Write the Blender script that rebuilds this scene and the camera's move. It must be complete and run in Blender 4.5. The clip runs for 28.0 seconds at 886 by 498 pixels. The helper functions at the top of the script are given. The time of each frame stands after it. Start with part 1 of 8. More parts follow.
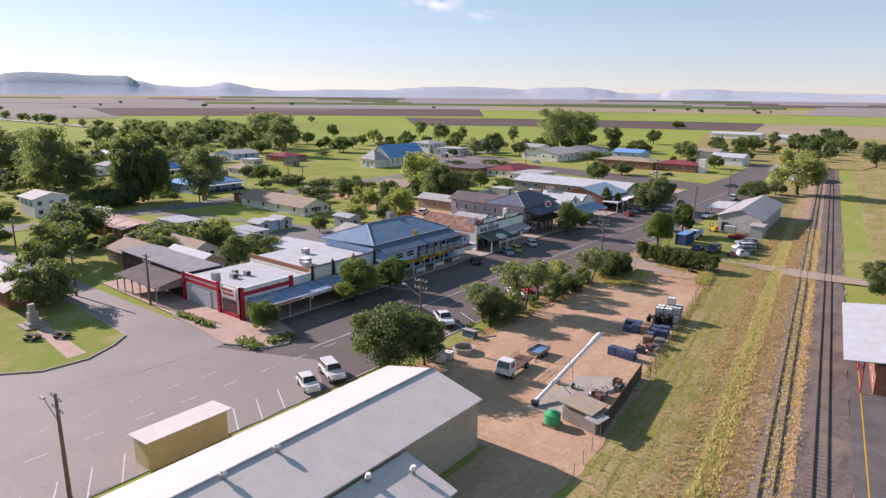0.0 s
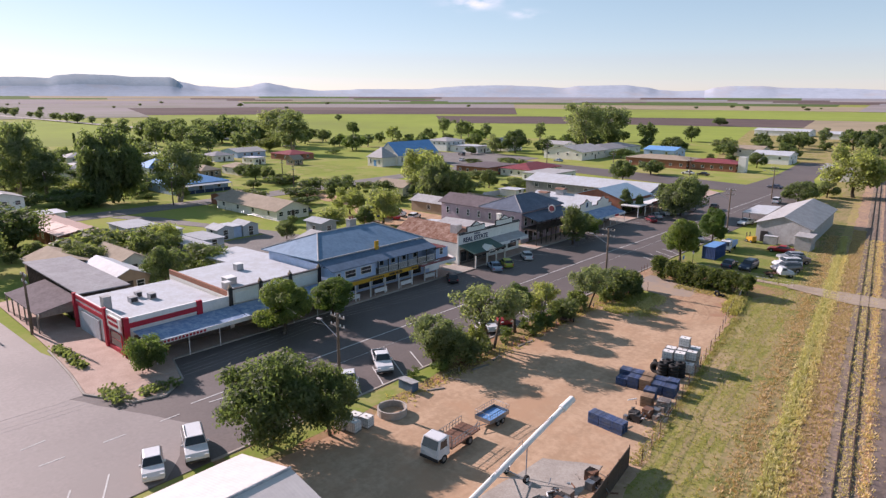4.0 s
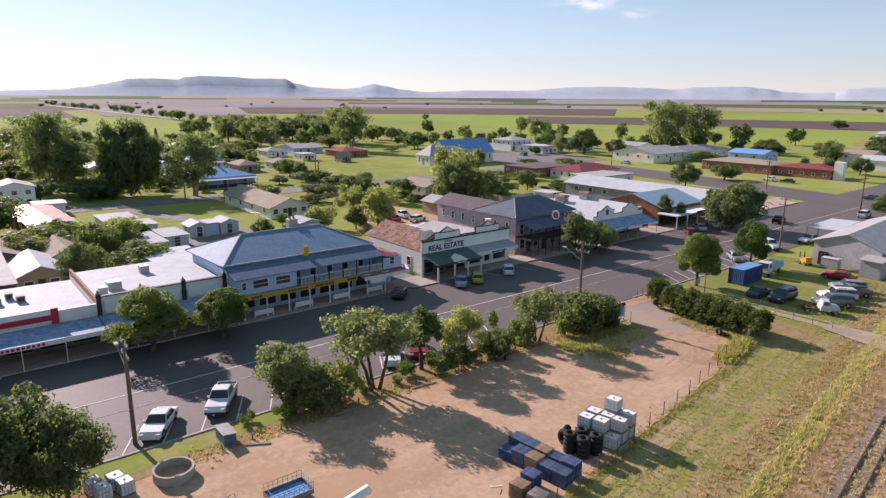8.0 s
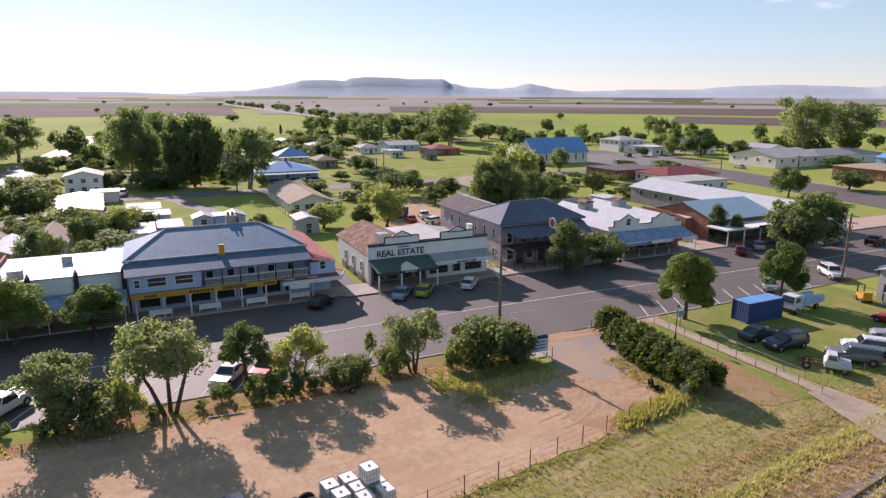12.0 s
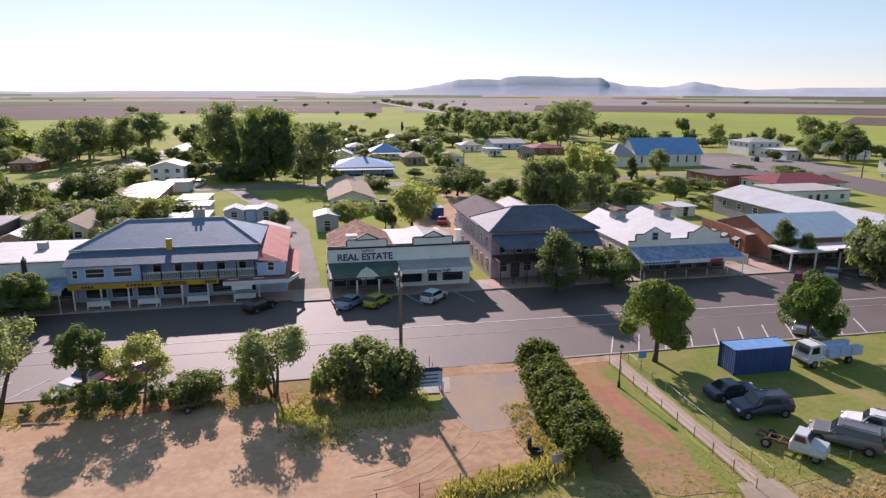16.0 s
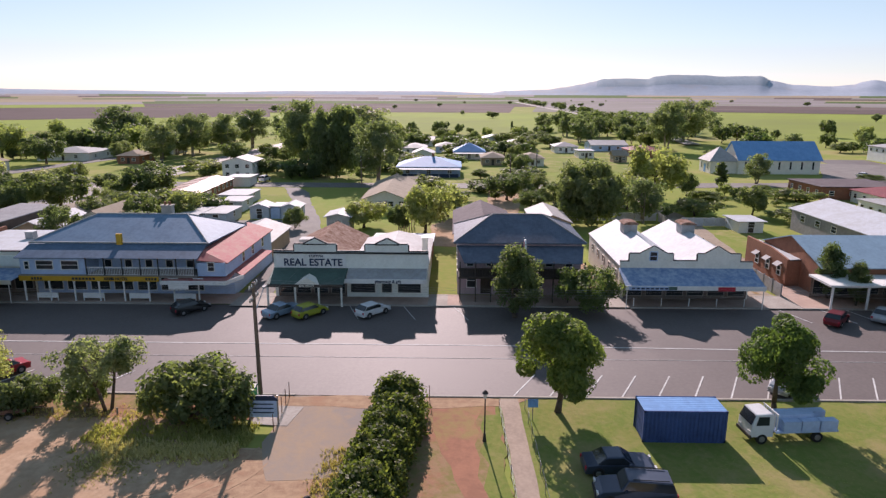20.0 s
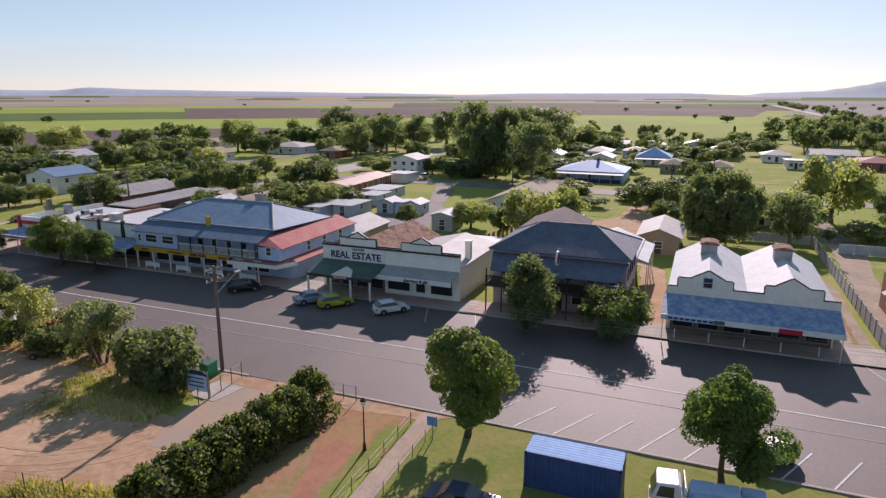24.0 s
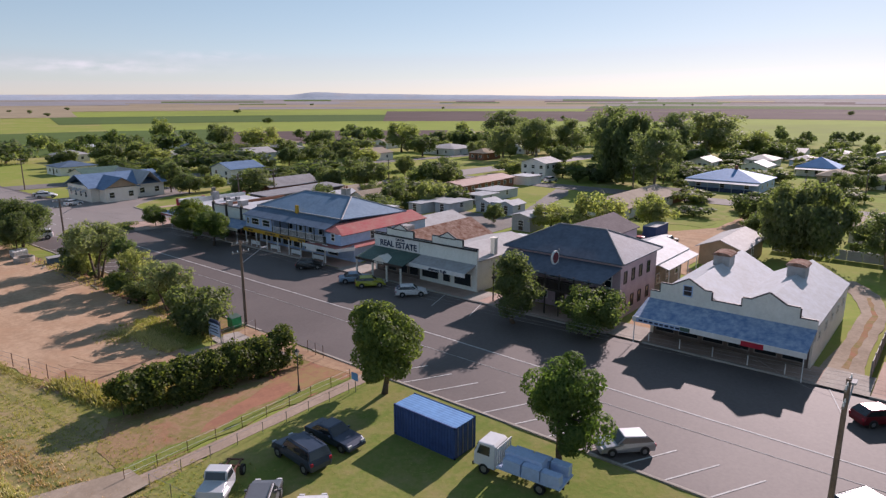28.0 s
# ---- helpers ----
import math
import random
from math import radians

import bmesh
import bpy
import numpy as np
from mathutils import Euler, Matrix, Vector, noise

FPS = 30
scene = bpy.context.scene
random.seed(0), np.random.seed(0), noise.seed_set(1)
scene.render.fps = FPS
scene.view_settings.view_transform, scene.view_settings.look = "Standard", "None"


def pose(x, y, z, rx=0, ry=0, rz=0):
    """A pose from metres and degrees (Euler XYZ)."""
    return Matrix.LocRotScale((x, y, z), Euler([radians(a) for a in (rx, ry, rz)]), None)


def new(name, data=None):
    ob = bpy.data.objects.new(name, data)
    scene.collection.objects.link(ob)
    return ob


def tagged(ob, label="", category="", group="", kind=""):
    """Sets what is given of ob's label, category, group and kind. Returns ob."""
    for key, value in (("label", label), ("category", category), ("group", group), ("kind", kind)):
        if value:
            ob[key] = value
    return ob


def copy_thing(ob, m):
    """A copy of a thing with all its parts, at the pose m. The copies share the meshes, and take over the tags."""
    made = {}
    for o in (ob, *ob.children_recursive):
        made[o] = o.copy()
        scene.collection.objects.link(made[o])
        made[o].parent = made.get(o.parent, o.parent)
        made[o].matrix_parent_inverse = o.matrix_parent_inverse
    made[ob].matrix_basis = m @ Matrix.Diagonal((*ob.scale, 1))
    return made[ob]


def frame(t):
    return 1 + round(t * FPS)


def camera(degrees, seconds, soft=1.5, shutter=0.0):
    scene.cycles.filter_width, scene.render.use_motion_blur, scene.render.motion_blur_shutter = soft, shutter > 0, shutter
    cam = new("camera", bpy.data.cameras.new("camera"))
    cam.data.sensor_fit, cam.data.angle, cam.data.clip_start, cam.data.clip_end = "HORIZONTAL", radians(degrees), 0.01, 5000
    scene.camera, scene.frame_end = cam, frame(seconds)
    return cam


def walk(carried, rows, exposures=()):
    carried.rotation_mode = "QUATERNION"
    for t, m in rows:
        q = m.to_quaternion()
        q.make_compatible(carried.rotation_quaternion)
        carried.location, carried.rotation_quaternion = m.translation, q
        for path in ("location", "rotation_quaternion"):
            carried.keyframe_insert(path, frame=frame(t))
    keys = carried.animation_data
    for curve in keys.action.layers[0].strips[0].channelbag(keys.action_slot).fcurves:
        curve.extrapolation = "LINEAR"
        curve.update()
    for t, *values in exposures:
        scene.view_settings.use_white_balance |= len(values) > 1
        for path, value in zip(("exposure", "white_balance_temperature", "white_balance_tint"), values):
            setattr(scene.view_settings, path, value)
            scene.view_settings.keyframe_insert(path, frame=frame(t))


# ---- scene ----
# ---- camera: lens, and rows of seconds, x, y, z, rx, ry, rz
cam = camera(69.29, 28.0, 1.35)
PATH = [
    (0.0, 0.47, -0.66, 33.38, 76.604, -0.538, 38.467),
    (0.5, -0.22, 2.39, 32.83, 76.590, -0.513, 38.419),
    (1.0, -1.05, 5.81, 32.34, 76.577, -0.461, 38.364),
    (1.5, -1.83, 8.93, 31.96, 76.548, -0.401, 38.472),
    (2.0, -2.65, 12.23, 31.71, 76.525, -0.340, 38.816),
    (2.5, -3.45, 15.22, 31.53, 76.503, -0.274, 39.683),
    (3.0, -4.23, 18.46, 31.28, 76.510, -0.214, 40.480),
    (3.5, -4.74, 21.41, 31.04, 76.517, -0.192, 41.111),
    (5.5, -4.29, 34.45, 29.77, 76.600, -0.249, 44.940),
    (6.0, -3.72, 38.01, 29.39, 76.614, -0.295, 46.083),
    (6.5, -3.18, 41.44, 29.07, 76.619, -0.320, 47.088),
    (7.0, -2.49, 45.27, 28.73, 76.629, -0.348, 48.229),
    (7.5, -1.79, 48.94, 28.41, 76.636, -0.348, 49.580),
    (8.0, -0.87, 52.98, 28.11, 76.642, -0.363, 51.162),
    (8.5, -0.00, 56.82, 27.89, 76.633, -0.356, 52.557),
    (9.0, 0.98, 61.03, 27.68, 76.612, -0.328, 54.042),
    (9.5, 1.86, 64.95, 27.49, 76.602, -0.295, 55.471),
    (10.0, 2.74, 69.16, 27.31, 76.592, -0.273, 57.260),
    (10.5, 3.48, 72.99, 27.13, 76.582, -0.253, 59.016),
    (11.0, 4.12, 76.95, 26.92, 76.574, -0.226, 61.004),
    (11.5, 4.61, 80.47, 26.75, 76.575, -0.208, 62.883),
    (12.0, 4.92, 84.18, 26.60, 76.577, -0.208, 64.902),
    (12.5, 5.06, 87.49, 26.48, 76.563, -0.209, 66.698),
    (14.5, 4.82, 100.93, 25.95, 76.497, -0.219, 73.896),
    (15.0, 4.48, 104.33, 25.81, 76.482, -0.208, 75.570),
    (15.5, 4.05, 107.41, 25.71, 76.454, -0.206, 77.015),
    (16.0, 3.51, 110.59, 25.56, 76.446, -0.187, 78.541),
    (16.5, 2.94, 113.51, 25.42, 76.469, -0.158, 79.940),
    (17.0, 2.23, 116.60, 25.30, 76.454, -0.163, 81.643),
    (17.5, 1.52, 119.43, 25.17, 76.457, -0.159, 83.300),
    (18.0, 0.67, 122.46, 25.09, 76.429, -0.150, 85.071),
    (18.5, -0.15, 125.31, 24.98, 76.439, -0.159, 86.506),
    (19.0, -1.06, 128.42, 24.97, 76.418, -0.167, 87.789),
    (19.5, -1.86, 131.27, 24.96, 76.420, -0.164, 89.085),
    (20.0, -2.70, 134.38, 24.93, 76.420, -0.156, 91.077),
    (20.5, -3.39, 137.21, 24.92, 76.438, -0.159, 93.306),
    (22.5, -6.49, 148.68, 24.62, 76.532, -0.209, 102.871),
    (23.0, -7.44, 151.62, 24.60, 76.543, -0.197, 106.273),
    (23.5, -8.36, 154.34, 24.59, 76.553, -0.169, 109.205),
    (24.0, -9.40, 157.27, 24.63, 76.570, -0.125, 112.069),
    (24.5, -10.30, 159.89, 24.70, 76.590, -0.099, 114.605),
    (25.0, -11.24, 162.72, 24.74, 76.615, -0.044, 117.180),
    (25.5, -11.94, 165.37, 24.84, 76.646, -0.012, 119.367),
    (26.0, -12.48, 168.28, 24.95, 76.675, 0.015, 121.661),
    (26.5, -12.82, 171.01, 25.09, 76.694, 0.024, 123.766),
    (27.0, -13.00, 174.03, 25.23, 76.725, 0.042, 125.905),
    (27.5, -13.05, 176.92, 25.31, 76.768, 0.075, 127.745),
    (28.0, -12.97, 180.14, 25.45, 76.806, 0.078, 129.549),
]
walk(cam, [(r[0], pose(*r[1:])) for r in PATH], [(0.0, 0.68, 6380, 33.5), (10.0, 0.65, 6400, 34), (18.0, 0.62, 6400, 34.5), (28.0, 0.36, 6370, 34)])

# ---- sky, sun, exposure
SUN = Vector((15.3, 1.75, -7.6)).normalized()          # the way the sunlight travels
world = bpy.data.worlds.new("sky")
scene.world = world
world.use_nodes = True
wn = world.node_tree
sky = wn.nodes.new("ShaderNodeTexSky")
sky.sky_type, sky.sun_disc = "NISHITA", False
sky.sun_elevation = math.asin(-SUN.z)
sky.sun_rotation = math.atan2(-SUN.x, -SUN.y)
sky.altitude, sky.air_density, sky.dust_density, sky.ozone_density = 400, 0.8, 0.2, 1.6
gentle = wn.nodes.new("ShaderNodeGamma")
gentle.inputs[1].default_value = 0.61
soft_sky = wn.nodes.new("ShaderNodeHueSaturation")
soft_sky.inputs["Hue"].default_value = 0.472
soft_sky.inputs["Saturation"].default_value = 1.08
soft_sky.inputs["Value"].default_value = 1.12
wn.links.new(sky.outputs[0], gentle.inputs[0])
hazy = wn.nodes.new("ShaderNodeMix")
hazy.data_type, hazy.blend_type = "RGBA", "MULTIPLY"
hazy.inputs["Factor"].default_value = 1.0
hazy.inputs["B"].default_value = (0.955, 1.02, 0.995, 1)
wn.links.new(gentle.outputs[0], hazy.inputs["A"])
wn.links.new(hazy.outputs["Result"], soft_sky.inputs["Color"])


def sky_math(op, a, b=None):
    n = wn.nodes.new("ShaderNodeMath")
    n.operation = op
    for k, v in enumerate((a, b)):
        if v is None:
            continue
        if isinstance(v, (int, float)):
            n.inputs[k].default_value = v
        else:
            wn.links.new(v, n.inputs[k])
    return n.outputs[0]


# thin wisps of cloud: bearing and height in degrees, half width and half height, strength
way = wn.nodes.new("ShaderNodeTexCoord").outputs["Generated"]
split = wn.nodes.new("ShaderNodeSeparateXYZ")
wn.links.new(way, split.inputs[0])
bearing, height = sky_math("ARCTAN2", split.outputs[1], split.outputs[0]), sky_math("ARCSINE", split.outputs[2])
shred = wn.nodes.new("ShaderNodeTexNoise")
shred.inputs["Scale"].default_value, shred.inputs["Detail"].default_value = 30.0, 6.0
squash = wn.nodes.new("ShaderNodeMapping")
squash.inputs["Scale"].default_value = (1.0, 1.0, 3.2)
wn.links.new(way, squash.inputs[0])
wn.links.new(squash.outputs[0], shred.inputs["Vector"])
ragged_edge = sky_math("MULTIPLY", sky_math("SUBTRACT", shred.outputs[0], 0.36), 3.2)
cover = 0.0
for az, el, w, h, k in ((129.2, 7.6, 2.0, 0.5, 0.75), (125.0, 6.6, 1.2, 0.3, 0.5), (-113.0, 2.5, 6.5, 0.45, 0.42), (-121.0, 3.4, 4.0, 0.3, 0.3)):
    u = sky_math("POWER", sky_math("DIVIDE", sky_math("SUBTRACT", bearing, radians(az)), radians(w)), 2.0)
    v = sky_math("POWER", sky_math("DIVIDE", sky_math("SUBTRACT", height, radians(el)), radians(h)), 2.0)
    puff = sky_math("MULTIPLY", sky_math("EXPONENT", sky_math("MULTIPLY", sky_math("ADD", u, v), -1.0)), k)
    cover = sky_math("ADD", puff, cover)
wisp = sky_math("MULTIPLY", cover, ragged_edge)
wisp.node.use_clamp = True
cloudy = wn.nodes.new("ShaderNodeMix")
cloudy.data_type = "RGBA"
cloudy.inputs["B"].default_value = (5.6, 5.5, 5.5, 1)
wn.links.new(wisp, cloudy.inputs["Factor"])
wn.links.new(soft_sky.outputs[0], cloudy.inputs["A"])
wn.links.new(cloudy.outputs["Result"], wn.nodes["Background"].inputs[0])
wn.nodes["Background"].inputs[1].default_value = 0.14
sun_data = bpy.data.lights.new("sun", "SUN")
sun_data.energy, sun_data.angle, sun_data.color = 5.0, radians(0.6), (1.0, 0.92, 0.80)
sun = new("sun", sun_data)
sun.rotation_euler = SUN.to_track_quat("-Z", "Y").to_euler()


# ---- materials
def nodes_of(name):
    m = bpy.data.materials.new(name)
    m.use_nodes = True
    t = m.node_tree
    return m, t, t.nodes["Principled BSDF"], t.nodes["Material Output"]


def add(t, kind, **inputs):
    n = t.nodes.new(kind)
    for k, v in inputs.items():
        n.inputs[k].default_value = v
    return n


def paint(name, a, b=None, rough=0.8, metal=0.0, big=0.25, fine=4.0, bump=0.15, island=0.0, per=0.0, spec=0.3, c=None, streak=0.0, sharp=0.20):
    """Colour a varied towards b (and patches of c) at a large and a fine scale, with fine relief."""
    b = b or tuple(v * 0.72 for v in a)
    a, b, c = (tuple(v * 0.85 for v in q) if q else None for q in (a, b, c))      # all tones lowered by the same factor
    m, t, p, out = nodes_of(name)
    geo = add(t, "ShaderNodeNewGeometry")
    n1 = add(t, "ShaderNodeTexNoise", Scale=big, Detail=5.0, Roughness=0.6)
    n2 = add(t, "ShaderNodeTexNoise", Scale=fine, Detail=4.0, Roughness=0.65)
    t.links.new(geo.outputs["Position"], n2.inputs["Vector"])
    if streak:
        mp = add(t, "ShaderNodeMapping")
        mp.inputs["Rotation"].default_value = (0, 0, radians(-7.7))
        mp.inputs["Scale"].default_value = (streak, 1.0 / streak, 1.0)
        t.links.new(geo.outputs["Position"], mp.inputs["Vector"])
        t.links.new(mp.outputs[0], n1.inputs["Vector"])
    else:
        t.links.new(geo.outputs["Position"], n1.inputs["Vector"])
    s = add(t, "ShaderNodeMath")
    s.operation = "ADD"
    t.links.new(n1.outputs[0], s.inputs[0])
    t.links.new(n2.outputs[0], s.inputs[1])
    ramp = add(t, "ShaderNodeMapRange")
    ramp.inputs["From Min"].default_value, ramp.inputs["From Max"].default_value = 1 - sharp, 1 + sharp
    t.links.new(s.outputs[0], ramp.inputs["Value"])
    mix = add(t, "ShaderNodeMix")
    mix.data_type = "RGBA"
    mix.inputs["A"].default_value, mix.inputs["B"].default_value = (*a, 1), (*b, 1)
    t.links.new(ramp.outputs[0], mix.inputs["Factor"])
    col = mix.outputs["Result"]
    if c:
        n3 = add(t, "ShaderNodeTexNoise", Scale=big * 0.45, Detail=6.0, Roughness=0.7)
        t.links.new(geo.outputs["Position"], n3.inputs["Vector"])
        r3 = add(t, "ShaderNodeMapRange")
        r3.inputs["From Min"].default_value, r3.inputs["From Max"].default_value = 0.5, 0.62
        t.links.new(n3.outputs[0], r3.inputs["Value"])
        mx = add(t, "ShaderNodeMix")
        mx.data_type = "RGBA"
        mx.inputs["B"].default_value = (*c, 1)
        t.links.new(col, mx.inputs["A"])
        t.links.new(r3.outputs[0], mx.inputs["Factor"])
        col = mx.outputs["Result"]
    if island or per:
        hsv = add(t, "ShaderNodeHueSaturation")
        r = add(t, "ShaderNodeMapRange")
        k = island or per
        r.inputs["To Min"].default_value, r.inputs["To Max"].default_value = 1 - k, 1 + k
        if island:
            t.links.new(geo.outputs["Random Per Island"], r.inputs["Value"])
        else:
            oi = add(t, "ShaderNodeObjectInfo")
            t.links.new(oi.outputs["Random"], r.inputs["Value"])
        t.links.new(r.outputs[0], hsv.inputs["Value"])
        t.links.new(col, hsv.inputs["Color"])
        col = hsv.outputs["Color"]
    t.links.new(col, p.inputs["Base Color"])
    p.inputs["Roughness"].default_value, p.inputs["Metallic"].default_value = rough, metal
    p.inputs["Specular IOR Level"].default_value = spec
    if bump:
        bn = add(t, "ShaderNodeBump", Strength=bump, Distance=0.05)
        t.links.new(n2.outputs[0], bn.inputs["Height"])
        t.links.new(bn.outputs[0], p.inputs["Normal"])
    return m


def ribbed(name, a, b=None, pitch=0.25, rough=0.66, metal=0.0, depth=0.16, big=0.5, spec=0.12):
    """Corrugated or ribbed metal sheet: ribs run down the slope whichever way the sheet faces; rust or stain b."""
    m = paint(name, a, b, rough=rough, metal=metal, big=big, fine=2.2, bump=0, spec=spec)
    t = m.node_tree
    p = t.nodes["Principled BSDF"]
    geo = add(t, "ShaderNodeNewGeometry")
    sn, sp = add(t, "ShaderNodeSeparateXYZ"), add(t, "ShaderNodeSeparateXYZ")
    t.links.new(geo.outputs["True Normal"], sn.inputs[0])
    t.links.new(geo.outputs["Position"], sp.inputs[0])
    ax, ay, gt = add(t, "ShaderNodeMath"), add(t, "ShaderNodeMath"), add(t, "ShaderNodeMath")
    ax.operation = ay.operation = "ABSOLUTE"
    gt.operation = "GREATER_THAN"
    t.links.new(sn.outputs[0], ax.inputs[0])
    t.links.new(sn.outputs[1], ay.inputs[0])
    t.links.new(ax.outputs[0], gt.inputs[0])
    t.links.new(ay.outputs[0], gt.inputs[1])
    mx = add(t, "ShaderNodeMix")
    t.links.new(gt.outputs[0], mx.inputs["Factor"])
    t.links.new(sp.outputs[0], mx.inputs["A"])
    t.links.new(sp.outputs[1], mx.inputs["B"])
    mul, sn2 = add(t, "ShaderNodeMath"), add(t, "ShaderNodeMath")
    mul.operation, sn2.operation = "MULTIPLY", "SINE"
    mul.inputs[1].default_value = 2 * math.pi / pitch
    t.links.new(mx.outputs[0], mul.inputs[0])
    t.links.new(mul.outputs[0], sn2.inputs[0])
    bn = add(t, "ShaderNodeBump", Strength=depth, Distance=0.03)
    t.links.new(sn2.outputs[0], bn.inputs["Height"])
    t.links.new(bn.outputs[0], p.inputs["Normal"])
    return m


def leafy(name, a, b, per=0.18, through_light=0.35):
    """Leaves: colour varied leaf by leaf and tree by tree, partly letting light through."""
    m, t, p, out = nodes_of(name)
    geo, oi = add(t, "ShaderNodeNewGeometry"), add(t, "ShaderNodeObjectInfo")
    mix = add(t, "ShaderNodeMix")
    mix.data_type = "RGBA"
    mix.inputs["A"].default_value, mix.inputs["B"].default_value = (*a, 1), (*b, 1)
    t.links.new(geo.outputs["Random Per Island"], mix.inputs["Factor"])
    hsv, r, h = add(t, "ShaderNodeHueSaturation"), add(t, "ShaderNodeMapRange"), add(t, "ShaderNodeMapRange")
    r.inputs["To Min"].default_value, r.inputs["To Max"].default_value = 1 - per, 1 + per
    h.inputs["To Min"].default_value, h.inputs["To Max"].default_value = 0.525, 0.48
    t.links.new(oi.outputs["Random"], r.inputs["Value"])
    t.links.new(oi.outputs["Random"], h.inputs["Value"])
    t.links.new(r.outputs[0], hsv.inputs["Value"])
    t.links.new(h.outputs[0], hsv.inputs["Hue"])
    t.links.new(mix.outputs["Result"], hsv.inputs["Color"])
    t.links.new(hsv.outputs[0], p.inputs["Base Color"])
    p.inputs["Roughness"].default_value = 0.6
    p.inputs["Specular IOR Level"].default_value = 0.25
    tr = add(t, "ShaderNodeBsdfTranslucent")
    gain = add(t, "ShaderNodeMix")
    gain.data_type, gain.blend_type = "RGBA", "MULTIPLY"
    gain.inputs["Factor"].default_value = 1.0
    gain.inputs["B"].default_value = (1.75, 1.95, 0.85, 1)
    t.links.new(hsv.outputs[0], gain.inputs["A"])
    t.links.new(gain.outputs["Result"], tr.inputs[0])
    ms = add(t, "ShaderNodeMixShader")
    ms.inputs[0].default_value = through_light
    t.links.new(p.outputs[0], ms.inputs[1])
    t.links.new(tr.outputs[0], ms.inputs[2])
    t.links.new(ms.outputs[0], out.inputs[0])
    return m


M = {}
M["asphalt"] = paint("asphalt", (0.155, 0.128, 0.118), (0.118, 0.097, 0.09), rough=0.7, spec=0.38, big=0.12, fine=3.0, bump=0.15, c=(0.136, 0.112, 0.104))
M["old_asphalt"] = paint("old_asphalt", (0.24, 0.22, 0.20), (0.17, 0.155, 0.145), rough=0.9, big=0.2, fine=2.0)
M["concrete"] = paint("concrete", (0.46, 0.42, 0.37), (0.34, 0.30, 0.26), rough=0.9, big=0.4, fine=5.0)
M["paving"] = paint("paving", (0.55, 0.40, 0.325), (0.43, 0.30, 0.24), rough=0.9, big=0.5, fine=6.0)
M["line"] = paint("line", (0.72, 0.72, 0.70), (0.5, 0.49, 0.47), rough=0.8, big=1.0, fine=6.0)
M["dirt"] = paint("dirt", (0.565, 0.395, 0.265), (0.445, 0.30, 0.195), rough=0.95, big=0.25, fine=1.6, bump=0.7, c=(0.49, 0.315, 0.20), spec=0.03, streak=1.7, sharp=0.15)
M["red_dirt"] = paint("red_dirt", (0.43, 0.215, 0.14), (0.35, 0.18, 0.12), rough=0.95, big=0.4, fine=1.5, bump=0.7, c=(0.36, 0.26, 0.12), spec=0.03, sharp=0.14)
M["gravel"] = paint("gravel", (0.45, 0.37, 0.29), (0.34, 0.275, 0.21), rough=0.95, big=0.3, fine=2.0, bump=0.5, spec=0.03)
M["ballast"] = paint("ballast", (0.33, 0.255, 0.20), (0.235, 0.185, 0.145), rough=0.95, big=0.3, fine=2.6, bump=0.9, c=(0.37, 0.29, 0.185), spec=0.03, streak=2.5, sharp=0.12)
M["rust_ballast"] = paint("rust_ballast", (0.46, 0.31, 0.215), (0.34, 0.24, 0.18), rough=0.95, big=0.5, fine=2.5, bump=0.9, c=(0.50, 0.345, 0.21), spec=0.03, streak=2.0, sharp=0.10)
M["platform"] = paint("platform", (0.15, 0.132, 0.13), (0.11, 0.098, 0.096), rough=0.9, big=0.3, fine=2.4, bump=0.2, c=(0.17, 0.152, 0.145))
M["lawn"] = paint("lawn", (0.215, 0.285, 0.058), (0.285, 0.295, 0.085), rough=0.95, big=0.22, fine=1.9, bump=0.8, c=(0.37, 0.33, 0.14), spec=0.03, sharp=0.16)
M["car_grass"] = paint("car_grass", (0.183, 0.236, 0.057), (0.254, 0.260, 0.080), rough=0.95, big=0.3, fine=1.9, bump=1.0, c=(0.319, 0.277, 0.118), spec=0.03, sharp=0.14)
M["verge"] = paint("verge", (0.25, 0.25, 0.068), (0.37, 0.305, 0.14), rough=0.95, big=0.3, fine=2.2, bump=1.0, c=(0.43, 0.325, 0.185), spec=0.03, streak=3.0, sharp=0.10)
M["dry_grass"] = paint("dry_grass", (0.42, 0.345, 0.135), (0.35, 0.275, 0.125), rough=0.95, big=0.5, fine=1.8, bump=0.9, c=(0.40, 0.29, 0.17), spec=0.03, streak=3.0, sharp=0.10)
M["ground"] = paint("ground", (0.25, 0.32, 0.068), (0.315, 0.325, 0.092), rough=0.95, big=0.05, fine=0.9, bump=0.6, c=(0.38, 0.345, 0.14), spec=0.03, sharp=0.16)
M["crop"] = paint("crop", (0.31, 0.375, 0.085), (0.265, 0.33, 0.075), rough=0.95, big=0.004, fine=0.03, bump=0, c=(0.25, 0.29, 0.085), spec=0.03)
M["crop_dark"] = paint("crop_dark", (0.12, 0.18, 0.06), (0.10, 0.15, 0.05), rough=0.95, big=0.004, fine=0.03, bump=0, spec=0.03)
M["plough"] = paint("plough", (0.165, 0.125, 0.118), (0.135, 0.103, 0.098), rough=0.95, big=0.004, fine=0.03, bump=0, c=(0.20, 0.155, 0.14), spec=0.03)
# fallow soil and far strips: haze mixed into the colour as mauve-grey
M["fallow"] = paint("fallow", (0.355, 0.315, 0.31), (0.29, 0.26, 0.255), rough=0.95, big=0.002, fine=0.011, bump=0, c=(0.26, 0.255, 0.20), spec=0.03)
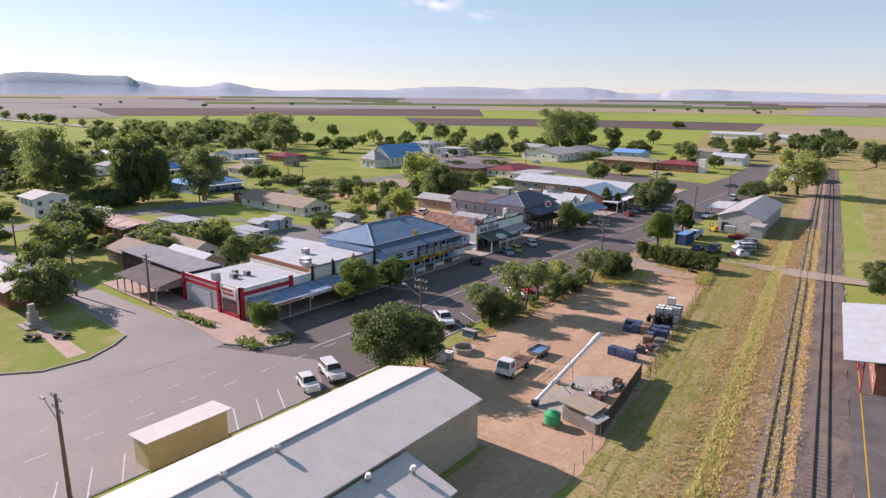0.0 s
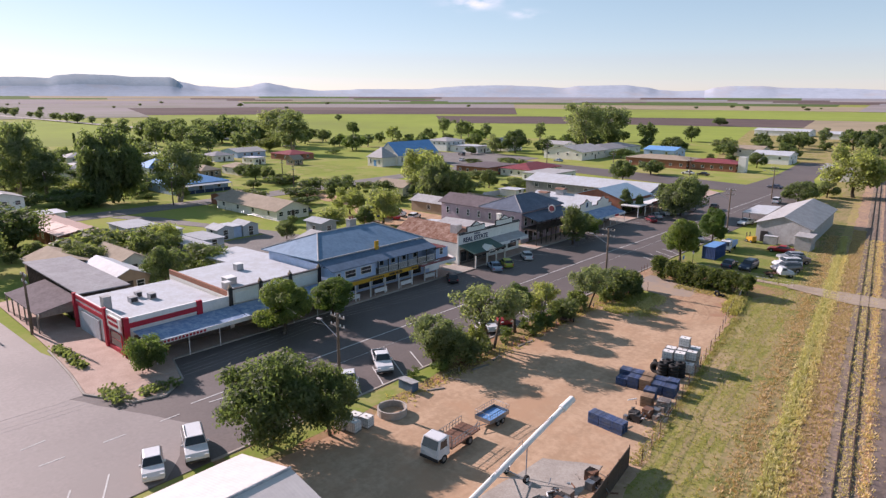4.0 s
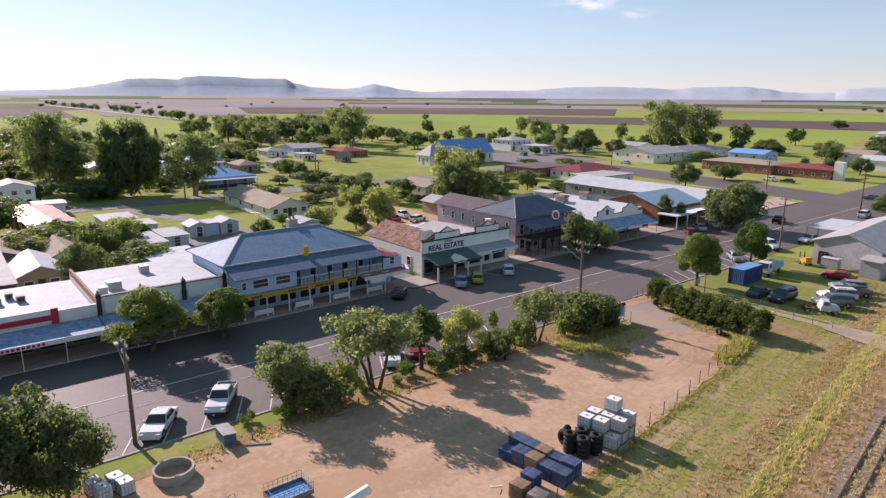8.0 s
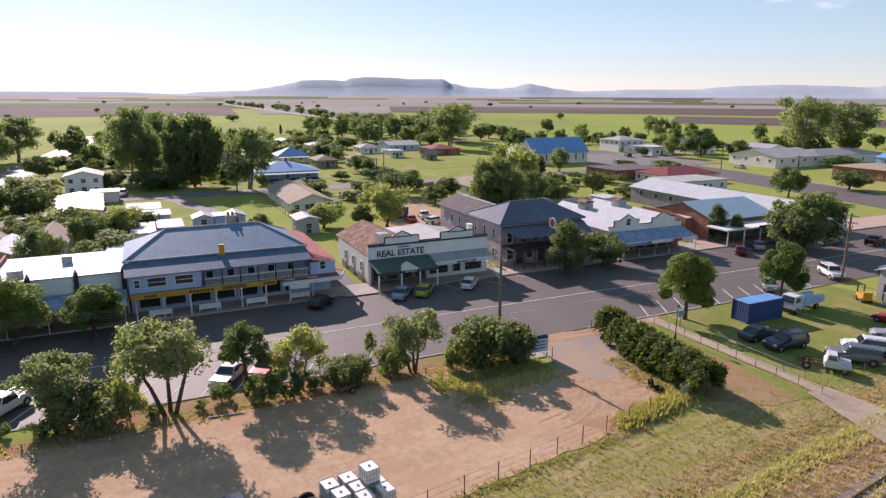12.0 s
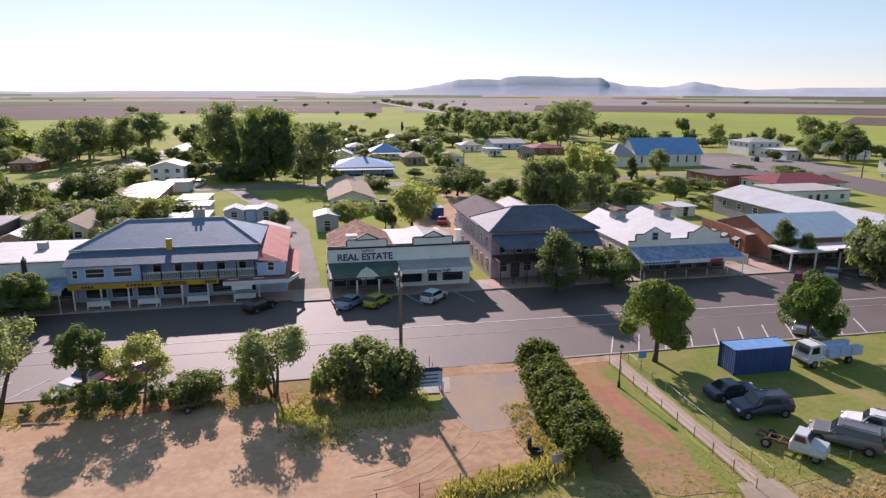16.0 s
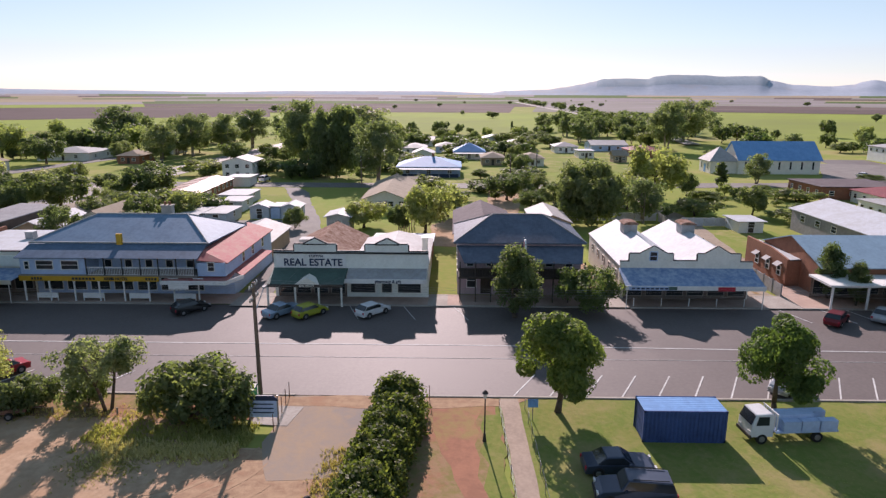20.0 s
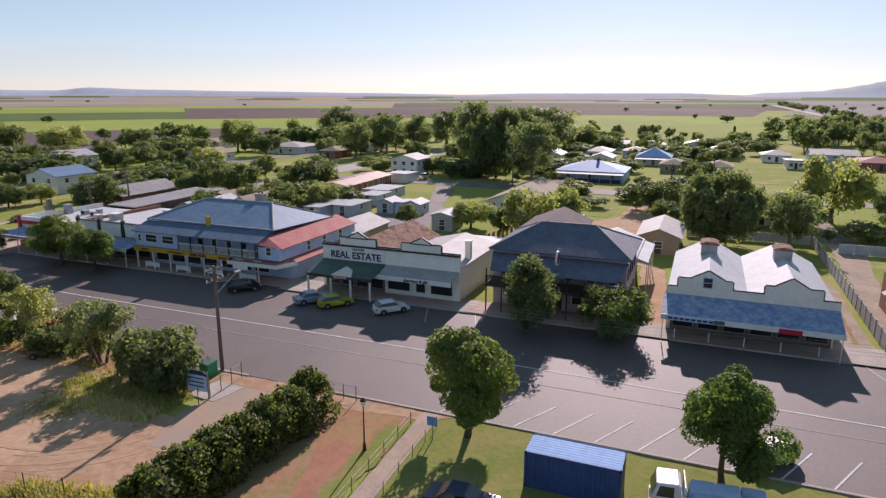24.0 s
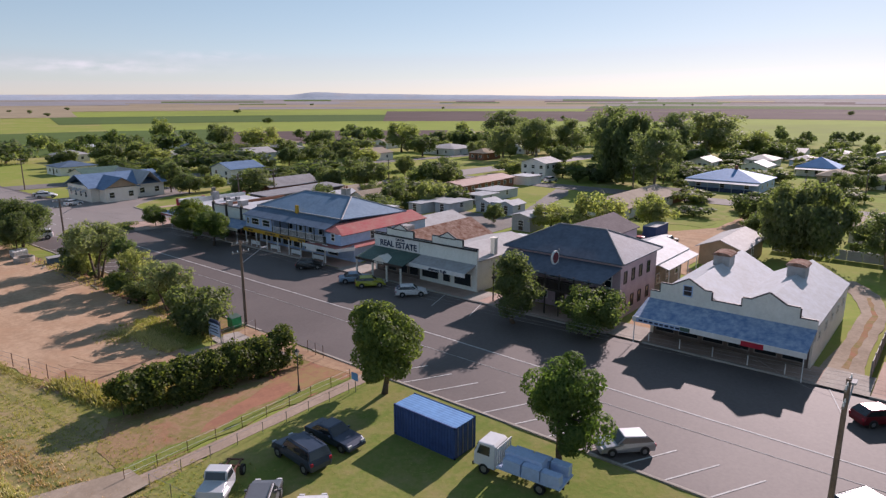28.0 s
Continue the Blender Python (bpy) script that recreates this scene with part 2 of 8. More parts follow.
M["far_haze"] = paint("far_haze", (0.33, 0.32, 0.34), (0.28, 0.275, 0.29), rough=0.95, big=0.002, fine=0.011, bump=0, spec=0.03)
M["stubble"] = paint("stubble", (0.41, 0.34, 0.23), (0.33, 0.275, 0.19), rough=0.95, big=0.003, fine=0.02, bump=0, spec=0.03)
# distance haze is painted into both hill colours as a pale blue
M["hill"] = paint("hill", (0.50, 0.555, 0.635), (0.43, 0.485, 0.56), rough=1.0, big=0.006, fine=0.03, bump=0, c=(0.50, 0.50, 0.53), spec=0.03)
M["hazy_woods"] = paint("hazy_woods", (0.385, 0.455, 0.515), (0.33, 0.395, 0.445), rough=1.0, big=0.01, fine=0.05, bump=0, c=(0.40, 0.45, 0.49), spec=0.03)
M["churned"] = paint("churned", (0.49, 0.335, 0.215), (0.38, 0.245, 0.16), rough=0.95, big=0.5, fine=1.5, bump=0.8, c=(0.42, 0.25, 0.16), spec=0.03, streak=2.5, sharp=0.14)
M["worn_lawn"] = paint("worn_lawn", (0.27, 0.225, 0.09), (0.37, 0.245, 0.145), rough=0.95, big=0.4, fine=1.8, bump=0.9, c=(0.40, 0.20, 0.13), spec=0.03, sharp=0.13)
M["cabin_wall"] = paint("cabin_wall", (0.56, 0.60, 0.64), (0.46, 0.50, 0.54), rough=0.7, big=0.6, fine=3.0, bump=0.06)
M["cabin_roof"] = ribbed("cabin_roof", (0.46, 0.48, 0.50), (0.37, 0.39, 0.41))
M["footway"] = paint("footway", (0.44, 0.34, 0.26), (0.34, 0.26, 0.20), rough=0.9, big=0.5, fine=4.0, bump=0.2)
M["sleeper"] = paint("sleeper", (0.29, 0.23, 0.19), (0.21, 0.165, 0.135), rough=0.95, big=0.6, fine=4.0, bump=0.4)
M["pallet_grey"] = paint("pallet_grey", (0.30, 0.28, 0.26), (0.2, 0.18, 0.17), rough=0.9, big=1.0, fine=5.0, per=0.25)
M["shed_roof"] = ribbed("shed_roof", (0.70, 0.65, 0.615), (0.63, 0.58, 0.55), depth=0.1)
M["drive"] = paint("drive", (0.37, 0.30, 0.245), (0.43, 0.32, 0.225), rough=0.95, big=0.3, fine=1.6, bump=0.4, c=(0.33, 0.285, 0.255), spec=0.03)
M["station_roof"] = ribbed("station_roof", (0.17, 0.27, 0.42), (0.13, 0.21, 0.33))
M["leaf_street"] = leafy("leaf_street", (0.085, 0.125, 0.038), (0.165, 0.205, 0.06), through_light=0.52)
# lighter asphalt, part of it low sun glare put into the colour
M["pale_asphalt"] = paint("pale_asphalt", (0.31, 0.272, 0.253), (0.25, 0.218, 0.203), rough=0.75, spec=0.4, big=0.1, fine=2.5, bump=0.1, c=(0.275, 0.243, 0.225))
# dark brown for shopfronts, the shade under the awnings put into colour
M["awning_shade"] = paint("awning_shade", (0.20, 0.15, 0.12), (0.13, 0.10, 0.085), rough=0.8, big=0.8, fine=5.0)
M["dark_ballast"] = paint("dark_ballast", (0.215, 0.175, 0.162), (0.145, 0.118, 0.108), rough=0.95, big=0.3, fine=2.6, bump=0.9, c=(0.25, 0.20, 0.165), spec=0.03, streak=2.5, sharp=0.12)
M["worn_blue"] = ribbed("worn_blue", (0.15, 0.25, 0.43), (0.38, 0.47, 0.60), big=0.9, spec=0.2)
M["yellow_weed"] = leafy("yellow_weed", (0.44, 0.36, 0.175), (0.60, 0.50, 0.275), through_light=0.3)
M["verge_dry"] = paint("verge_dry", (0.275, 0.24, 0.105), (0.37, 0.285, 0.155), rough=0.95, big=0.4, fine=2.0, bump=1.0, c=(0.21, 0.22, 0.07), spec=0.03, streak=3.0, sharp=0.10)
M["rut"] = paint("rut", (0.43, 0.285, 0.185), (0.49, 0.335, 0.215), rough=0.95, big=0.8, fine=2.5, bump=0.6, spec=0.03)
M["bark"] = paint("bark", (0.15, 0.11, 0.08), (0.09, 0.07, 0.05), rough=0.95, big=1.5, fine=9.0, bump=0.8)
M["pale_bark"] = paint("pale_bark", (0.38, 0.33, 0.27), (0.2, 0.16, 0.13), rough=0.9, big=1.0, fine=6.0, bump=0.5)
M["leaf"] = leafy("leaf", (0.088, 0.114, 0.057), (0.146, 0.166, 0.080), through_light=0.54)
M["leaf_dark"] = leafy("leaf_dark", (0.090, 0.114, 0.062), (0.144, 0.170, 0.082), through_light=0.54)
M["leaf_bright"] = leafy("leaf_bright", (0.085, 0.119, 0.047), (0.150, 0.181, 0.069), through_light=0.52)
M["leaf_gum"] = leafy("leaf_gum", (0.130, 0.156, 0.094), (0.195, 0.217, 0.130), through_light=0.55)
M["leaf_olive"] = leafy("leaf_olive", (0.177, 0.195, 0.092), (0.266, 0.277, 0.136), through_light=0.6)
M["leaf_hedge"] = leafy("leaf_hedge", (0.052, 0.074, 0.024), (0.180, 0.185, 0.056), through_light=0.52)
M["rust_grass"] = leafy("rust_grass", (0.42, 0.25, 0.145), (0.60, 0.42, 0.265), through_light=0.25)
M["straw"] = leafy("straw", (0.29, 0.24, 0.10), (0.42, 0.34, 0.155), through_light=0.3)
M["tuft"] = leafy("tuft", (0.26, 0.245, 0.082), (0.42, 0.345, 0.155), through_light=0.4)
M["white"] = paint("white", (0.90, 0.89, 0.86), (0.77, 0.76, 0.73), rough=0.55, big=0.5, fine=3.0, bump=0.05)
M["cream"] = paint("cream", (0.92, 0.87, 0.77), (0.80, 0.75, 0.65), rough=0.7, big=0.6, fine=3.0, bump=0.06)
M["pale_green"] = paint("pale_green", (0.93, 0.94, 0.87), (0.82, 0.83, 0.76), rough=0.7, big=0.6, fine=3.0, bump=0.06)
M["pale_blue"] = paint("pale_blue", (0.50, 0.64, 0.86), (0.41, 0.53, 0.73), rough=0.7, big=0.6, fine=3.0, bump=0.06)
M["mauve"] = paint("mauve", (0.60, 0.46, 0.50), (0.47, 0.35, 0.39), rough=0.8, big=0.8, fine=5.0, bump=0.1)
M["brick"] = paint("brick", (0.40, 0.17, 0.10), (0.28, 0.12, 0.075), rough=0.85, big=1.0, fine=6.0, bump=0.2)
M["tan_wall"] = paint("tan_wall", (0.44, 0.33, 0.23), (0.35, 0.26, 0.18), rough=0.8, big=0.8, fine=5.0)
M["dark_timber"] = paint("dark_timber", (0.10, 0.075, 0.06), (0.06, 0.048, 0.04), rough=0.85, big=0.8, fine=5.0)
M["grey_timber"] = paint("grey_timber", (0.33, 0.29, 0.25), (0.22, 0.19, 0.165), rough=0.9, big=0.8, fine=7.0)
M["pole"] = paint("pole", (0.22, 0.165, 0.125), (0.14, 0.105, 0.08), rough=0.9, big=1.0, fine=8.0, bump=0.3)
M["red"] = paint("red", (0.56, 0.03, 0.055), (0.44, 0.025, 0.045), rough=0.5, big=0.6, fine=4.0, bump=0)
M["yellow"] = paint("yellow", (0.70, 0.40, 0.03), (0.58, 0.32, 0.03), rough=0.5, big=0.6, fine=4.0, bump=0)
M["green"] = paint("green", (0.03, 0.42, 0.16), (0.02, 0.33, 0.12), rough=0.5, big=0.6, fine=4.0, bump=0)
M["dark_green"] = ribbed("dark_green", (0.10, 0.17, 0.14), (0.075, 0.125, 0.105), rough=0.5)
M["trim_dark"] = paint("trim_dark", (0.055, 0.05, 0.05), (0.04, 0.037, 0.037), rough=0.6, big=1.0, fine=4.0, bump=0)
M["navy"] = paint("navy", (0.03, 0.05, 0.11), (0.025, 0.04, 0.085), rough=0.5, big=1.0, fine=4.0, bump=0)
M["steel"] = paint("steel", (0.45, 0.46, 0.47), (0.3, 0.3, 0.31), rough=0.4, metal=0.8, big=1.0, fine=6.0, bump=0)
M["rust"] = paint("rust", (0.24, 0.12, 0.075), (0.15, 0.08, 0.055), rough=0.8, big=1.5, fine=6.0)
M["rail"] = paint("rail", (0.16, 0.10, 0.075), (0.12, 0.08, 0.06), rough=0.6, metal=0.5, big=1.0, fine=8.0, bump=0)
M["rubber"] = paint("rubber", (0.025, 0.025, 0.026), (0.018, 0.018, 0.018), rough=0.8, big=2.0, fine=8.0, bump=0)
M["lens"] = paint("lens", (0.8, 0.8, 0.78), (0.7, 0.7, 0.7), rough=0.15, big=2.0, fine=8.0, bump=0, spec=0.6)
M["glass"] = paint("glass", (0.03, 0.036, 0.042), (0.02, 0.025, 0.03), rough=0.08, big=0.8, fine=2.0, bump=0, spec=0.7)
M["zinc"] = ribbed("zinc", (0.46, 0.46, 0.465), (0.36, 0.35, 0.34), rough=0.7, spec=0.15)
M["white_roof"] = ribbed("white_roof", (0.56, 0.595, 0.64), (0.48, 0.49, 0.50))
M["grey_roof"] = ribbed("grey_roof", (0.34, 0.34, 0.35), (0.26, 0.25, 0.26))
M["pub_roof"] = ribbed("pub_roof", (0.175, 0.29, 0.415), (0.13, 0.22, 0.32), spec=0.15)
M["blue_roof"] = ribbed("blue_roof", (0.135, 0.20, 0.285), (0.095, 0.145, 0.21), spec=0.1)
M["bright_blue_roof"] = ribbed("bright_blue_roof", (0.20, 0.42, 0.72), (0.15, 0.34, 0.62))
M["steel_blue_roof"] = ribbed("steel_blue_roof", (0.36, 0.52, 0.64), (0.30, 0.43, 0.54))
M["slate_roof"] = ribbed("slate_roof", (0.15, 0.18, 0.235), (0.105, 0.125, 0.165), spec=0.12)
M["mauve_roof"] = ribbed("mauve_roof", (0.20, 0.168, 0.175), (0.145, 0.12, 0.125), rough=0.85, spec=0.05)
M["red_roof"] = ribbed("red_roof", (0.44, 0.115, 0.115), (0.43, 0.20, 0.17), rough=0.75, spec=0.1)
M["maroon_roof"] = ribbed("maroon_roof", (0.30, 0.08, 0.09), (0.22, 0.06, 0.07))
M["rust_roof"] = ribbed("rust_roof", (0.19, 0.09, 0.058), (0.37, 0.255, 0.205), big=0.8, rough=0.9, spec=0.04)
M["tan_roof"] = ribbed("tan_roof", (0.42, 0.35, 0.27), (0.34, 0.28, 0.215), rough=0.85, spec=0.05)
M["pink_roof"] = ribbed("pink_roof", (0.60, 0.40, 0.33), (0.50, 0.33, 0.27), rough=0.5, spec=0.4)
M["container_blue"] = ribbed("container_blue", (0.065, 0.115, 0.28), (0.05, 0.085, 0.21), pitch=0.3, depth=0.7)
M["container_top"] = ribbed("container_top", (0.17, 0.37, 0.68), (0.14, 0.30, 0.56), pitch=0.3, depth=0.22)
M["beige_clad"] = ribbed("beige_clad", (0.52, 0.44, 0.35), (0.46, 0.38, 0.30))
M["yellow_clad"] = ribbed("yellow_clad", (0.62, 0.51, 0.26), (0.54, 0.44, 0.22))
M["pallet_blue"] = paint("pallet_blue", (0.06, 0.11, 0.26), (0.13, 0.16, 0.22), rough=0.85, big=1.0, fine=5.0, per=0.3)
M["pallet_wood"] = paint("pallet_wood", (0.42, 0.28, 0.18), (0.3, 0.2, 0.13), rough=0.9, big=1.0, fine=5.0, per=0.2)
M["wire"] = paint("wire", (0.42, 0.41, 0.40), (0.3, 0.3, 0.3), rough=0.6, bump=0)


# ---- geometry
class G:
    """Points and faces gathered in world metres, to become one mesh."""

    def __init__(self):
        self.v, self.f = [], []

    def poly(self, pts):
        n = len(self.v)
        self.v += [tuple(p) for p in pts]
        self.f.append(tuple(range(n, n + len(pts))))
        return self

    def prism(self, pts, d):
        """A polygon pushed along the vector d into a solid."""
        n, k = len(self.v), len(pts)
        self.v += [tuple(p) for p in pts] + [tuple(p[i] + d[i] for i in range(3)) for p in pts]
        self.f += [tuple(range(n + k - 1, n - 1, -1)), tuple(range(n + k, n + 2 * k))]
        self.f += [(n + i, n + (i + 1) % k, n + k + (i + 1) % k, n + k + i) for i in range(k)]
        return self

    def box(self, x0, y0, z0, x1, y1, z1):
        return self.prism([(x0, y0, z0), (x1, y0, z0), (x1, y1, z0), (x0, y1, z0)], (0, 0, z1 - z0))

    def tube(self, a, b, r0, r1=None, k=8):
        r1 = r0 if r1 is None else r1
        a, b = Vector(a), Vector(b)
        q = (b - a).to_track_quat("Z", "Y")
        n = len(self.v)
        for c, r in ((a, r0), (b, r1)):
            self.v += [tuple(c + q @ Vector((r * math.cos(2 * math.pi * i / k), r * math.sin(2 * math.pi * i / k), 0))) for i in range(k)]
        self.f += [tuple(range(n + k - 1, n - 1, -1)), tuple(range(n + k, n + 2 * k))]
        self.f += [(n + i, n + (i + 1) % k, n + k + (i + 1) % k, n + k + i) for i in range(k)]
        return self

    def slab(self, pts, th=0.12):
        """A roof plane with thickness below it."""
        return self.prism(pts, (0, 0, -th))

    def gable(self, x0, x1, y0, y1, ze, zr, axis="y", over=0.4, th=0.12):
        """Two roof planes over the walls given; the ridge runs along axis."""
        if axis == "y":
            c, s = (x0 + x1) / 2, (zr - ze) / ((x1 - x0) / 2)
            a, b, y0, y1, z = x0 - over, x1 + over, y0 - over, y1 + over, ze - s * over
            self.slab([(a, y0, z), (c, y0, zr), (c, y1, zr), (a, y1, z)], th)
            return self.slab([(c, y0, zr), (b, y0, z), (b, y1, z), (c, y1, zr)], th)
        c, s = (y0 + y1) / 2, (zr - ze) / ((y1 - y0) / 2)
        a, b, x0, x1, z = y0 - over, y1 + over, x0 - over, x1 + over, ze - s * over
        self.slab([(x0, a, z), (x1, a, z), (x1, c, zr), (x0, c, zr)], th)
        return self.slab([(x0, c, zr), (x1, c, zr), (x1, b, z), (x0, b, z)], th)

    def hip(self, x0, x1, y0, y1, ze, zr, run=None, axis="y", over=0.4, th=0.12):
        x0, x1, y0, y1 = x0 - over, x1 + over, y0 - over, y1 + over
        if axis == "y":
            c, r = (x0 + x1) / 2, run or (x1 - x0) / 2
            r = min(r, (y1 - y0) / 2 - 0.05)
            p, q = (c, y0 + r, zr), (c, y1 - r, zr)
            a, b, d, e = (x0, y0, ze), (x1, y0, ze), (x1, y1, ze), (x0, y1, ze)
            for s in ([a, b, p], [b, d, q, p], [d, e, q], [e, a, p, q]):
                self.slab(s, th)
        else:
            c, r = (y0 + y1) / 2, run or (y1 - y0) / 2
            r = min(r, (x1 - x0) / 2 - 0.05)
            p, q = (x0 + r, c, zr), (x1 - r, c, zr)
            a, b, d, e = (x0, y0, ze), (x1, y0, ze), (x1, y1, ze), (x0, y1, ze)
            for s in ([a, b, q, p], [b, d, q], [d, e, p, q], [e, a, p]):
                self.slab(s, th)
        return self


ORIGIN = {}


def mesh_of(name, g, mat, off=(0, 0, 0), smooth=False):
    me = bpy.data.meshes.new(name)
    ox, oy, oz = off
    me.from_pydata([(x - ox, y - oy, z - oz) for x, y, z in g.v], [], g.f)
    me.materials.append(M[mat])
    if smooth:
        me.polygons.foreach_set("use_smooth", [True] * len(me.polygons))
    return me


def thing(name, label, category, at=(0, 0, 0), turn=0.0, group="", kind="", local=False):
    """An empty at a thing's base. Parts are given in world metres, or in the thing's own when local."""
    ob = new(name)
    ob.empty_display_size = 0.5
    ob.matrix_basis = pose(*at, 0, 0, turn)
    ORIGIN[ob] = (0, 0, 0) if local else at
    return tagged(ob, label, category, group, kind)


def part(name, g, mat, parent, label="", smooth=False):
    ob = new(name, mesh_of(name, g, mat, ORIGIN[parent], smooth))
    ob.parent = parent
    ORIGIN[ob] = ORIGIN[parent]
    return tagged(ob, label)


def solid(name, g, mat, label="", category="", kind="structure", smooth=False):
    """A thing or a piece of the setting that is one mesh."""
    x, y = g.v[0][0], g.v[0][1]
    ob = new(name, mesh_of(name, g, mat, (x, y, 0), smooth))
    ob.location = (x, y, 0)
    return tagged(ob, label, category, kind=kind)


def ragged(pts, step=2.0, jit=0.5, seed=1):
    """An outline cut into short pieces and shaken, for natural edges."""
    rnd, out = random.Random(seed), []
    for i, a in enumerate(pts):
        b = pts[(i + 1) % len(pts)]
        n = max(1, int(math.dist(a, b) / step))
        for k in range(n):
            t = k / n
            j = jit if k else jit * 0.3
            out.append((a[0] + (b[0] - a[0]) * t + rnd.uniform(-j, j), a[1] + (b[1] - a[1]) * t + rnd.uniform(-j, j)))
    return out


def sheet(name, pts, z, mat, label="", jit=0.0, seed=1, category="ground"):
    """A flat piece of ground: a thin plate with real edges."""
    if jit:
        pts = ragged(pts, 1.6, jit, seed)
    return solid(name, G().prism([(x, y, z - 0.05) for x, y in pts], (0, 0, 0.05)), mat, label, category)


def window(parent, face, plane, u, z, w, h, frame_mat="white", sash=True):
    """A window standing a little proud of a wall that faces E, W, S or N; u runs along the wall."""
    s = 1 if face in "EN" else -1
    def bx(g, a, b, c, d, depth, back=0.02):
        lo, hi = sorted((plane - s * back, plane + s * depth))
        return g.box(lo, a, c, hi, b, d) if face in "EW" else g.box(a, lo, c, b, hi, d)
    f = G()
    a, b, t = u - w / 2, u + w / 2, 0.09
    for q in ((a, b, z, z + t), (a, b, z + h - t, z + h), (a, a + t, z + t, z + h - t), (b - t, b, z + t, z + h - t)):
        bx(f, *q, 0.08)
    if sash:
        bx(f, a + t, b - t, z + h / 2 - 0.03, z + h / 2 + 0.03, 0.06)
    ob = part("window", f, frame_mat, parent)
    part("pane", bx(G(), a + t, b - t, z + t, z + h - t, 0.03), "glass", ob, "dark window glass")
    return ob


def door(parent, face, plane, u, w=0.95, h=2.1, mat="dark_timber", z=0.15):
    s = 1 if face in "EN" else -1
    lo, hi = sorted((plane - s * 0.02, plane + s * 0.05))
    g = G().box(lo, u - w / 2, z, hi, u + w / 2, z + h) if face in "EW" else G().box(u - w / 2, lo, z, u + w / 2, hi, z + h)
    return part("door", g, mat, parent)


def lettering(parent, words, size, at, mat, face="E", depth=0.03):
    """Words on a wall that faces east, with the built-in font; at is the middle of the words."""
    cu = bpy.data.curves.new("words", "FONT")
    cu.body, cu.size, cu.align_x, cu.align_y, cu.extrude = words, size, "CENTER", "CENTER", depth
    cu.offset = 0.022 * size
    tmp = new("words", cu)
    me = bpy.data.meshes.new_from_object(tmp)
    bpy.data.objects.remove(tmp)
    me.materials.clear()
    me.materials.append(M[mat])
    ob = new("lettering", me)
    ob.parent = parent
    o = ORIGIN[parent]
    turn = {"E": 90, "S": 0}[face]
    ob.matrix_basis = pose(at[0] - o[0], at[1] - o[1], at[2] - o[2], 90, 0, turn)
    return tagged(ob, "the words " + words)

# ---- ground, fields, hills
def rail_x(x0, y):
    """Railway lines run a little west of the street's line; x0 is where they cross y = 57.5."""
    return x0 - 0.135 * (y - 57.5)


CX, CY = -60.0, 120.0
g = G()
ring = [(CX + 4820 * math.cos(a), CY + 4820 * math.sin(a), 0) for a in [2 * math.pi * i / 96 for i in range(96)]]
solid("ground", g.poly(ring), "ground", "grassy plain reaching to the horizon", "ground")


def field(name, a0, a1, r0, r1, mat, label, lift):
    """A field between two bearings and two distances from the town, with straight fence lines."""
    pts = []
    for r, az in ((r0, a0), (r1, a0), (r1, (a0 + a1) / 2), (r1, a1), (r0, a1), (r0, (a0 + a1) / 2)):
        pts.append((CX + r * math.cos(radians(az)), CY + r * math.sin(radians(az)), lift))
    solid(name, G().poly(pts), mat, label, "field")


FIELDS_NEAR = [
    (165, 197, 385, 830, "crop"), (134, 160, 380, 1000, "crop"), (100, 134, 380, 640, "crop"), (197, 206, 400, 690, "crop"), (206, 249, 465, 690, "crop"),
    (217, 240, 312, 465, "plough"), (240, 262, 280, 520, "crop_dark"), (196, 224, 690, 1280, "plough"), (174, 196, 860, 1300, "plough"), (100, 134, 640, 900, "plough"),
    (224, 252, 690, 1000, "crop_dark"), (60, 100, 560, 1100, "stubble"), (84, 104, 250, 560, "verge"),
]
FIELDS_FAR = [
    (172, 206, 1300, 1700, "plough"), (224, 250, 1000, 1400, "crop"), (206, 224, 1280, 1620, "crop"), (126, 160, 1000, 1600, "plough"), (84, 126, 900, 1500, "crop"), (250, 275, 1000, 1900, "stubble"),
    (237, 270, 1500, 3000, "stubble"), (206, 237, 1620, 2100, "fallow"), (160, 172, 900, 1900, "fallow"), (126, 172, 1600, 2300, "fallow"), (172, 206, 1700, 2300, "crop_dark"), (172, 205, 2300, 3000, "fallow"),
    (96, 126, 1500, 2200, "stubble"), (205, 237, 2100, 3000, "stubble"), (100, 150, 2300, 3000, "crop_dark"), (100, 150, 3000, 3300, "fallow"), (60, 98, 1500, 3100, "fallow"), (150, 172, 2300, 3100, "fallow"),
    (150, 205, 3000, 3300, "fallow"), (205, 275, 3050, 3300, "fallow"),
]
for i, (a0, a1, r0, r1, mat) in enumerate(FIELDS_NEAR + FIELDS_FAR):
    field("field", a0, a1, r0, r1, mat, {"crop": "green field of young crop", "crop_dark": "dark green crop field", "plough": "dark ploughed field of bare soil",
          "fallow": "fallow field, its brown greyed by painted haze", "stubble": "pale stubble field", "verge": "rough grass beside the railway"}[mat], 0.03 + 0.02 * i)
sheet("country_road", [(-330, 250), (-620, 281), (-2160, 322), (-2160, 334), (-620, 291), (-330, 258)], 0.8, "concrete", "pale gravel road across the fields", category="road")


def crest_at(pts, az):
    for (a, h), (b, k) in zip(pts[:-1], pts[1:]):
        if min(a, b) <= az <= max(a, b):
            u = (az - a) / (b - a)
            u = u * u * (3 - 2 * u)
            return h + (k - h) * u
    return 0.0


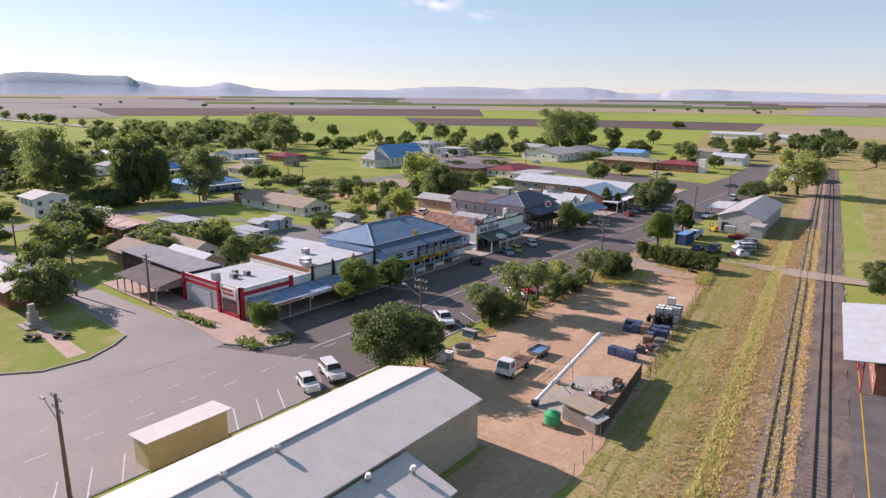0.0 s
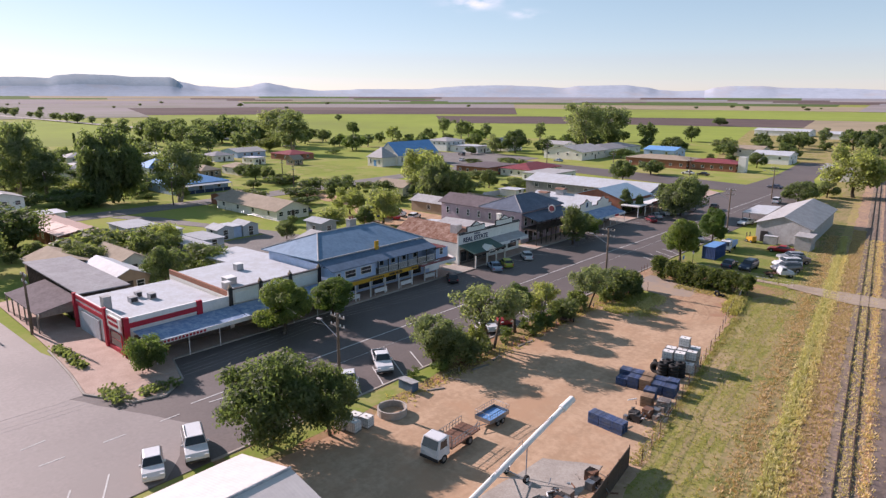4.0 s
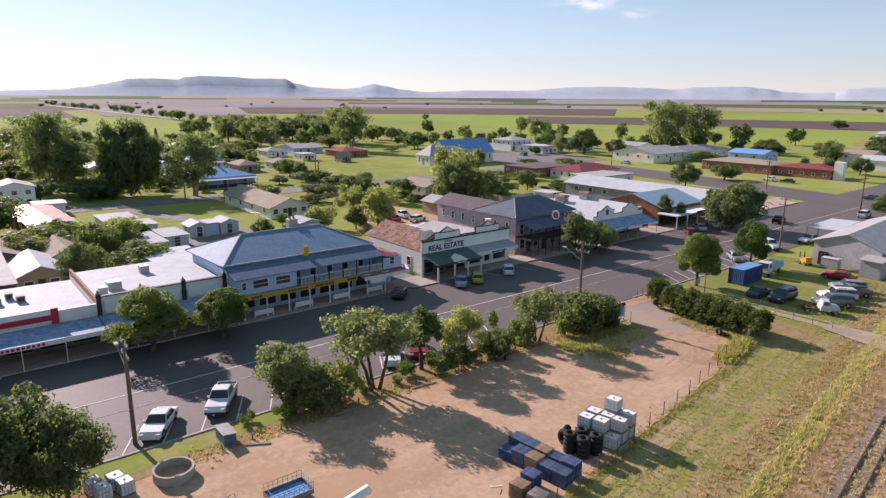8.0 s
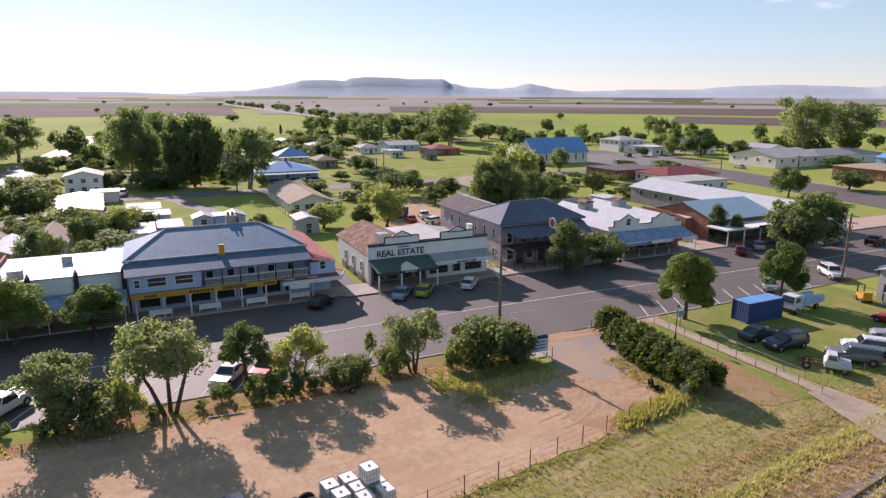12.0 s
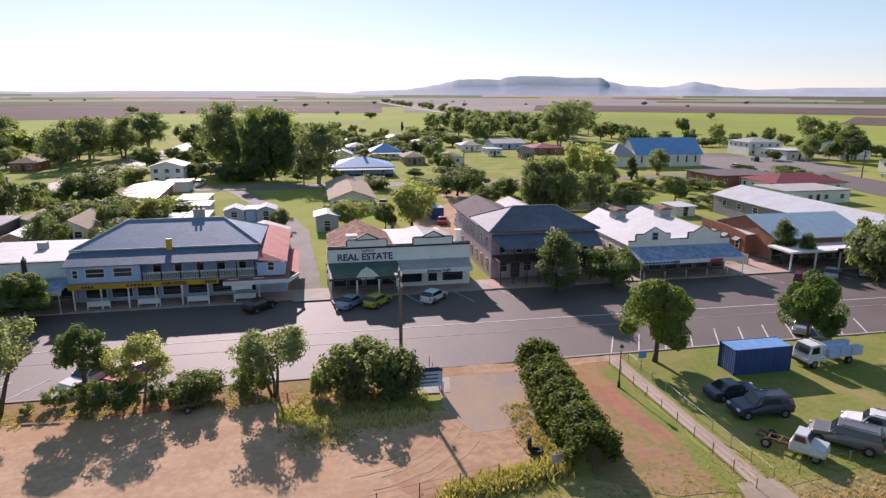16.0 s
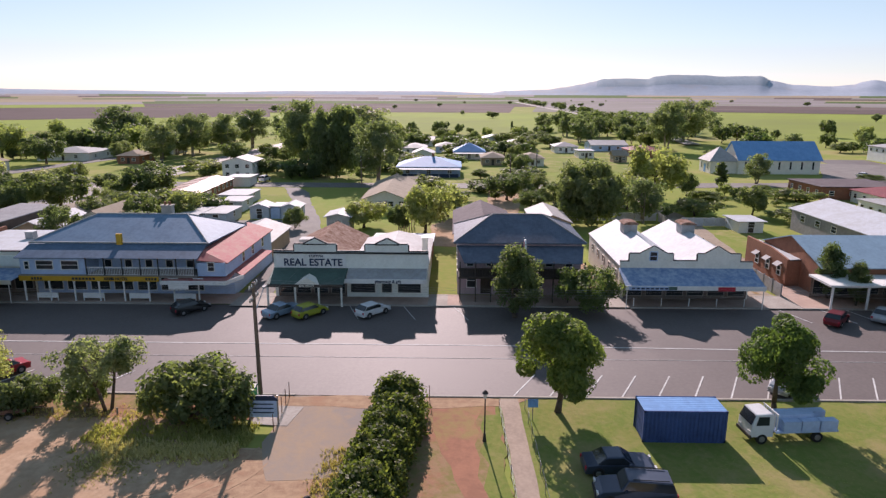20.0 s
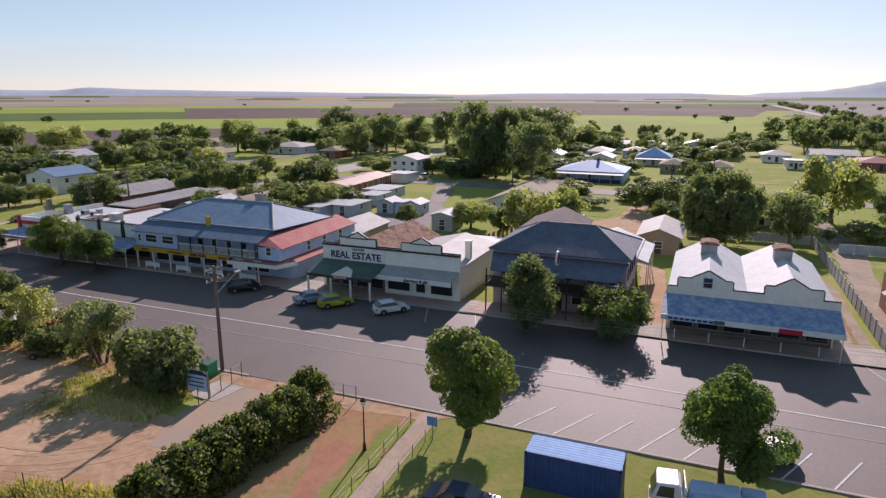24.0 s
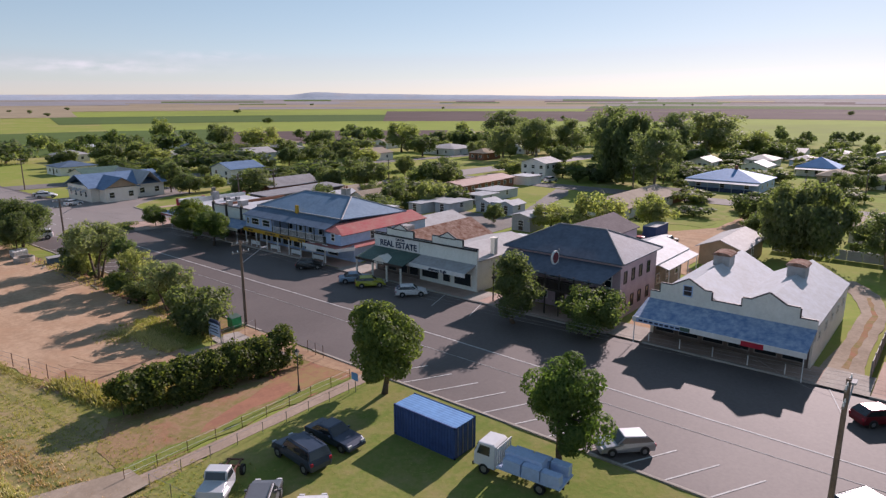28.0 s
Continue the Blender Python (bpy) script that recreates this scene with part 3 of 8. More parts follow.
def ridge(name, pts, label, r=4700, depth=520, step=0.3, woods=999):
    """A far hill: slopes whose crest follows bearings and heights, wooded where it rises past a height."""
    g = G()
    a0, a1 = pts[0][0], pts[-1][0]
    n = int(abs(a1 - a0) / step)
    for i in range(n + 1):
        deg = a0 + (a1 - a0) * i / n
        az, h = radians(deg), crest_at(pts, deg)
        h *= 1 + 0.02 * noise.noise((deg * 2.3, a0, 0)) + 0.008 * noise.noise((deg * 11.0, 3, 0))
        for q in (0.0, 0.35, 0.7, 1.0, 1.2):
            rr = r - depth * (1 - q) + 8 * noise.noise((deg * 0.8, q * 3, 1))
            hh = h * min(1.0, q * q * 0.55 + q * 0.45)
            g.v.append((CX + rr * math.cos(az), CY + rr * math.sin(az), hh - (1.0 if q > 1 else 0.0)))
        if i:
            b = 5 * i
            g.f += [(b - 5 + q, b + q, b + q + 1, b - 4 + q) for q in range(4)]
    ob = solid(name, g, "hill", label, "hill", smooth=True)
    ob.data.materials.append(M["hazy_woods"])
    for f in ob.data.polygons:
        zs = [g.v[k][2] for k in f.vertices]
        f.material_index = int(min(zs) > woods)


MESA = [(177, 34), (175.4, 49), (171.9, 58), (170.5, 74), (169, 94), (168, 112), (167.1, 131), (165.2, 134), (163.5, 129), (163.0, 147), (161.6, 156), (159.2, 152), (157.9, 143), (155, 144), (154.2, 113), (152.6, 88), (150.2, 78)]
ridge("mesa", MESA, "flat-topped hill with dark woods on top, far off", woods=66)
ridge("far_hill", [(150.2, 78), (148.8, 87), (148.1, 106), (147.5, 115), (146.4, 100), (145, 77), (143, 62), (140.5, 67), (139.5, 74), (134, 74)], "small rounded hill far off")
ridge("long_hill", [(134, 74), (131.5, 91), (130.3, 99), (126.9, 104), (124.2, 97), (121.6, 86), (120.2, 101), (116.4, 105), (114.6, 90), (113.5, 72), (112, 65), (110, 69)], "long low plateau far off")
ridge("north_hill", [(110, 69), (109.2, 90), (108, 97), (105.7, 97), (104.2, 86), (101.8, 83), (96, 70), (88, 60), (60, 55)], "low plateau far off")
ridge("hill_rim", [(280, 52), (253.8, 53), (241, 57), (232.8, 53), (230.4, 72), (226.5, 61), (218.5, 53), (208.7, 44), (200, 34), (194, 44), (182, 46), (177, 34)], "low hills along the horizon, painted blue for haze", depth=300)
# the plain climbs a little towards the hills, in broad strips of field
rf = random.Random(8)
far_field = {}
# the fallow and far_haze strips bring their painted haze with them
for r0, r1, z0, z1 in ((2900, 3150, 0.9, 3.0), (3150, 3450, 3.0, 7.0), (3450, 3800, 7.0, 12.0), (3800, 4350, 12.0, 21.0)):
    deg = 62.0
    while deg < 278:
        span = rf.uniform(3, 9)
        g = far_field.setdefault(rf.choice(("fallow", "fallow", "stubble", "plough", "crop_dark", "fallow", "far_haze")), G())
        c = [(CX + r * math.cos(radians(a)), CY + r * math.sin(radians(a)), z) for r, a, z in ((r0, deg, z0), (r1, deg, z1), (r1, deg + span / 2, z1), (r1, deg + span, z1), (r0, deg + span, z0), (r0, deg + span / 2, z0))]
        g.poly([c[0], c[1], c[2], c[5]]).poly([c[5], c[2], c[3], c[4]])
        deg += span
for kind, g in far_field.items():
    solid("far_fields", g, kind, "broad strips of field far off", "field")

# ---- roads and paving
sheet("main_road", [(-76.2, -160), (-52.5, -160), (-52.5, 262), (-62, 300), (-86, 500), (-120, 760), (-128, 760), (-95, 500), (-76.2, 300)], 0.06, "asphalt", "worn grey asphalt main street", category="road")
sheet("side_road", [(-74, -4), (-74, 49.5), (-90, 46.2), (-110, 46), (-180, 46), (-480, 64), (-480, 54), (-180, 34), (-120, 36), (-112, 30), (-104, 8), (-110, -4)], 0.072, "pale_asphalt", "sun-bleached asphalt side street and wide junction, some sun glare painted in", category="road")
# paler overlay on the main road, painting in the glare
sheet("junction_surface", [(-76.2, -150), (-52.6, -150), (-52.6, 44), (-60, 50), (-67, 47), (-74, 44)], 0.068, "pale_asphalt", "paler asphalt at the junction, sun glare painted in", 0.25, 61, "road")
sheet("back_road", [(-186, 30), (-178, 30), (-176, 150), (-186, 300), (-194, 300), (-186, 150)], 0.08, "old_asphalt", "pale back street", category="road")
sheet("cross_road", [(-52, 262), (-52, 242), (-120, 254), (-260, 276), (-260, 296), (-120, 276)], 0.075, "asphalt", "asphalt cross street", category="road")
sheet("south_road", [(-150, -26), (-260, -2), (-260, 5), (-150, -16), (-76, -30), (-76, -42)], 0.09, "old_asphalt", "pale street past the southern houses", category="road")
sheet("footpath_west", [(-80.5, 66), (-76.2, 66), (-76.2, 176), (-80.5, 176)], 0.2, "paving", "brown paved footpath under the shop awnings", category="pavement")
sheet("footpath_north", [(-86, 176.1), (-76.2, 176.1), (-76.2, 240), (-84, 246), (-84, 214), (-86, 200)], 0.2, "paving", "red brick footpath at the corner", category="pavement")
sheet("corner_paving", [(-100, 47.6), (-90, 47.2), (-80, 46.4), (-74, 45.6), (-68.6, 48.4), (-67.6, 51), (-70, 54), (-76.2, 56), (-76.2, 65.9), (-80.5, 65.9), (-80.5, 53), (-116, 53), (-116, 48)], 0.2, "paving", "brick paving at the shop corner", category="pavement")
sheet("island", [(-87.4, 38.4), (-85, 35.6), (-82.8, 31.3), (-83.2, 26), (-86.1, 22.5), (-96, 16), (-118, 14), (-122, 38), (-106, 39.7)], 0.22, "lawn", "mown grass island with a memorial", jit=0.05)
kerb = G()
for a, b in (((-87.4, 38.4), (-85, 35.6)), ((-85, 35.6), (-82.8, 31.3)), ((-82.8, 31.3), (-83.2, 26)), ((-83.2, 26), (-86.1, 22.5)), ((-86.1, 22.5), (-96, 16)), ((-106, 39.7), (-87.4, 38.4)),
             ((-90, 47), (-80, 46.2)), ((-80, 46.2), (-74, 45.4)), ((-74, 45.4), (-68.4, 48.2)), ((-68.4, 48.2), (-67.4, 51)), ((-67.4, 51), (-70, 54.2)), ((-70, 54.2), (-76.1, 56))):
    d = Vector((b[0] - a[0], b[1] - a[1], 0)).normalized() * 0.1
    kerb.prism([(a[0] + d.y, a[1] - d.x, 0.05), (b[0] + d.y, b[1] - d.x, 0.05), (b[0] - d.y, b[1] + d.x, 0.05), (a[0] - d.y, a[1] + d.x, 0.05)], (0, 0, 0.19))
for y0, y1 in ((56, 104), (112, 151.5), (155.5, 172), (176, 240)):
    kerb.box(-76.25, y0, 0.05, -76.0, y1, 0.23)
for y0, y1 in ((48, 121), (130, 172)):
    kerb.box(-52.6, y0, 0.0, -52.35, y1, 0.15)
solid("kerb", kerb, "concrete", "concrete kerbs", "kerb")
for pts in ([(-75.4, 107.4), (-75.4, 112.2), (-80.5, 111.8), (-80.5, 107.6)], [(-76, 151.6), (-76, 155.4), (-80.5, 155.2), (-80.5, 151.8)], [(-76, 172), (-76, 176), (-81, 176), (-81, 172)], [(-75.9, 131.2), (-75.9, 133.6), (-80.5, 133.6), (-80.5, 131.2)]):
    sheet("crossover", pts, 0.215, "concrete", "pale concrete crossover", category="pavement")

lines = G()
def stripe(x0, y0, x1, y1, w=0.13, z=0.08):
    d = Vector((x1 - x0, y1 - y0, 0)).normalized() * w / 2
    lines.prism([(x0 + d.y, y0 - d.x, z - 0.01), (x1 + d.y, y1 - d.x, z - 0.01), (x1 - d.y, y1 + d.x, z - 0.01), (x0 - d.y, y0 + d.x, z - 0.01)], (0, 0, 0.015))
stripe(-63.9, 52, -63.9, 138, 0.16)
stripe(-63.9, 138, -63.1, 180, 0.16)
stripe(-63.1, 180, -62.9, 250, 0.16)
stripe(-60.6, 62, -60.6, 232, 0.05)
for k in range(-6, 9):
    stripe(-62.6 - max(0, k - 6) * 0.2, 17 + k * 5.2, -62.6, 19 + k * 5.2)
for k in range(12):
    stripe(-66.6 - 0.2 * k, 37.5 - 4.6 * k, -66.9 - 0.2 * k, 39.6 - 4.6 * k, 0.11)
for y in [9.4 + 2.95 * k for k in range(11)] + [58.8 + 3.13 * k for k in range(15)] + [139.4 + 3.05 * k for k in range(11)]:
    stripe(-52.5, y, -57.0, y + 2.4, 0.13)
for y in (112.4, 115.6, 121.9, 128.4, 134.4, 173, 178, 181, 184, 187):
    stripe(-75.9, y, -71.4, y + 1.6, 0.1)
solid("road_marking", lines, "line", "worn white road lines", "road marking")

# ---- yard, verges, railway
sheet("yard", [(-48.6, 47), (-31, 46.5), (-31, 30), (-22.6, 30), (-21.9, 47), (-24.6, 72), (-32.6, 121), (-38, 123.5), (-44, 121), (-44, 115), (-48.4, 113), (-48.9, 100), (-48.6, 70)], 0.05, "dirt", "bare brown dirt yard with wheel tracks", 0.35, 3)
sheet("yard_drive", [(-52.3, 121), (-44.8, 120.4), (-40, 122), (-41, 129.4), (-52.3, 130.2)], 0.07, "drive", "worn sealed driveway into the yard", 0.15, 4, "road")
sheet("kerb_dirt", [(-52.3, 118.5), (-50.4, 119.4), (-50.2, 130), (-50.8, 139), (-52.3, 141)], 0.078, "churned", "bare tan earth along the road edge", 0.25, 24)
sheet("yard_ruts", [(-44, 119), (-36, 115), (-30.6, 117), (-32.6, 123), (-38, 127), (-42, 127)], 0.06, "churned", "reddish churned dirt", 0.8, 5)
sheet("yard_slab", [(-32.6, 55.4), (-25.6, 58.4), (-27.2, 70), (-31.6, 67.6)], 0.08, "concrete", "pale concrete slab", 0.1, 6)
sheet("street_verge", [(-52.3, 48), (-48.4, 48), (-48.2, 120.6), (-52.3, 120.6)], 0.06, "worn_lawn", "worn grass verge along the street", 0.15, 7)
sheet("street_lawn", [(-52.2, 49), (-49.4, 49), (-49.6, 66), (-50.4, 76), (-52.2, 77)], 0.068, "lawn", "green grass strip between kerb and yard", 0.2, 65)
sheet("car_lawn", [(-52.2, 137), (-29.2, 141), (-30.6, 150), (-34.5, 176), (-52.2, 173)], 0.06, "car_grass", "green grass where cars are parked", 0.2, 8)
sheet("worn_strip", [(-52.2, 129.6), (-40, 130.2), (-32.4, 128.6), (-29.6, 133), (-29.2, 138.2), (-44, 138.0), (-52.2, 138)], 0.065, "worn_lawn", "worn grass and reddish earth beside the hedge", 0.3, 9)
sheet("earth_strip", [(-52.2, 131.8), (-47, 132.8), (-42, 134.4), (-37.0, 135.6), (-36.0, 136.4), (-43, 136.3), (-48, 135.9), (-52.2, 137.4)], 0.0685, "red_dirt", "bare reddish earth beside the footpath", 0.45, 66)
sheet("path", [(-52.2, 138.3), (-29.0, 138.7), (-29.0, 140.1), (-52.2, 139.8)], 0.085, "footway", "narrow tan concrete footpath", 0.04, 10, "pavement")
sheet("path_verge", [(-49.4, 136.9), (-44, 136.3), (-38, 136.9), (-29.4, 136.5), (-29.2, 138.2), (-49.4, 138.0)], 0.071, "car_grass", "strip of green grass beside the footpath", 0.45, 62)
sheet("sign_pad", [(-50.6, 119.2), (-47.5, 118.5), (-47.2, 121.6), (-50.3, 122.2)], 0.095, "concrete", "pale concrete pad before the notice board", 0.0, 63)
def strip(name, a, b, y0, y1, z, mat, label, jit=0.3, seed=1):
    sheet(name, [(rail_x(a, y0), y0), (rail_x(b, y0), y0), (rail_x(b, y1), y1), (rail_x(a, y1), y1)], z, mat, label, jit, seed)
strip("rail_verge", -23, -14.2, -40, 330, 0.036, "verge", "mown grass beside the railway", 0.4, 11)
strip("tan_strip", -17.6, -11.8, -40, 300, 0.05, "verge_dry", "thin dry grass beside the old siding", 0.35, 26)
strip("wheel_track", -20.7, -20.15, 20, 170, 0.043, "verge_dry", "worn tan wheel track in the grass", 0.22, 27)
strip("wheel_track", -19.0, -18.5, 20, 170, 0.0435, "verge_dry", "worn tan wheel track in the grass", 0.22, 28)
strip("dry_strip", -14.0, -11.9, -40, 260, 0.06, "dry_grass", "dry yellow grass over an old siding", 0.25, 12)
strip("rusty_bed", -12.2, -1.6, -40, 420, 0.07, "rust_ballast", "rusty tan gravel between the lines", 0.4, 13)
strip("ballast_bed", -9.7, -6.9, -40, 330, 0.08, "ballast", "weedy tan ballast under the loop line", 0.15, 14)
strip("ballast_bed", -6.3, -1.6, -40, 420, 0.085, "dark_ballast", "dark stone ballast under the main line", 0.12, 34)
strip("platform", -1.6, 4.2, 20, 110, 0.28, "platform", "dark sealed railway platform", 0.03, 15)
strip("far_grass", 4.2, 60, -40, 420, 0.06, "verge", "wide grass strip beyond the railway", 0.4, 16)
strip("platform_line", -0.55, -0.42, 22, 108, 0.285, "yellow", "yellow safety line along the platform", 0.0, 35)
sheet("crossing", [(-30, 140.4), (-30, 137.6), (-20, 134.6), (-8, 136.4), (4, 138), (60, 142), (60, 146), (4, 142.6), (-9, 141.4), (-20, 141)], 0.24, "gravel", "pale gravel crossing over the lines", 0.1, 17, "road")
sheet("gravel_lane", [(-80.6, 107.4), (-80.6, 111.2), (-105, 109.9), (-120, 109.4), (-128, 107.6), (-141, 103.9), (-149, 101.2), (-167, 96.6), (-176, 92), (-176, 88), (-160, 93.4), (-148, 97.6), (-140, 100.2), (-129.6, 103.6), (-129, 86), (-113, 88), (-110, 105.2)], 0.06, "old_asphalt", "grey gravel lane and motel yard", 0.25, 18, "road")
sheet("hotel_yard", [(-80.8, 151.9), (-80.8, 154.9), (-104, 153.6), (-112, 148), (-136, 148), (-176, 152), (-176, 143), (-146, 142), (-126, 130), (-108, 130), (-106, 150)], 0.065, "dirt", "dirt lane and parking yard behind the hotel", 0.3, 19, "road")
sheet("gravel_drive", [(-76.4, 171.2), (-76.4, 175.0), (-90, 174.7), (-103, 175), (-112, 173), (-118, 169.5), (-116.5, 167.4), (-110, 170.2), (-102, 172.2), (-90, 172.1), (-81, 171.4)], 0.067, "gravel", "pale two-track gravel drive beside the store", 0.15, 20, "road")
sheet("drive_grass", [(-82, 173.0), (-90, 173.1), (-102, 173.3), (-110, 171.8), (-110, 172.3), (-102, 173.9), (-90, 173.7), (-82, 173.6)], 0.072, "worn_lawn", "worn grass between the wheel tracks", 0.15, 64)
sheet("fence_lane", [(-86, 176.4), (-86, 178.2), (-131, 183), (-160, 181), (-160, 178), (-131, 178)], 0.07, "gravel", "narrow gravel lane along the fence", 0.2, 21, "road")
sheet("church_yard", [(-206, 250), (-190, 240), (-186, 300), (-236, 310), (-246, 270)], 0.095, "old_asphalt", "grey sealed car park by the church", 0.3, 22, "road")
for x, y, w, d in ((-150, 82, 26, 26), (-158, 132, 28, 16), (-196, 165, 18, 60), (-250, 180, 70, 60), (-112, 186, 20, 16), (-196, 95, 20, 30), (-280, 120, 60, 50), (-230, 35, 60, 26)):
    sheet("lawn", [(x - w / 2, y - d / 2), (x + w / 2, y - d / 2), (x + w / 2, y + d / 2), (x - w / 2, y + d / 2)], 0.045, "lawn", "green mown lawn", 0.8, int(-x))

for x0, name in ((-4.2, "main_track"), (-8.25, "loop_track"), (-12.95, "old_siding")):
    y0, y1 = -30, (420 if x0 > -5 else 330 if x0 > -9 else 128)
    tr = thing(name, "steel rails on timber sleepers" + ("" if x0 > -12 else ", overgrown with dry grass"), "railway track", (rail_x(x0, 60), 60, 0), kind="structure")
    for s in (-0.57, 0.57):
        g = G()
        for k in range(12):
            ya, yb = y0 + (y1 - y0) * k / 12, y0 + (y1 - y0) * (k + 1) / 12
            xa, xb = rail_x(x0 + s, ya), rail_x(x0 + s, yb)
            zr = 0.12 if x0 > -12 else 0.03
            g.prism([(xa - 0.04, ya, zr), (xa + 0.04, ya, zr), (xb + 0.04, yb, zr), (xb - 0.04, yb, zr)], (0, 0, 0.12))
        part("rail", g, "rail", tr)
    g = G()
    sink = 0.0 if x0 > -12 else 0.09
    for k in range(int((min(y1, 230) - y0) / 0.72)):
        y = y0 + 0.72 * k
        x = rail_x(x0, y)
        g.prism([(x - 1.0, y - 0.25, 0.0 - sink), (x + 1.0, y + 0.02, 0.0 - sink), (x + 1.0, y + 0.24, 0.0 - sink), (x - 1.0, y - 0.03, 0.0 - sink)], (0, 0, 0.105))
    tagged(part("sleepers", g, "sleeper", tr), kind="stuff")


def rut(cx, cy, r, a0, a1, w, seed):
    """A shallow wheel rut: a thin tapering band along an arc."""
    n, rin, rout = 22, [], []
    for i in range(n + 1):
        a = radians(a0 + (a1 - a0) * i / n)
        ww = w * math.sin(math.pi * i / n) ** 0.6 * (0.75 + 0.7 * noise.noise((i * 0.5, seed, 0)))
        rr = r + 0.25 * noise.noise((i * 0.15, seed, 4))
        rin.append((cx + (rr - ww) * math.cos(a), cy + (rr - ww) * math.sin(a), 0.04))
        rout.append((cx + (rr + ww) * math.cos(a), cy + (rr + ww) * math.sin(a), 0.04))
    solid("wheel_rut", G().prism(rin[1:-1] + rout[1:-1][::-1], (0, 0, 0.027 + 0.0011 * seed)), "rut", "shallow curved wheel rut in the dirt", "ground")


for k, (r, a0, a1) in enumerate(((9.0, 8, 66), (9.7, 20, 78), (10.8, 4, 58), (11.5, 14, 70), (12.6, 10, 52), (13.4, 24, 60))):
    rut(-46.6, 111.0, r, a0, a1, 0.2 + 0.03 * (k % 3), k)

# ---- trees
def tree_kind(name, label, h, r, trunk, clumps, leaves, leaf, leaf_mat, bark, seed, flat=0.85, stems=1, airy=0.55, cone=0.0, shell=0.4):
    """One tree: tapered trunk with limbs, and a crown of leaf clumps with gaps and an uneven outline."""
    rnd = random.Random(seed)
    root = thing(name, label, "tree" if h > 3.2 else "shrub", local=True)
    wood, top = G(), h - r * flat
    centres = []
    zc, rz = (h + trunk) / 2, (h - trunk) / 2
    while len(centres) < clumps:
        p = Vector((rnd.uniform(-1, 1), rnd.uniform(-1, 1), rnd.uniform(-1, 1)))
        if not 0.4 < p.length < 1:
            continue
        lump = 0.98 + 0.5 * noise.noise(p.normalized() * 1.5 + Vector((seed * 3.7, 0, 0)))
        w = (1.0 - cone * (p.z + 1) / 2) * lump
        centres.append(Vector((p.x * r * 0.9 * w, p.y * r * 0.9 * w, zc + p.z * rz * 0.86 * min(1.05, lump))))
    for s in range(stems):
        a = 2 * math.pi * s / stems + rnd.random()
        b = Vector((0.25 * (stems > 1) * math.cos(a), 0.25 * (stems > 1) * math.sin(a), -0.1))
        m = Vector((b.x * 2.5 + rnd.uniform(-.2, .2), b.y * 2.5 + rnd.uniform(-.2, .2), max(trunk, 0.3) * 0.8))
        e = Vector((m.x * 2 + rnd.uniform(-.3, .3), m.y * 2 + rnd.uniform(-.3, .3), zc))
        w = (0.035 * h + 0.02) / (stems ** 0.5)
        wood.tube(b, m, w, w * 0.75, 7)
        wood.tube(m, e, w * 0.75, w * 0.35, 7)
        for c in centres[s::stems][:7]:
            q = m.lerp(e, rnd.uniform(0.2, 0.9))
            wood.tube(q, q.lerp(c, 0.85), w * 0.35, w * 0.1, 5)
    part("trunk", wood, bark, root, smooth=True)
    v, f = [], []
    per = leaves // clumps
    for c in centres:
        rc = r * rnd.uniform(airy * 0.5, airy)
        for _ in range(per):
            d = Vector((rnd.gauss(0, 1), rnd.gauss(0, 1), rnd.gauss(0.25, 1))).normalized()
            p = c + Vector((d.x, d.y, d.z * 0.8)) * rc * rnd.uniform(shell, 1.05)
            if p.z < trunk * 0.8:
                continue
            n = (d + Vector((rnd.uniform(-.8, .8), rnd.uniform(-.8, .8), rnd.uniform(-.4, .9)))).normalized()
            t1 = n.orthogonal().normalized()
            t2 = n.cross(t1)
            a = rnd.uniform(0, 6.28)
            u = (t1 * math.cos(a) + t2 * math.sin(a)) * leaf * rnd.uniform(0.6, 1.2)
            w = (t2 * math.cos(a) - t1 * math.sin(a)) * leaf * rnd.uniform(0.35, 0.6)
            k = len(v)
            if leaf > 0.22:
                v += [tuple(p - u), tuple(p + w * 1.2 + u * 0.6), tuple(p - w * 1.2 + u * 0.6)]
                f.append((k, k + 1, k + 2))
            else:
                v += [tuple(p - u), tuple(p + w - u * 0.1), tuple(p + u), tuple(p - w - u * 0.1)]
                f.append((k, k + 1, k + 2, k + 3))
    g = G()
    g.v, g.f = v, f
    part("crown", g, leaf_mat, root)
    return root


PLANTED = []


class Kind:
    """A kind of tree built once: the first place takes the tree itself, later ones copies of it."""

    def __init__(self, *a, **k):
        self.ob, self.h, self.r, self.used = tree_kind(*a, **k), a[2], a[3], False

    def put(self, x, y, h, wide=1.0, turn=None, group=""):
        rnd = random.Random(int(x * 31 + y * 17))
        s = h / self.h
        m = pose(x, y, 0.02, 0, 0, rnd.uniform(0, 360) if turn is None else turn) @ Matrix.Diagonal((s * wide, s * wide, s, 1))
        if self.used:
            ob = copy_thing(self.ob, m)
        else:
            self.ob.matrix_basis, ob, self.used = m, self.ob, True
        return tagged(ob, group=group)

    def grove(self, places):
        """Trees at x, y with a height and a crown radius."""
        PLANTED.extend((self, *p) for p in places)


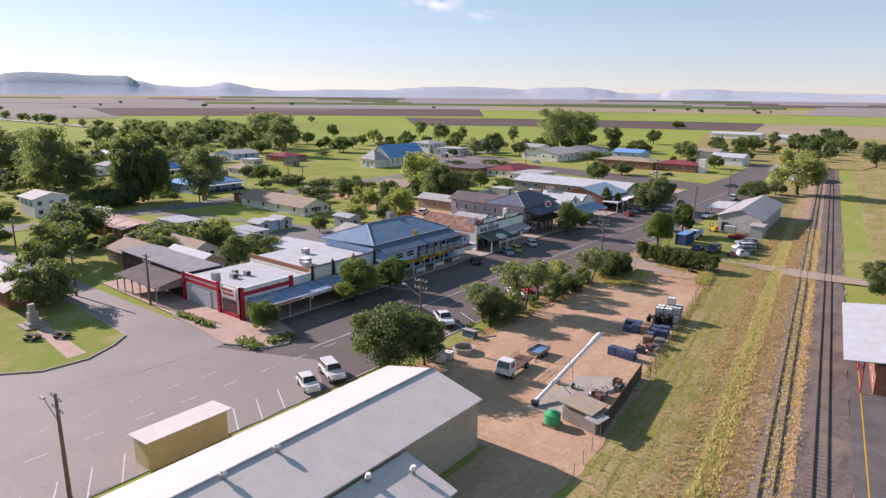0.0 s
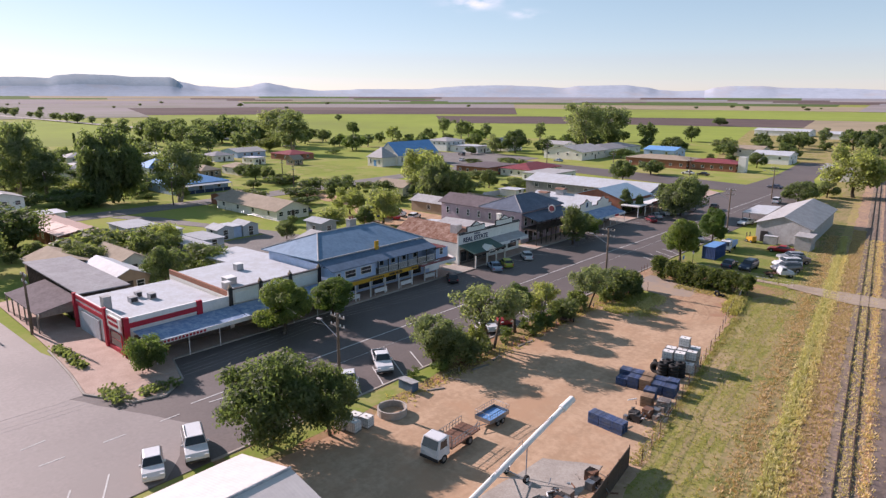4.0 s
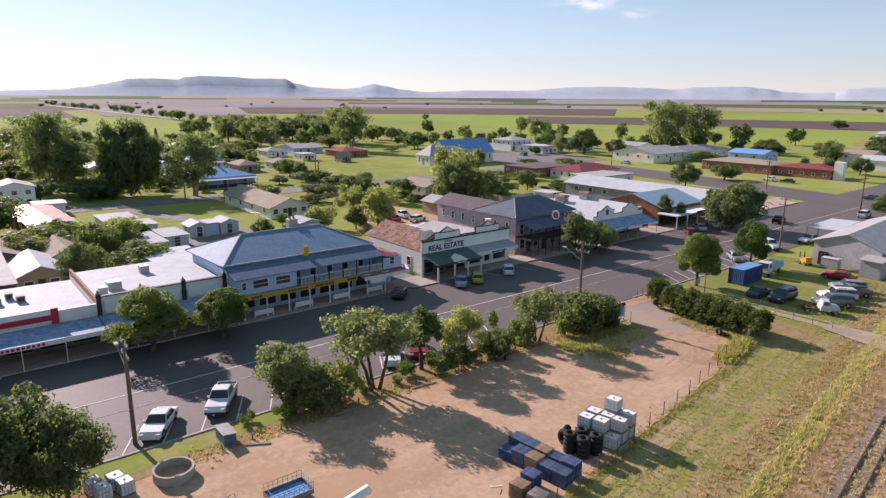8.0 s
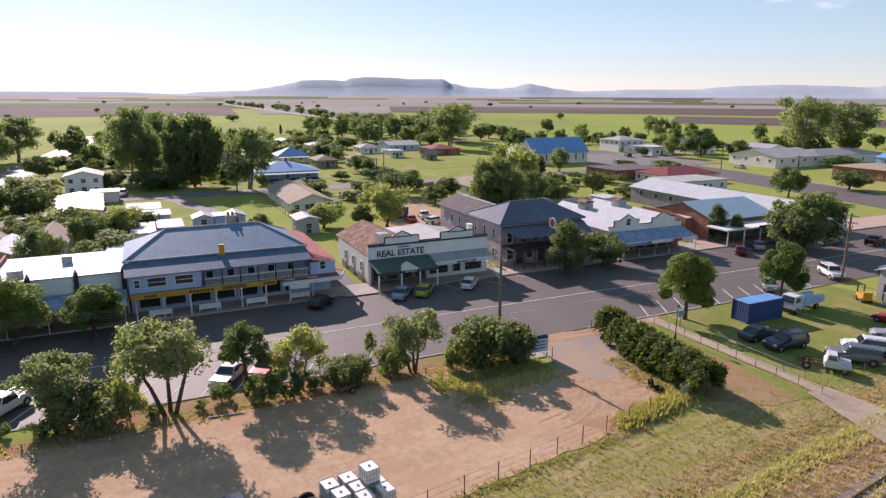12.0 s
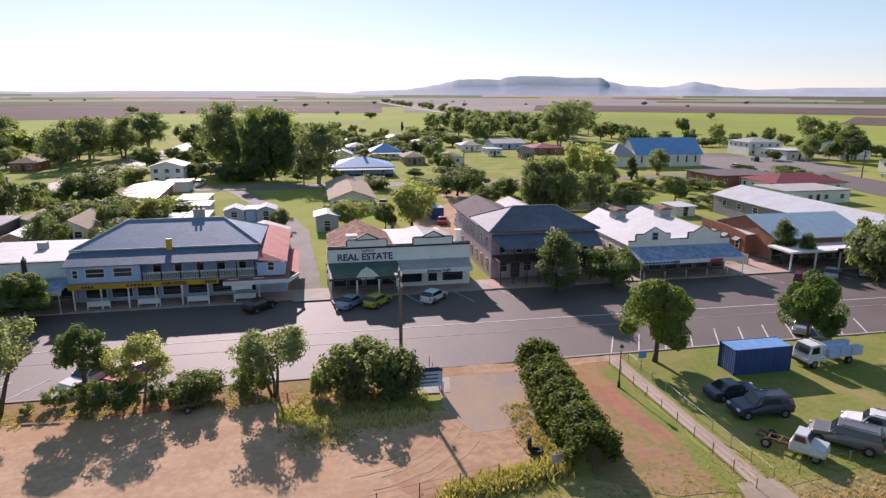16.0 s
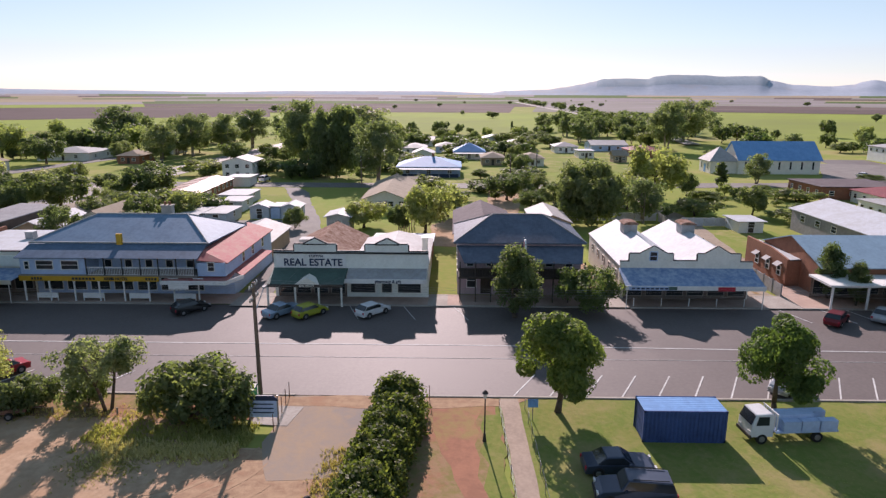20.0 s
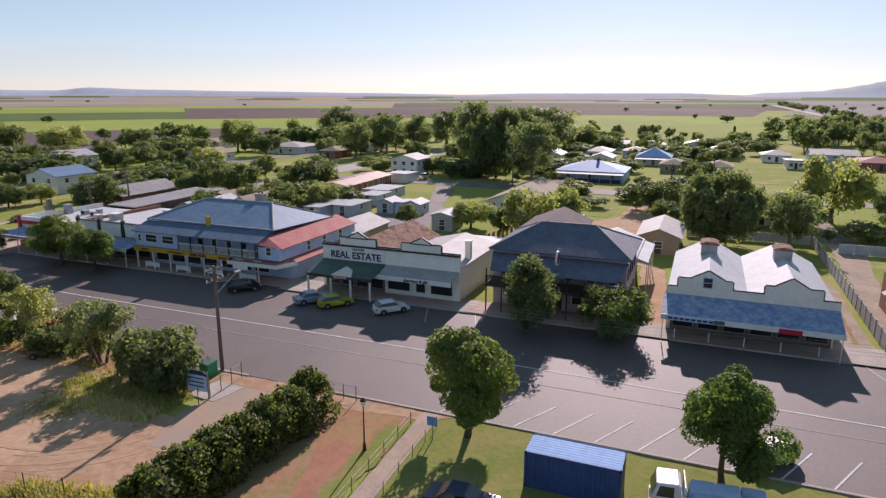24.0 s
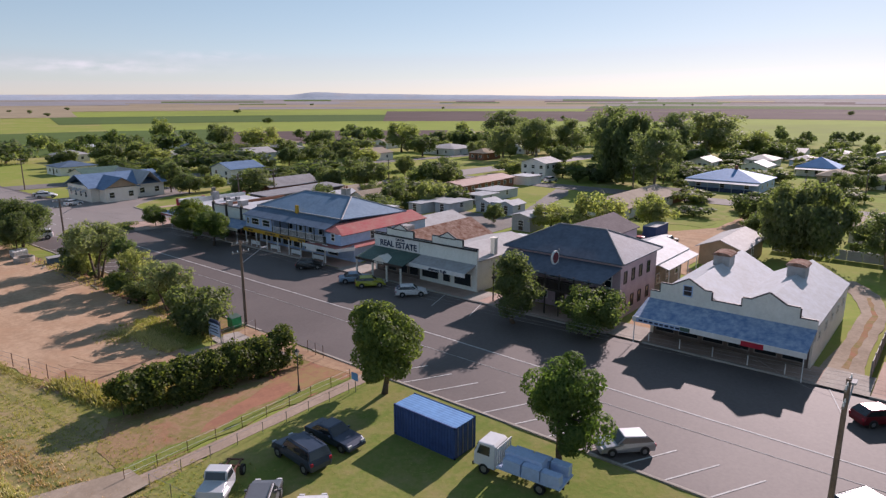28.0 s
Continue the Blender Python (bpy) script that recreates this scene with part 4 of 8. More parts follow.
STREET = Kind("street_tree", "leafy green street tree with a full lobed crown", 8.6, 4.0, 1.3, 34, 21000, 0.18, "leaf_street", "bark", 11, airy=0.4, cone=0.42, shell=0.78)
STREET2 = Kind("street_tree", "full green street tree with a short trunk", 8.6, 4.1, 1.3, 34, 21000, 0.18, "leaf_street", "bark", 12, airy=0.4, cone=0.42, shell=0.78)
TALL = Kind("street_tree", "narrow leafy tree with branches nearly to the ground", 9.0, 3.2, 0.6, 60, 9000, 0.2, "leaf", "bark", 31, airy=0.42, cone=0.45)
YARDTREE = Kind("shade_tree", "large dark green spreading tree", 9.0, 6.2, 1.3, 90, 15000, 0.24, "leaf", "bark", 13, airy=0.3, cone=0.2)
AIRY = Kind("small_tree", "open small tree with several thin stems", 6.0, 3.0, 2.2, 46, 7000, 0.14, "leaf_gum", "bark", 14, stems=3, airy=0.31, cone=0.15)
AIRY3 = Kind("small_tree", "bright green small tree on one thin trunk", 6.0, 2.0, 2.0, 40, 6500, 0.14, "leaf_bright", "bark", 34, stems=1, airy=0.4, cone=0.2)
AIRY2 = Kind("small_tree", "open olive-green small tree", 6.0, 3.0, 1.5, 46, 7000, 0.14, "leaf_olive", "pale_bark", 15, stems=3, airy=0.32, cone=0.15)
BUSH = Kind("bush", "dense dark green bush", 3.0, 2.3, 0.05, 44, 5500, 0.15, "leaf", "bark", 16, airy=0.36, cone=0.2)
BRIGHTBUSH = Kind("leafy_bush", "large bright green bush branching from the ground", 5.0, 3.6, 0.15, 60, 8000, 0.19, "leaf_bright", "bark", 33, airy=0.34)
BUSH2 = Kind("bush", "rounded olive-green leafy bush", 3.0, 2.1, 0.05, 36, 4600, 0.15, "leaf_olive", "bark", 17, airy=0.4)
CLIPPED = Kind("clipped_shrub", "clipped round green shrub", 1.6, 1.1, 0.05, 24, 2400, 0.09, "leaf_bright", "bark", 18, airy=0.45)
ROUND = Kind("round_tree", "dense dark round tree", 8.6, 6.6, 0.4, 110, 24000, 0.32, "leaf_dark", "bark", 19, airy=0.3)
GARDEN = Kind("garden_tree", "leafy green garden tree", 8.0, 4.6, 1.0, 34, 5600, 0.29, "leaf", "bark", 20, airy=0.4, cone=0.2)
GARDEN2 = Kind("garden_tree", "bright green garden tree", 7.0, 4.4, 0.7, 34, 5600, 0.27, "leaf_bright", "bark", 21, airy=0.4, cone=0.2)
DARK = Kind("garden_tree", "dark green garden tree", 8.0, 4.6, 0.8, 34, 6000, 0.29, "leaf_dark", "bark", 22, airy=0.4, cone=0.1)
GUM = Kind("gum_tree", "tall open gum tree", 14.0, 5.2, 1.4, 60, 7200, 0.33, "leaf_gum", "pale_bark", 23, stems=2, airy=0.42)
GUM2 = Kind("gum_tree", "tall spreading gum tree", 15.0, 6.0, 1.5, 60, 7600, 0.34, "leaf_gum", "pale_bark", 24, stems=1, airy=0.4)
OLIVE = Kind("garden_tree", "yellowish olive-green garden tree", 7.0, 4.0, 0.8, 30, 5200, 0.27, "leaf_olive", "bark", 32, airy=0.4, cone=0.15)
SHRUB = Kind("garden_shrub", "low green garden shrub", 2.4, 1.9, 0.05, 16, 1400, 0.24, "leaf", "bark", 25, airy=0.5)
CYPRESS = Kind("cypress", "narrow dark green cypress", 7.0, 1.2, 0.3, 30, 2200, 0.32, "leaf_dark", "bark", 26, airy=0.55, cone=0.7)

# beside the street and the yard
for kind, x, y, h, w in ((YARDTREE, -50.8, 52.8, 9.0, 0.9), (YARDTREE, -48.4, 57.6, 7.2, 0.8), (STREET, -50.0, 142.8, 8.8, 0.95), (STREET2, -50.2, 160.2, 8.2, 0.86), (TALL, -72.6, 141.4, 9.2, 1.0), (BRIGHTBUSH, -75.0, 150.0, 5.4, 1.0),
                         (STREET2, -73.6, 70.0, 8.0, 1.35), (STREET, -72.8, 77.8, 6.4, 1.25), (BRIGHTBUSH, -74.8, 52.6, 4.2, 0.75), (ROUND, -69.4, 190.6, 11.0, 0.75), (TALL, -80.4, 181.2, 7.6, 0.75), (TALL, -77.5, 183.0, 6.0, 0.7)):
    kind.put(x, y, h, w, group="street trees")
for kind, x, y, h, w in ((AIRY, -52.0, 76.2, 6.6, 1.05), (AIRY, -50.2, 84.4, 8.2, 1.0), (AIRY3, -51.3, 90.9, 6.9, 1.0), (AIRY2, -50.4, 95.5, 6.0, 1.05), (AIRY, -49.4, 106.6, 6.3, 0.95), (BUSH, -49.0, 114.0, 5.2, 1.08), (BUSH, -47.6, 117.0, 2.3, 0.75),
                         (BUSH2, -50.0, 104.6, 3.2, 0.85), (BUSH2, -48.6, 110.4, 2.4, 0.7), (BUSH, -51.0, 77.9, 2.4, 1.15), (BUSH2, -50.0, 81.3, 4.3, 0.5), (AIRY2, -53.8, 103.6, 3.3, 0.45), (BUSH, -49.4, 100.0, 1.8, 1.0)):
    kind.put(x, y, h, w, group="trees along the yard fence")
for x, y, h in ((-50.2, 74.8, 1.5), (-50.2, 83.2, 1.3), (-50.1, 86.9, 0.95), (-51.1, 88.6, 1.7), (-49.5, 92.0, 2.6), (-49.3, 93.9, 2.8), (-50.1, 96.9, 1.9), (-50.7, 100.4, 2.2), (-51.6, 72.0, 1.2)):
    CLIPPED.put(x, y, h, group="clipped shrubs along the street")

# gardens and back streets
ROUND.put(-127, 160.5, 10.2, 0.92)
ROUND.put(-199, 98, 17.5, 0.72)
GARDEN.put(-6.1, 134.5, 7, 1.0)
DARK.put(-5, 129, 6, 1.0)
GARDEN.grove(((-170, 34, 9.1, 3.5), (-333, 160, 8.1, 7.2), (-169, 154, 6.3, 4.6), (-294, 306, 5.5, 5.5), (-177, 260, 4.9, 5.4), (-232, 311, 6.5, 5.6), (-317, 228, 10.3, 7.4), (-315, 180, 7.8, 6.9), (-215, 155, 7.7, 4.8), (-126, -82, 11.9, 7), (-139, -92, 11.4, 7.6), (-197, -118, 16.6, 7.4), (-189, -54, 10.8, 6), (-211, -54, 9.1, 4.4), (-191, -41, 7.3, 5.7), (-129, 44, 9.1, 4.4),))
GARDEN.grove(((-372, 129, 7.6, 6.4), (-348, 175, 6.3, 7.5), (-115, 273, 7, 6.4), (-126, 389, 11.1, 8.3), (-157, 147, 8.7, 6.3), (-137, 50, 11.2, 6.9), (-30, 391, 16.5, 7.1), (-125, 62, 6.5, 4), (-122, 74.5, 8, 4), (-155, 61, 11, 7.6),))
DARK.grove(((-164, 46, 6.8, 4.8), (-266, -2, 11.8, 5.2), (-236, 54, 10.2, 5.9), (-201, 73, 6.8, 5.1), (-269, 68, 10.9, 5.2), (-336, 130, 7.5, 4.3), (-360, 143, 4.6, 4.6), (-119, 124, 6.7, 3), (-142, 151, 6.3, 4.2), (-165, 193, 7.8, 3.3), (-139, 198, 8.3, 4.2), (-225, 293, 5.6, 4.6), (-303, 166, 8.5, 8.2), (-102, 8, 11.6, 4.4), (-103, 16, 7.8, 4.9), (-200, -27, 7.2, 4.3),))
DARK.grove(((-119, 22, 8.4, 4.7), (-134, 15, 7.3, 4.8), (-131, 27, 5.8, 5.1), (-181, 23, 5.7, 4.2), (-387, 109, 7.2, 6), (-366, 183, 6.8, 5.6), (-229, 158, 6.1, 4.3), (-196, 142, 4, 3.7), (-146, 167, 5, 2.3), (-214, 318, 17.3, 9.4), (-156, 393, 11, 9.3), (-112, 243, 11.1, 5.8), (-110, 392, 9.1, 5.6), (-52, 236, 8.2, 6.1), (-207, 155, 7.9, 3.6), (-122, 104, 5.5, 2.8),))
DARK.grove(((-148, 157, 7.6, 4.4), (-109, 36, 10.7, 6.7), (-52, 244, 7.6, 5.2), (-48, 253, 6.7, 4.7), (-272, 155, 8.1, 5.6), (-105.4, 69.3, 9.6, 4.2),))
GARDEN2.grove(((-269, 133, 3.5, 4.7), (-154, 194, 5.4, 4.6), (-130, 203, 6.9, 5.4), (-195, 258, 4, 4.1), (-282, 245, 4.1, 4.1), (-161, 29, 9.4, 7.1), (-268, 110, 6, 4.7), (-111, 78, 9.4, 5.2),))
OLIVE.grove(((-290, 1, 7, 5.3), (-123, 115, 5.2, 2.9), (-118, 129, 8.9, 2.5), (-203, 56, 4.8, 5.1), (-156, 182, 12.9, 3.8), (-208, -100, 11.3, 6.6), (-245, -38, 14, 5.5), (-147, 173, 7.1, 4.3), (-135, 133, 7, 2.8), (-42, 259, 15.7, 4.7), (-326, 104, 11.2, 6.2), (-129, 81, 6, 2.6),))
GUM.grove(((-271, 18, 17, 6.1), (-278, 36, 14.4, 5.2), (-305, 39, 15.4, 6.3), (-224, 81, 19.8, 4.9), (-245, 86, 12.5, 4.2), (-187, 112, 15.2, 4.9), (-129, 172, 7.6, 2.7), (-188, 221, 7.5, 2.5), (-331, -37, 16.2, 8.4), (-299, 91, 17.1, 9.4), (-217, 86, 12.7, 4.1), (-260, 90, 17.5, 5.3), (-298, 230, 19, 6.3),))
GUM2.grove(((-263, 28, 19, 7), (-348, 255, 18.8, 9.7), (-197, 364, 22.5, 8), (-200, 399, 20.4, 10.2),))
SHRUB.grove(((-181, 127, 2.1, 2.7), (-137, 185, 3.9, 2.6), (-176, 152, 4.8, 2.4), (-130, -60, 3.8, 5.7), (-173, -79, 6.9, 5.1), (-199, 155, 3.8, 3.3), (-174, 126, 3.9, 3.2),))
CYPRESS.grove(((-179, 207, 7.1, 1.9),))
FAR_GUMS = [(GUM, -379, -45, 14.2), (GUM, -423, 19, 12.8), (DARK, -414, 107, 8.4), (DARK, -401, 124, 9.2), (OLIVE, -434, -89, 12), (OLIVE, -421, -72, 10.7), (DARK, -401, 360, 11.1), (OLIVE, -338, 343, 10.4), (DARK, -335, 376, 7.9), (GUM2, -355, 416, 15.6), (GUM, -322, 408, 13.1), (GUM, -405, 201, 12.4), (GUM2, -391, 220, 14.5), (GUM, -413, 240, 17.5), (GUM, -431, 259, 15.3), (GUM, -465, 286, 18.6), (DARK, -357, 299, 8.2), (DARK, -381, 319, 5.9), (OLIVE, -206, -196, 15.2), (OLIVE, -340, -73, 12.1)]
FAR_GUMS += [(DARK, -410, 52, 10.6), (GUM, -450, 86, 10.6), (CYPRESS, -448, 173, 7.5), (GUM2, -304, 378, 16.4), (GUM, -293, 392, 13.4), (GUM, -262, 415, 14), (GARDEN, -210, 440, 9), (DARK, -193, 438, 14.6), (DARK, -177, 476, 11.5), (DARK, -73, 533, 12), (DARK, -74, 492, 11.9), (DARK, -71, 566, 12.6), (DARK, -419, 137, 7)]

# the hedge beside the drive
g, rh = G(), random.Random(5)
for k in range(330):
    t = (k + rh.random()) / 330
    x, y0 = -49.2 + 16.0 * t, 130.3 - 1.5 * t
    bush = abs(math.sin(math.pi * (t * 6.4 + 0.3)))
    hw, hh = 1.45 + 0.3 * bush + 0.25 * noise.noise((x * 0.6, 3, 0)), 2.1 + 0.5 * bush + 0.4 * noise.noise((x * 0.5, 9, 0))
    a = rh.uniform(0, math.pi)
    c = Vector((x, y0 + hw * math.cos(a), 0.35 + hh * abs(math.sin(a)) ** 0.7))
    rc = rh.uniform(0.4, 0.85)
    for _ in range(120):
        d = Vector((rh.gauss(0, 1), rh.gauss(0, 1), rh.gauss(0.3, 1))).normalized()
        p = c + d * rc * rh.uniform(0.5, 1.08)
        if p.z < 0.08:
            continue
        n = (d + Vector((rh.gauss(0, .5), rh.gauss(0, .5), rh.gauss(0, .5)))).normalized()
        u = n.orthogonal().normalized() * rh.uniform(0.1, 0.2)
        w = n.cross(u) * 0.55
        q = len(g.v)
        g.v += [tuple(p - u), tuple(p + w), tuple(p + u), tuple(p - w)]
        g.f.append((q, q + 1, q + 2, q + 3))
hedge = thing("hedge", "thick dark green hedge beside the driveway", "hedge", (-42, 129.9, 0))
part("foliage", g, "leaf_hedge", hedge)
g = G()
for k in range(16):
    x = -49 + 1.03 * k
    g.tube((x, 130.3 - 0.1 * k, 0), (x + 0.1, 130.3 - 0.1 * k, 2.0), 0.06, 0.03, 5)
part("stems", g, "bark", hedge)

# ---- main street shops, south to north
def awning(parent, y0, y1, z0, z1, x0=-80.0, x1=-75.6, mat="blue_roof", fascia="white", posts=(), label=""):
    """A street awning sloping down to the kerb, with a fascia board and posts."""
    a = part("awning", G().slab([(x0, y0, z1), (x1, y0, z0), (x1, y1, z0), (x0, y1, z1)], 0.1), mat, parent, label)
    part("fascia", G().box(x1, y0 - 0.03, z0 - 0.45, x1 + 0.06, y1 + 0.03, z0 + 0.08), fascia, a)
    for y in posts:
        part("post", G().box(x1 - 0.09, y - 0.04, 0.2, x1 - 0.01, y + 0.04, z0 - 0.02), "white", parent)
    return a


def shopfront(parent, x, y0, y1, h=2.7, n=3, boards=True):
    """Dark show windows and a door; boards adds a dark sheet as painted awning shade."""
    w = (y1 - y0) / n
    if boards:
        part("stall_board", G().box(x, y0, 0.2, x + 0.012, y1, h + 0.1), "awning_shade", parent)
    for i in range(n):
        window(parent, "E", x, y0 + w * (i + 0.5), 0.6, w * 0.84, h - 0.8, "grey_timber" if boards else "white", sash=False)


# corner shop in red and white
s = thing("corner_shop", "white corner shop with red bands and pilasters", "shop", (-88, 58, 0))
part("wall", G().box(-96.2, 52.8, 0, -80.2, 66, 3.9), "white", s)
part("roof", G().slab([(-96.0, 53.1, 4.15), (-80.5, 53.1, 4.25), (-80.5, 65.9, 4.15), (-96.0, 65.9, 4.05)], 0.2), "white_roof", s, "flat white sheet roof")
part("parapet", G().box(-80.4, 52.7, 3.9, -80.1, 62.0, 5.1).box(-86.2, 52.6, 3.9, -80.1, 52.8, 5.1).box(-96.3, 52.6, 3.9, -86.2, 52.8, 4.9).box(-80.4, 62, 3.9, -80.1, 66, 4.8), "white", s)
for x in (-96.4, -86.3, -80.5):
    part("pilaster", G().box(x, 52.35, 0, x + 0.55, 52.75, 5.2 if x > -90 else 5.0), "red", s)
part("pilaster", G().box(-80.3, 61.5, 3.0, -79.9, 62.2, 5.2), "red", s)
part("pilaster", G().box(-80.4, 52.35, 0, -79.9, 53.0, 5.2), "red", s)
for z in (3.5, 4.35):
    part("band", G().box(-95.8, 52.5, z, -86.3, 52.66, z + 0.5), "red", s)
part("band", G().box(-80.12, 53.0, 3.85, -80.0, 61.5, 4.45), "red", s)
part("roller_door", G().box(-94.8, 52.55, 0.2, -88.4, 52.68, 2.9), "white_roof", s, "white roller door")
part("sign_board", G().box(-85.2, 52.45, 3.1, -81.4, 52.6, 4.7), "pale_green", s)
for x0, x1, z in ((-84.9, -82.0, 4.15), (-84.7, -81.8, 3.5)):
    for k in range(6):
        xx = x0 + (x1 - x0) * k / 6
        part("sign_bar", G().box(xx, 52.4, z, xx + 0.34, 52.46, z + 0.36), "red", s)
window(s, "S", 52.66, -83.4, 0.7, 3.4, 2.0, "red")
part("stall_board", G().box(-85.4, 52.5, 0.1, -81.0, 52.62, 0.7), "red", s)
awning(s, 53.4, 66.0, 3.0, 3.4, mat="worn_blue", posts=(54, 58, 62))
shopfront(s, -80.2, 53.5, 66, n=4)
for k in range(14):
    part("sign_bar", G().box(-75.53, 54 + 0.45 * k, 2.66, -75.5, 54.3 + 0.45 * k, 2.95), "red", s)
for x, y, w in ((-88.8, 57.2, 1.0), (-90.5, 58.6, 0.8), (-88.6, 59.6, 0.9)):
    ac = thing("roof_unit", "grey box cooler on the flat roof", "air conditioner", (x, y, 4.15), group="roof coolers")
    part("case", G().box(x - w / 2, y - w / 2, 4.2, x + w / 2, y + w / 2, 4.95), "zinc", ac)
    part("grille", G().box(x + w / 2, y - w / 2 + 0.1, 4.3, x + w / 2 + 0.02, y + w / 2 - 0.1, 4.85), "trim_dark", ac)
part("chimney", G().box(-88.9, 53.2, 4.0, -87.8, 54.2, 5.9), "zinc", s, "grey metal flue box")

# plain cream shops with a parapet
s = thing("cream_shops", "row of cream shops behind a plain parapet", "shop", (-88, 74, 0))
part("wall", G().box(-97, 66.05, 0, -80.2, 81.2, 4.6), "cream", s)
part("roof", G().slab([(-97, 66.3, 4.7), (-80.6, 66.3, 4.9), (-80.6, 81.0, 4.9), (-97, 81.0, 4.7)], 0.2), "white_roof", s, "flat white sheet roof")
part("parapet", G().box(-80.45, 66.05, 4.6, -80.1, 81.2, 5.5), "cream", s)
part("coping", G().box(-80.55, 66.0, 5.5, -80.0, 81.25, 5.62), "trim_dark", s)
part("side_wall", G().box(-97, 66.05, 4.6, -80.5, 66.35, 5.3), "brick", s, "old brick side parapet")
for y in (66.3, 70.9, 75.8, 80.9):
    part("pier", G().box(-80.15, y - 0.25, 2.9, -79.95, y + 0.25, 5.85), "trim_dark", s)
    part("finial", G().box(-80.4, y - 0.22, 5.62, -80.0, y + 0.22, 6.0).tube((-80.2, y, 6.0), (-80.2, y, 6.35), 0.2, 0.05, 6), "tan_wall", s)
for y0, y1 in ((66.9, 70.4), (71.4, 75.3), (76.3, 80.4)):
    part("panel", G().box(-80.12, y0, 3.6, -80.02, y1, 5.0), "pale_green", s)
awning(s, 66.1, 81.1, 3.0, 3.4, mat="worn_blue", fascia="cream", posts=(69, 73, 77, 80.8))
shopfront(s, -80.2, 66.6, 81, n=5)
for x, y, z, w in ((-85, 69, 4.9, 1.5), (-83, 67.4, 4.9, 0.9), (-91, 74, 4.8, 1.1)):
    ac = thing("roof_unit", "pale box cooler on the flat roof", "air conditioner", (x, y, z), group="roof coolers")
    part("case", G().box(x - w / 2, y - w / 2, z, x + w / 2, y + w / 2, z + 0.95), "zinc", ac)
    part("cap", G().box(x - w / 2 - 0.05, y - w / 2 - 0.05, z + 0.95, x + w / 2 + 0.05, y + w / 2 + 0.05, z + 1.02), "white", ac)
lean = thing("rear_shed", "low white-roofed shed behind the shops", "shed", (-104, 82, 0))
part("wall", G().box(-112, 78.2, 0, -97.2, 86, 2.9), "white", lean)
part("roof", G().slab([(-112.2, 78.0, 3.0), (-97.0, 78.0, 3.5), (-97.0, 86.2, 3.5), (-112.2, 86.2, 3.0)], 0.12), "white_roof", lean)

# two-storey pub with a verandah
p = thing("pub", "two-storey pale blue pub with a grey-blue hipped roof", "pub", (-88, 92, 0))
part("wall", G().box(-94.0, 81.4, 0, -80.0, 103.2, 6.0).box(-80.0, 81.4, 3.4, -77.3, 89.6, 5.6), "pale_blue", p)
part("side_wing", G().box(-97, 103.2, 0, -80.0, 106.6, 5.0).prism([(-97, 103.2, 5.0), (-80, 103.2, 5.0), (-80, 103.2, 5.9), (-97, 103.2, 5.9)], (0, 0.3, 0)).box(-80, 103.2, 3.3, -77.2, 106.6, 5.0), "pale_blue", p)
roof = G()
A, B, C, D = (-95.4, 80.9, 6.1), (-80.2, 80.9, 6.7), (-80.2, 103.6, 6.7), (-95.4, 103.6, 6.1)
E1, E2 = (-87.2, 86.2, 9.1), (-87.2, 98.4, 9.1)
for q in ([A, B, E1], [B, C, E2, E1], [C, D, E2], [D, A, E1, E2]):
    roof.slab(q, 0.14)
part("roof", roof, "pub_roof", p, "grey-blue corrugated hipped roof")
for a, b in ((A, E1), (B, E1), (C, E2), (D, E2), (E1, E2), (B, C)):
    part("ridge_cap", G().tube(Vector(a) + Vector((0, 0, 0.03)), Vector(b) + Vector((0, 0, 0.03)), 0.11, 0.11, 6), "zinc", p)
part("verandah_roof", G().slab([(-80.15, 81.0, 6.55), (-76.9, 81.0, 5.55), (-76.9, 103.4, 5.55), (-80.15, 103.4, 6.55)], 0.1), "blue_roof", p)
part("balcony_floor", G().box(-80, 81.4, 3.2, -76.7, 103.2, 3.42), "grey_timber", p)
rw = G().slab([(-97.2, 103.2, 6.1), (-79.0, 103.2, 6.1), (-77.4, 106.9, 4.95), (-97.2, 106.9, 4.95)], 0.1).slab([(-79.0, 103.2, 6.1), (-76.9, 103.3, 5.4), (-77.4, 106.9, 4.95)], 0.1)
part("wing_roof", rw, "red_roof", p, "red corrugated lean-to roof")
part("sign_band", G().box(-76.72, 81.5, 2.75, -76.62, 98.6, 3.35), "yellow", p, "long yellow sign band")
lettering(p, "ARMS HOTEL", 0.5, (-76.58, 93.4, 3.05), "trim_dark")
for k in range(7):
    part("sign_bar", G().box(-76.62, 88.0 + 0.42 * k, 2.92, -76.59, 88.3 + 0.42 * k, 3.2), "trim_dark", p)
for y0 in (83.0, 97.0):
    for k in range(4):
        part("sign_bar", G().box(-76.62, y0 + 0.36 * k, 2.9, -76.59, y0 + 0.26 + 0.36 * k, 3.2), "trim_dark", p)
part("roof_sign", G().box(-80.25, 92.15, 6.5, -79.95, 92.85, 7.9), "yellow", p, "yellow box sign on the verandah roof")
ch = part("chimney", G().box(-89.6, 94.2, 7.6, -88.6, 95.6, 9.9).box(-89.7, 94.1, 9.9, -88.5, 95.7, 10.05), "concrete", p)
for y in (94.6, 95.2):
    part("pot", G().tube((-89.1, y, 10.0), (-89.1, y, 10.5), 0.16), "brick", ch)
for k in range(13):
    y = 89.8 + 1.1 * k
    if k % 2 == 0:
        part("post", G().box(-76.9, y - 0.06, 3.42, -76.78, y + 0.06, 5.6), "trim_dark", p)
bal = G().box(-76.88, 89.7, 4.4, -76.8, 103.1, 4.48).box(-76.88, 89.7, 3.5, -76.8, 103.1, 3.56)
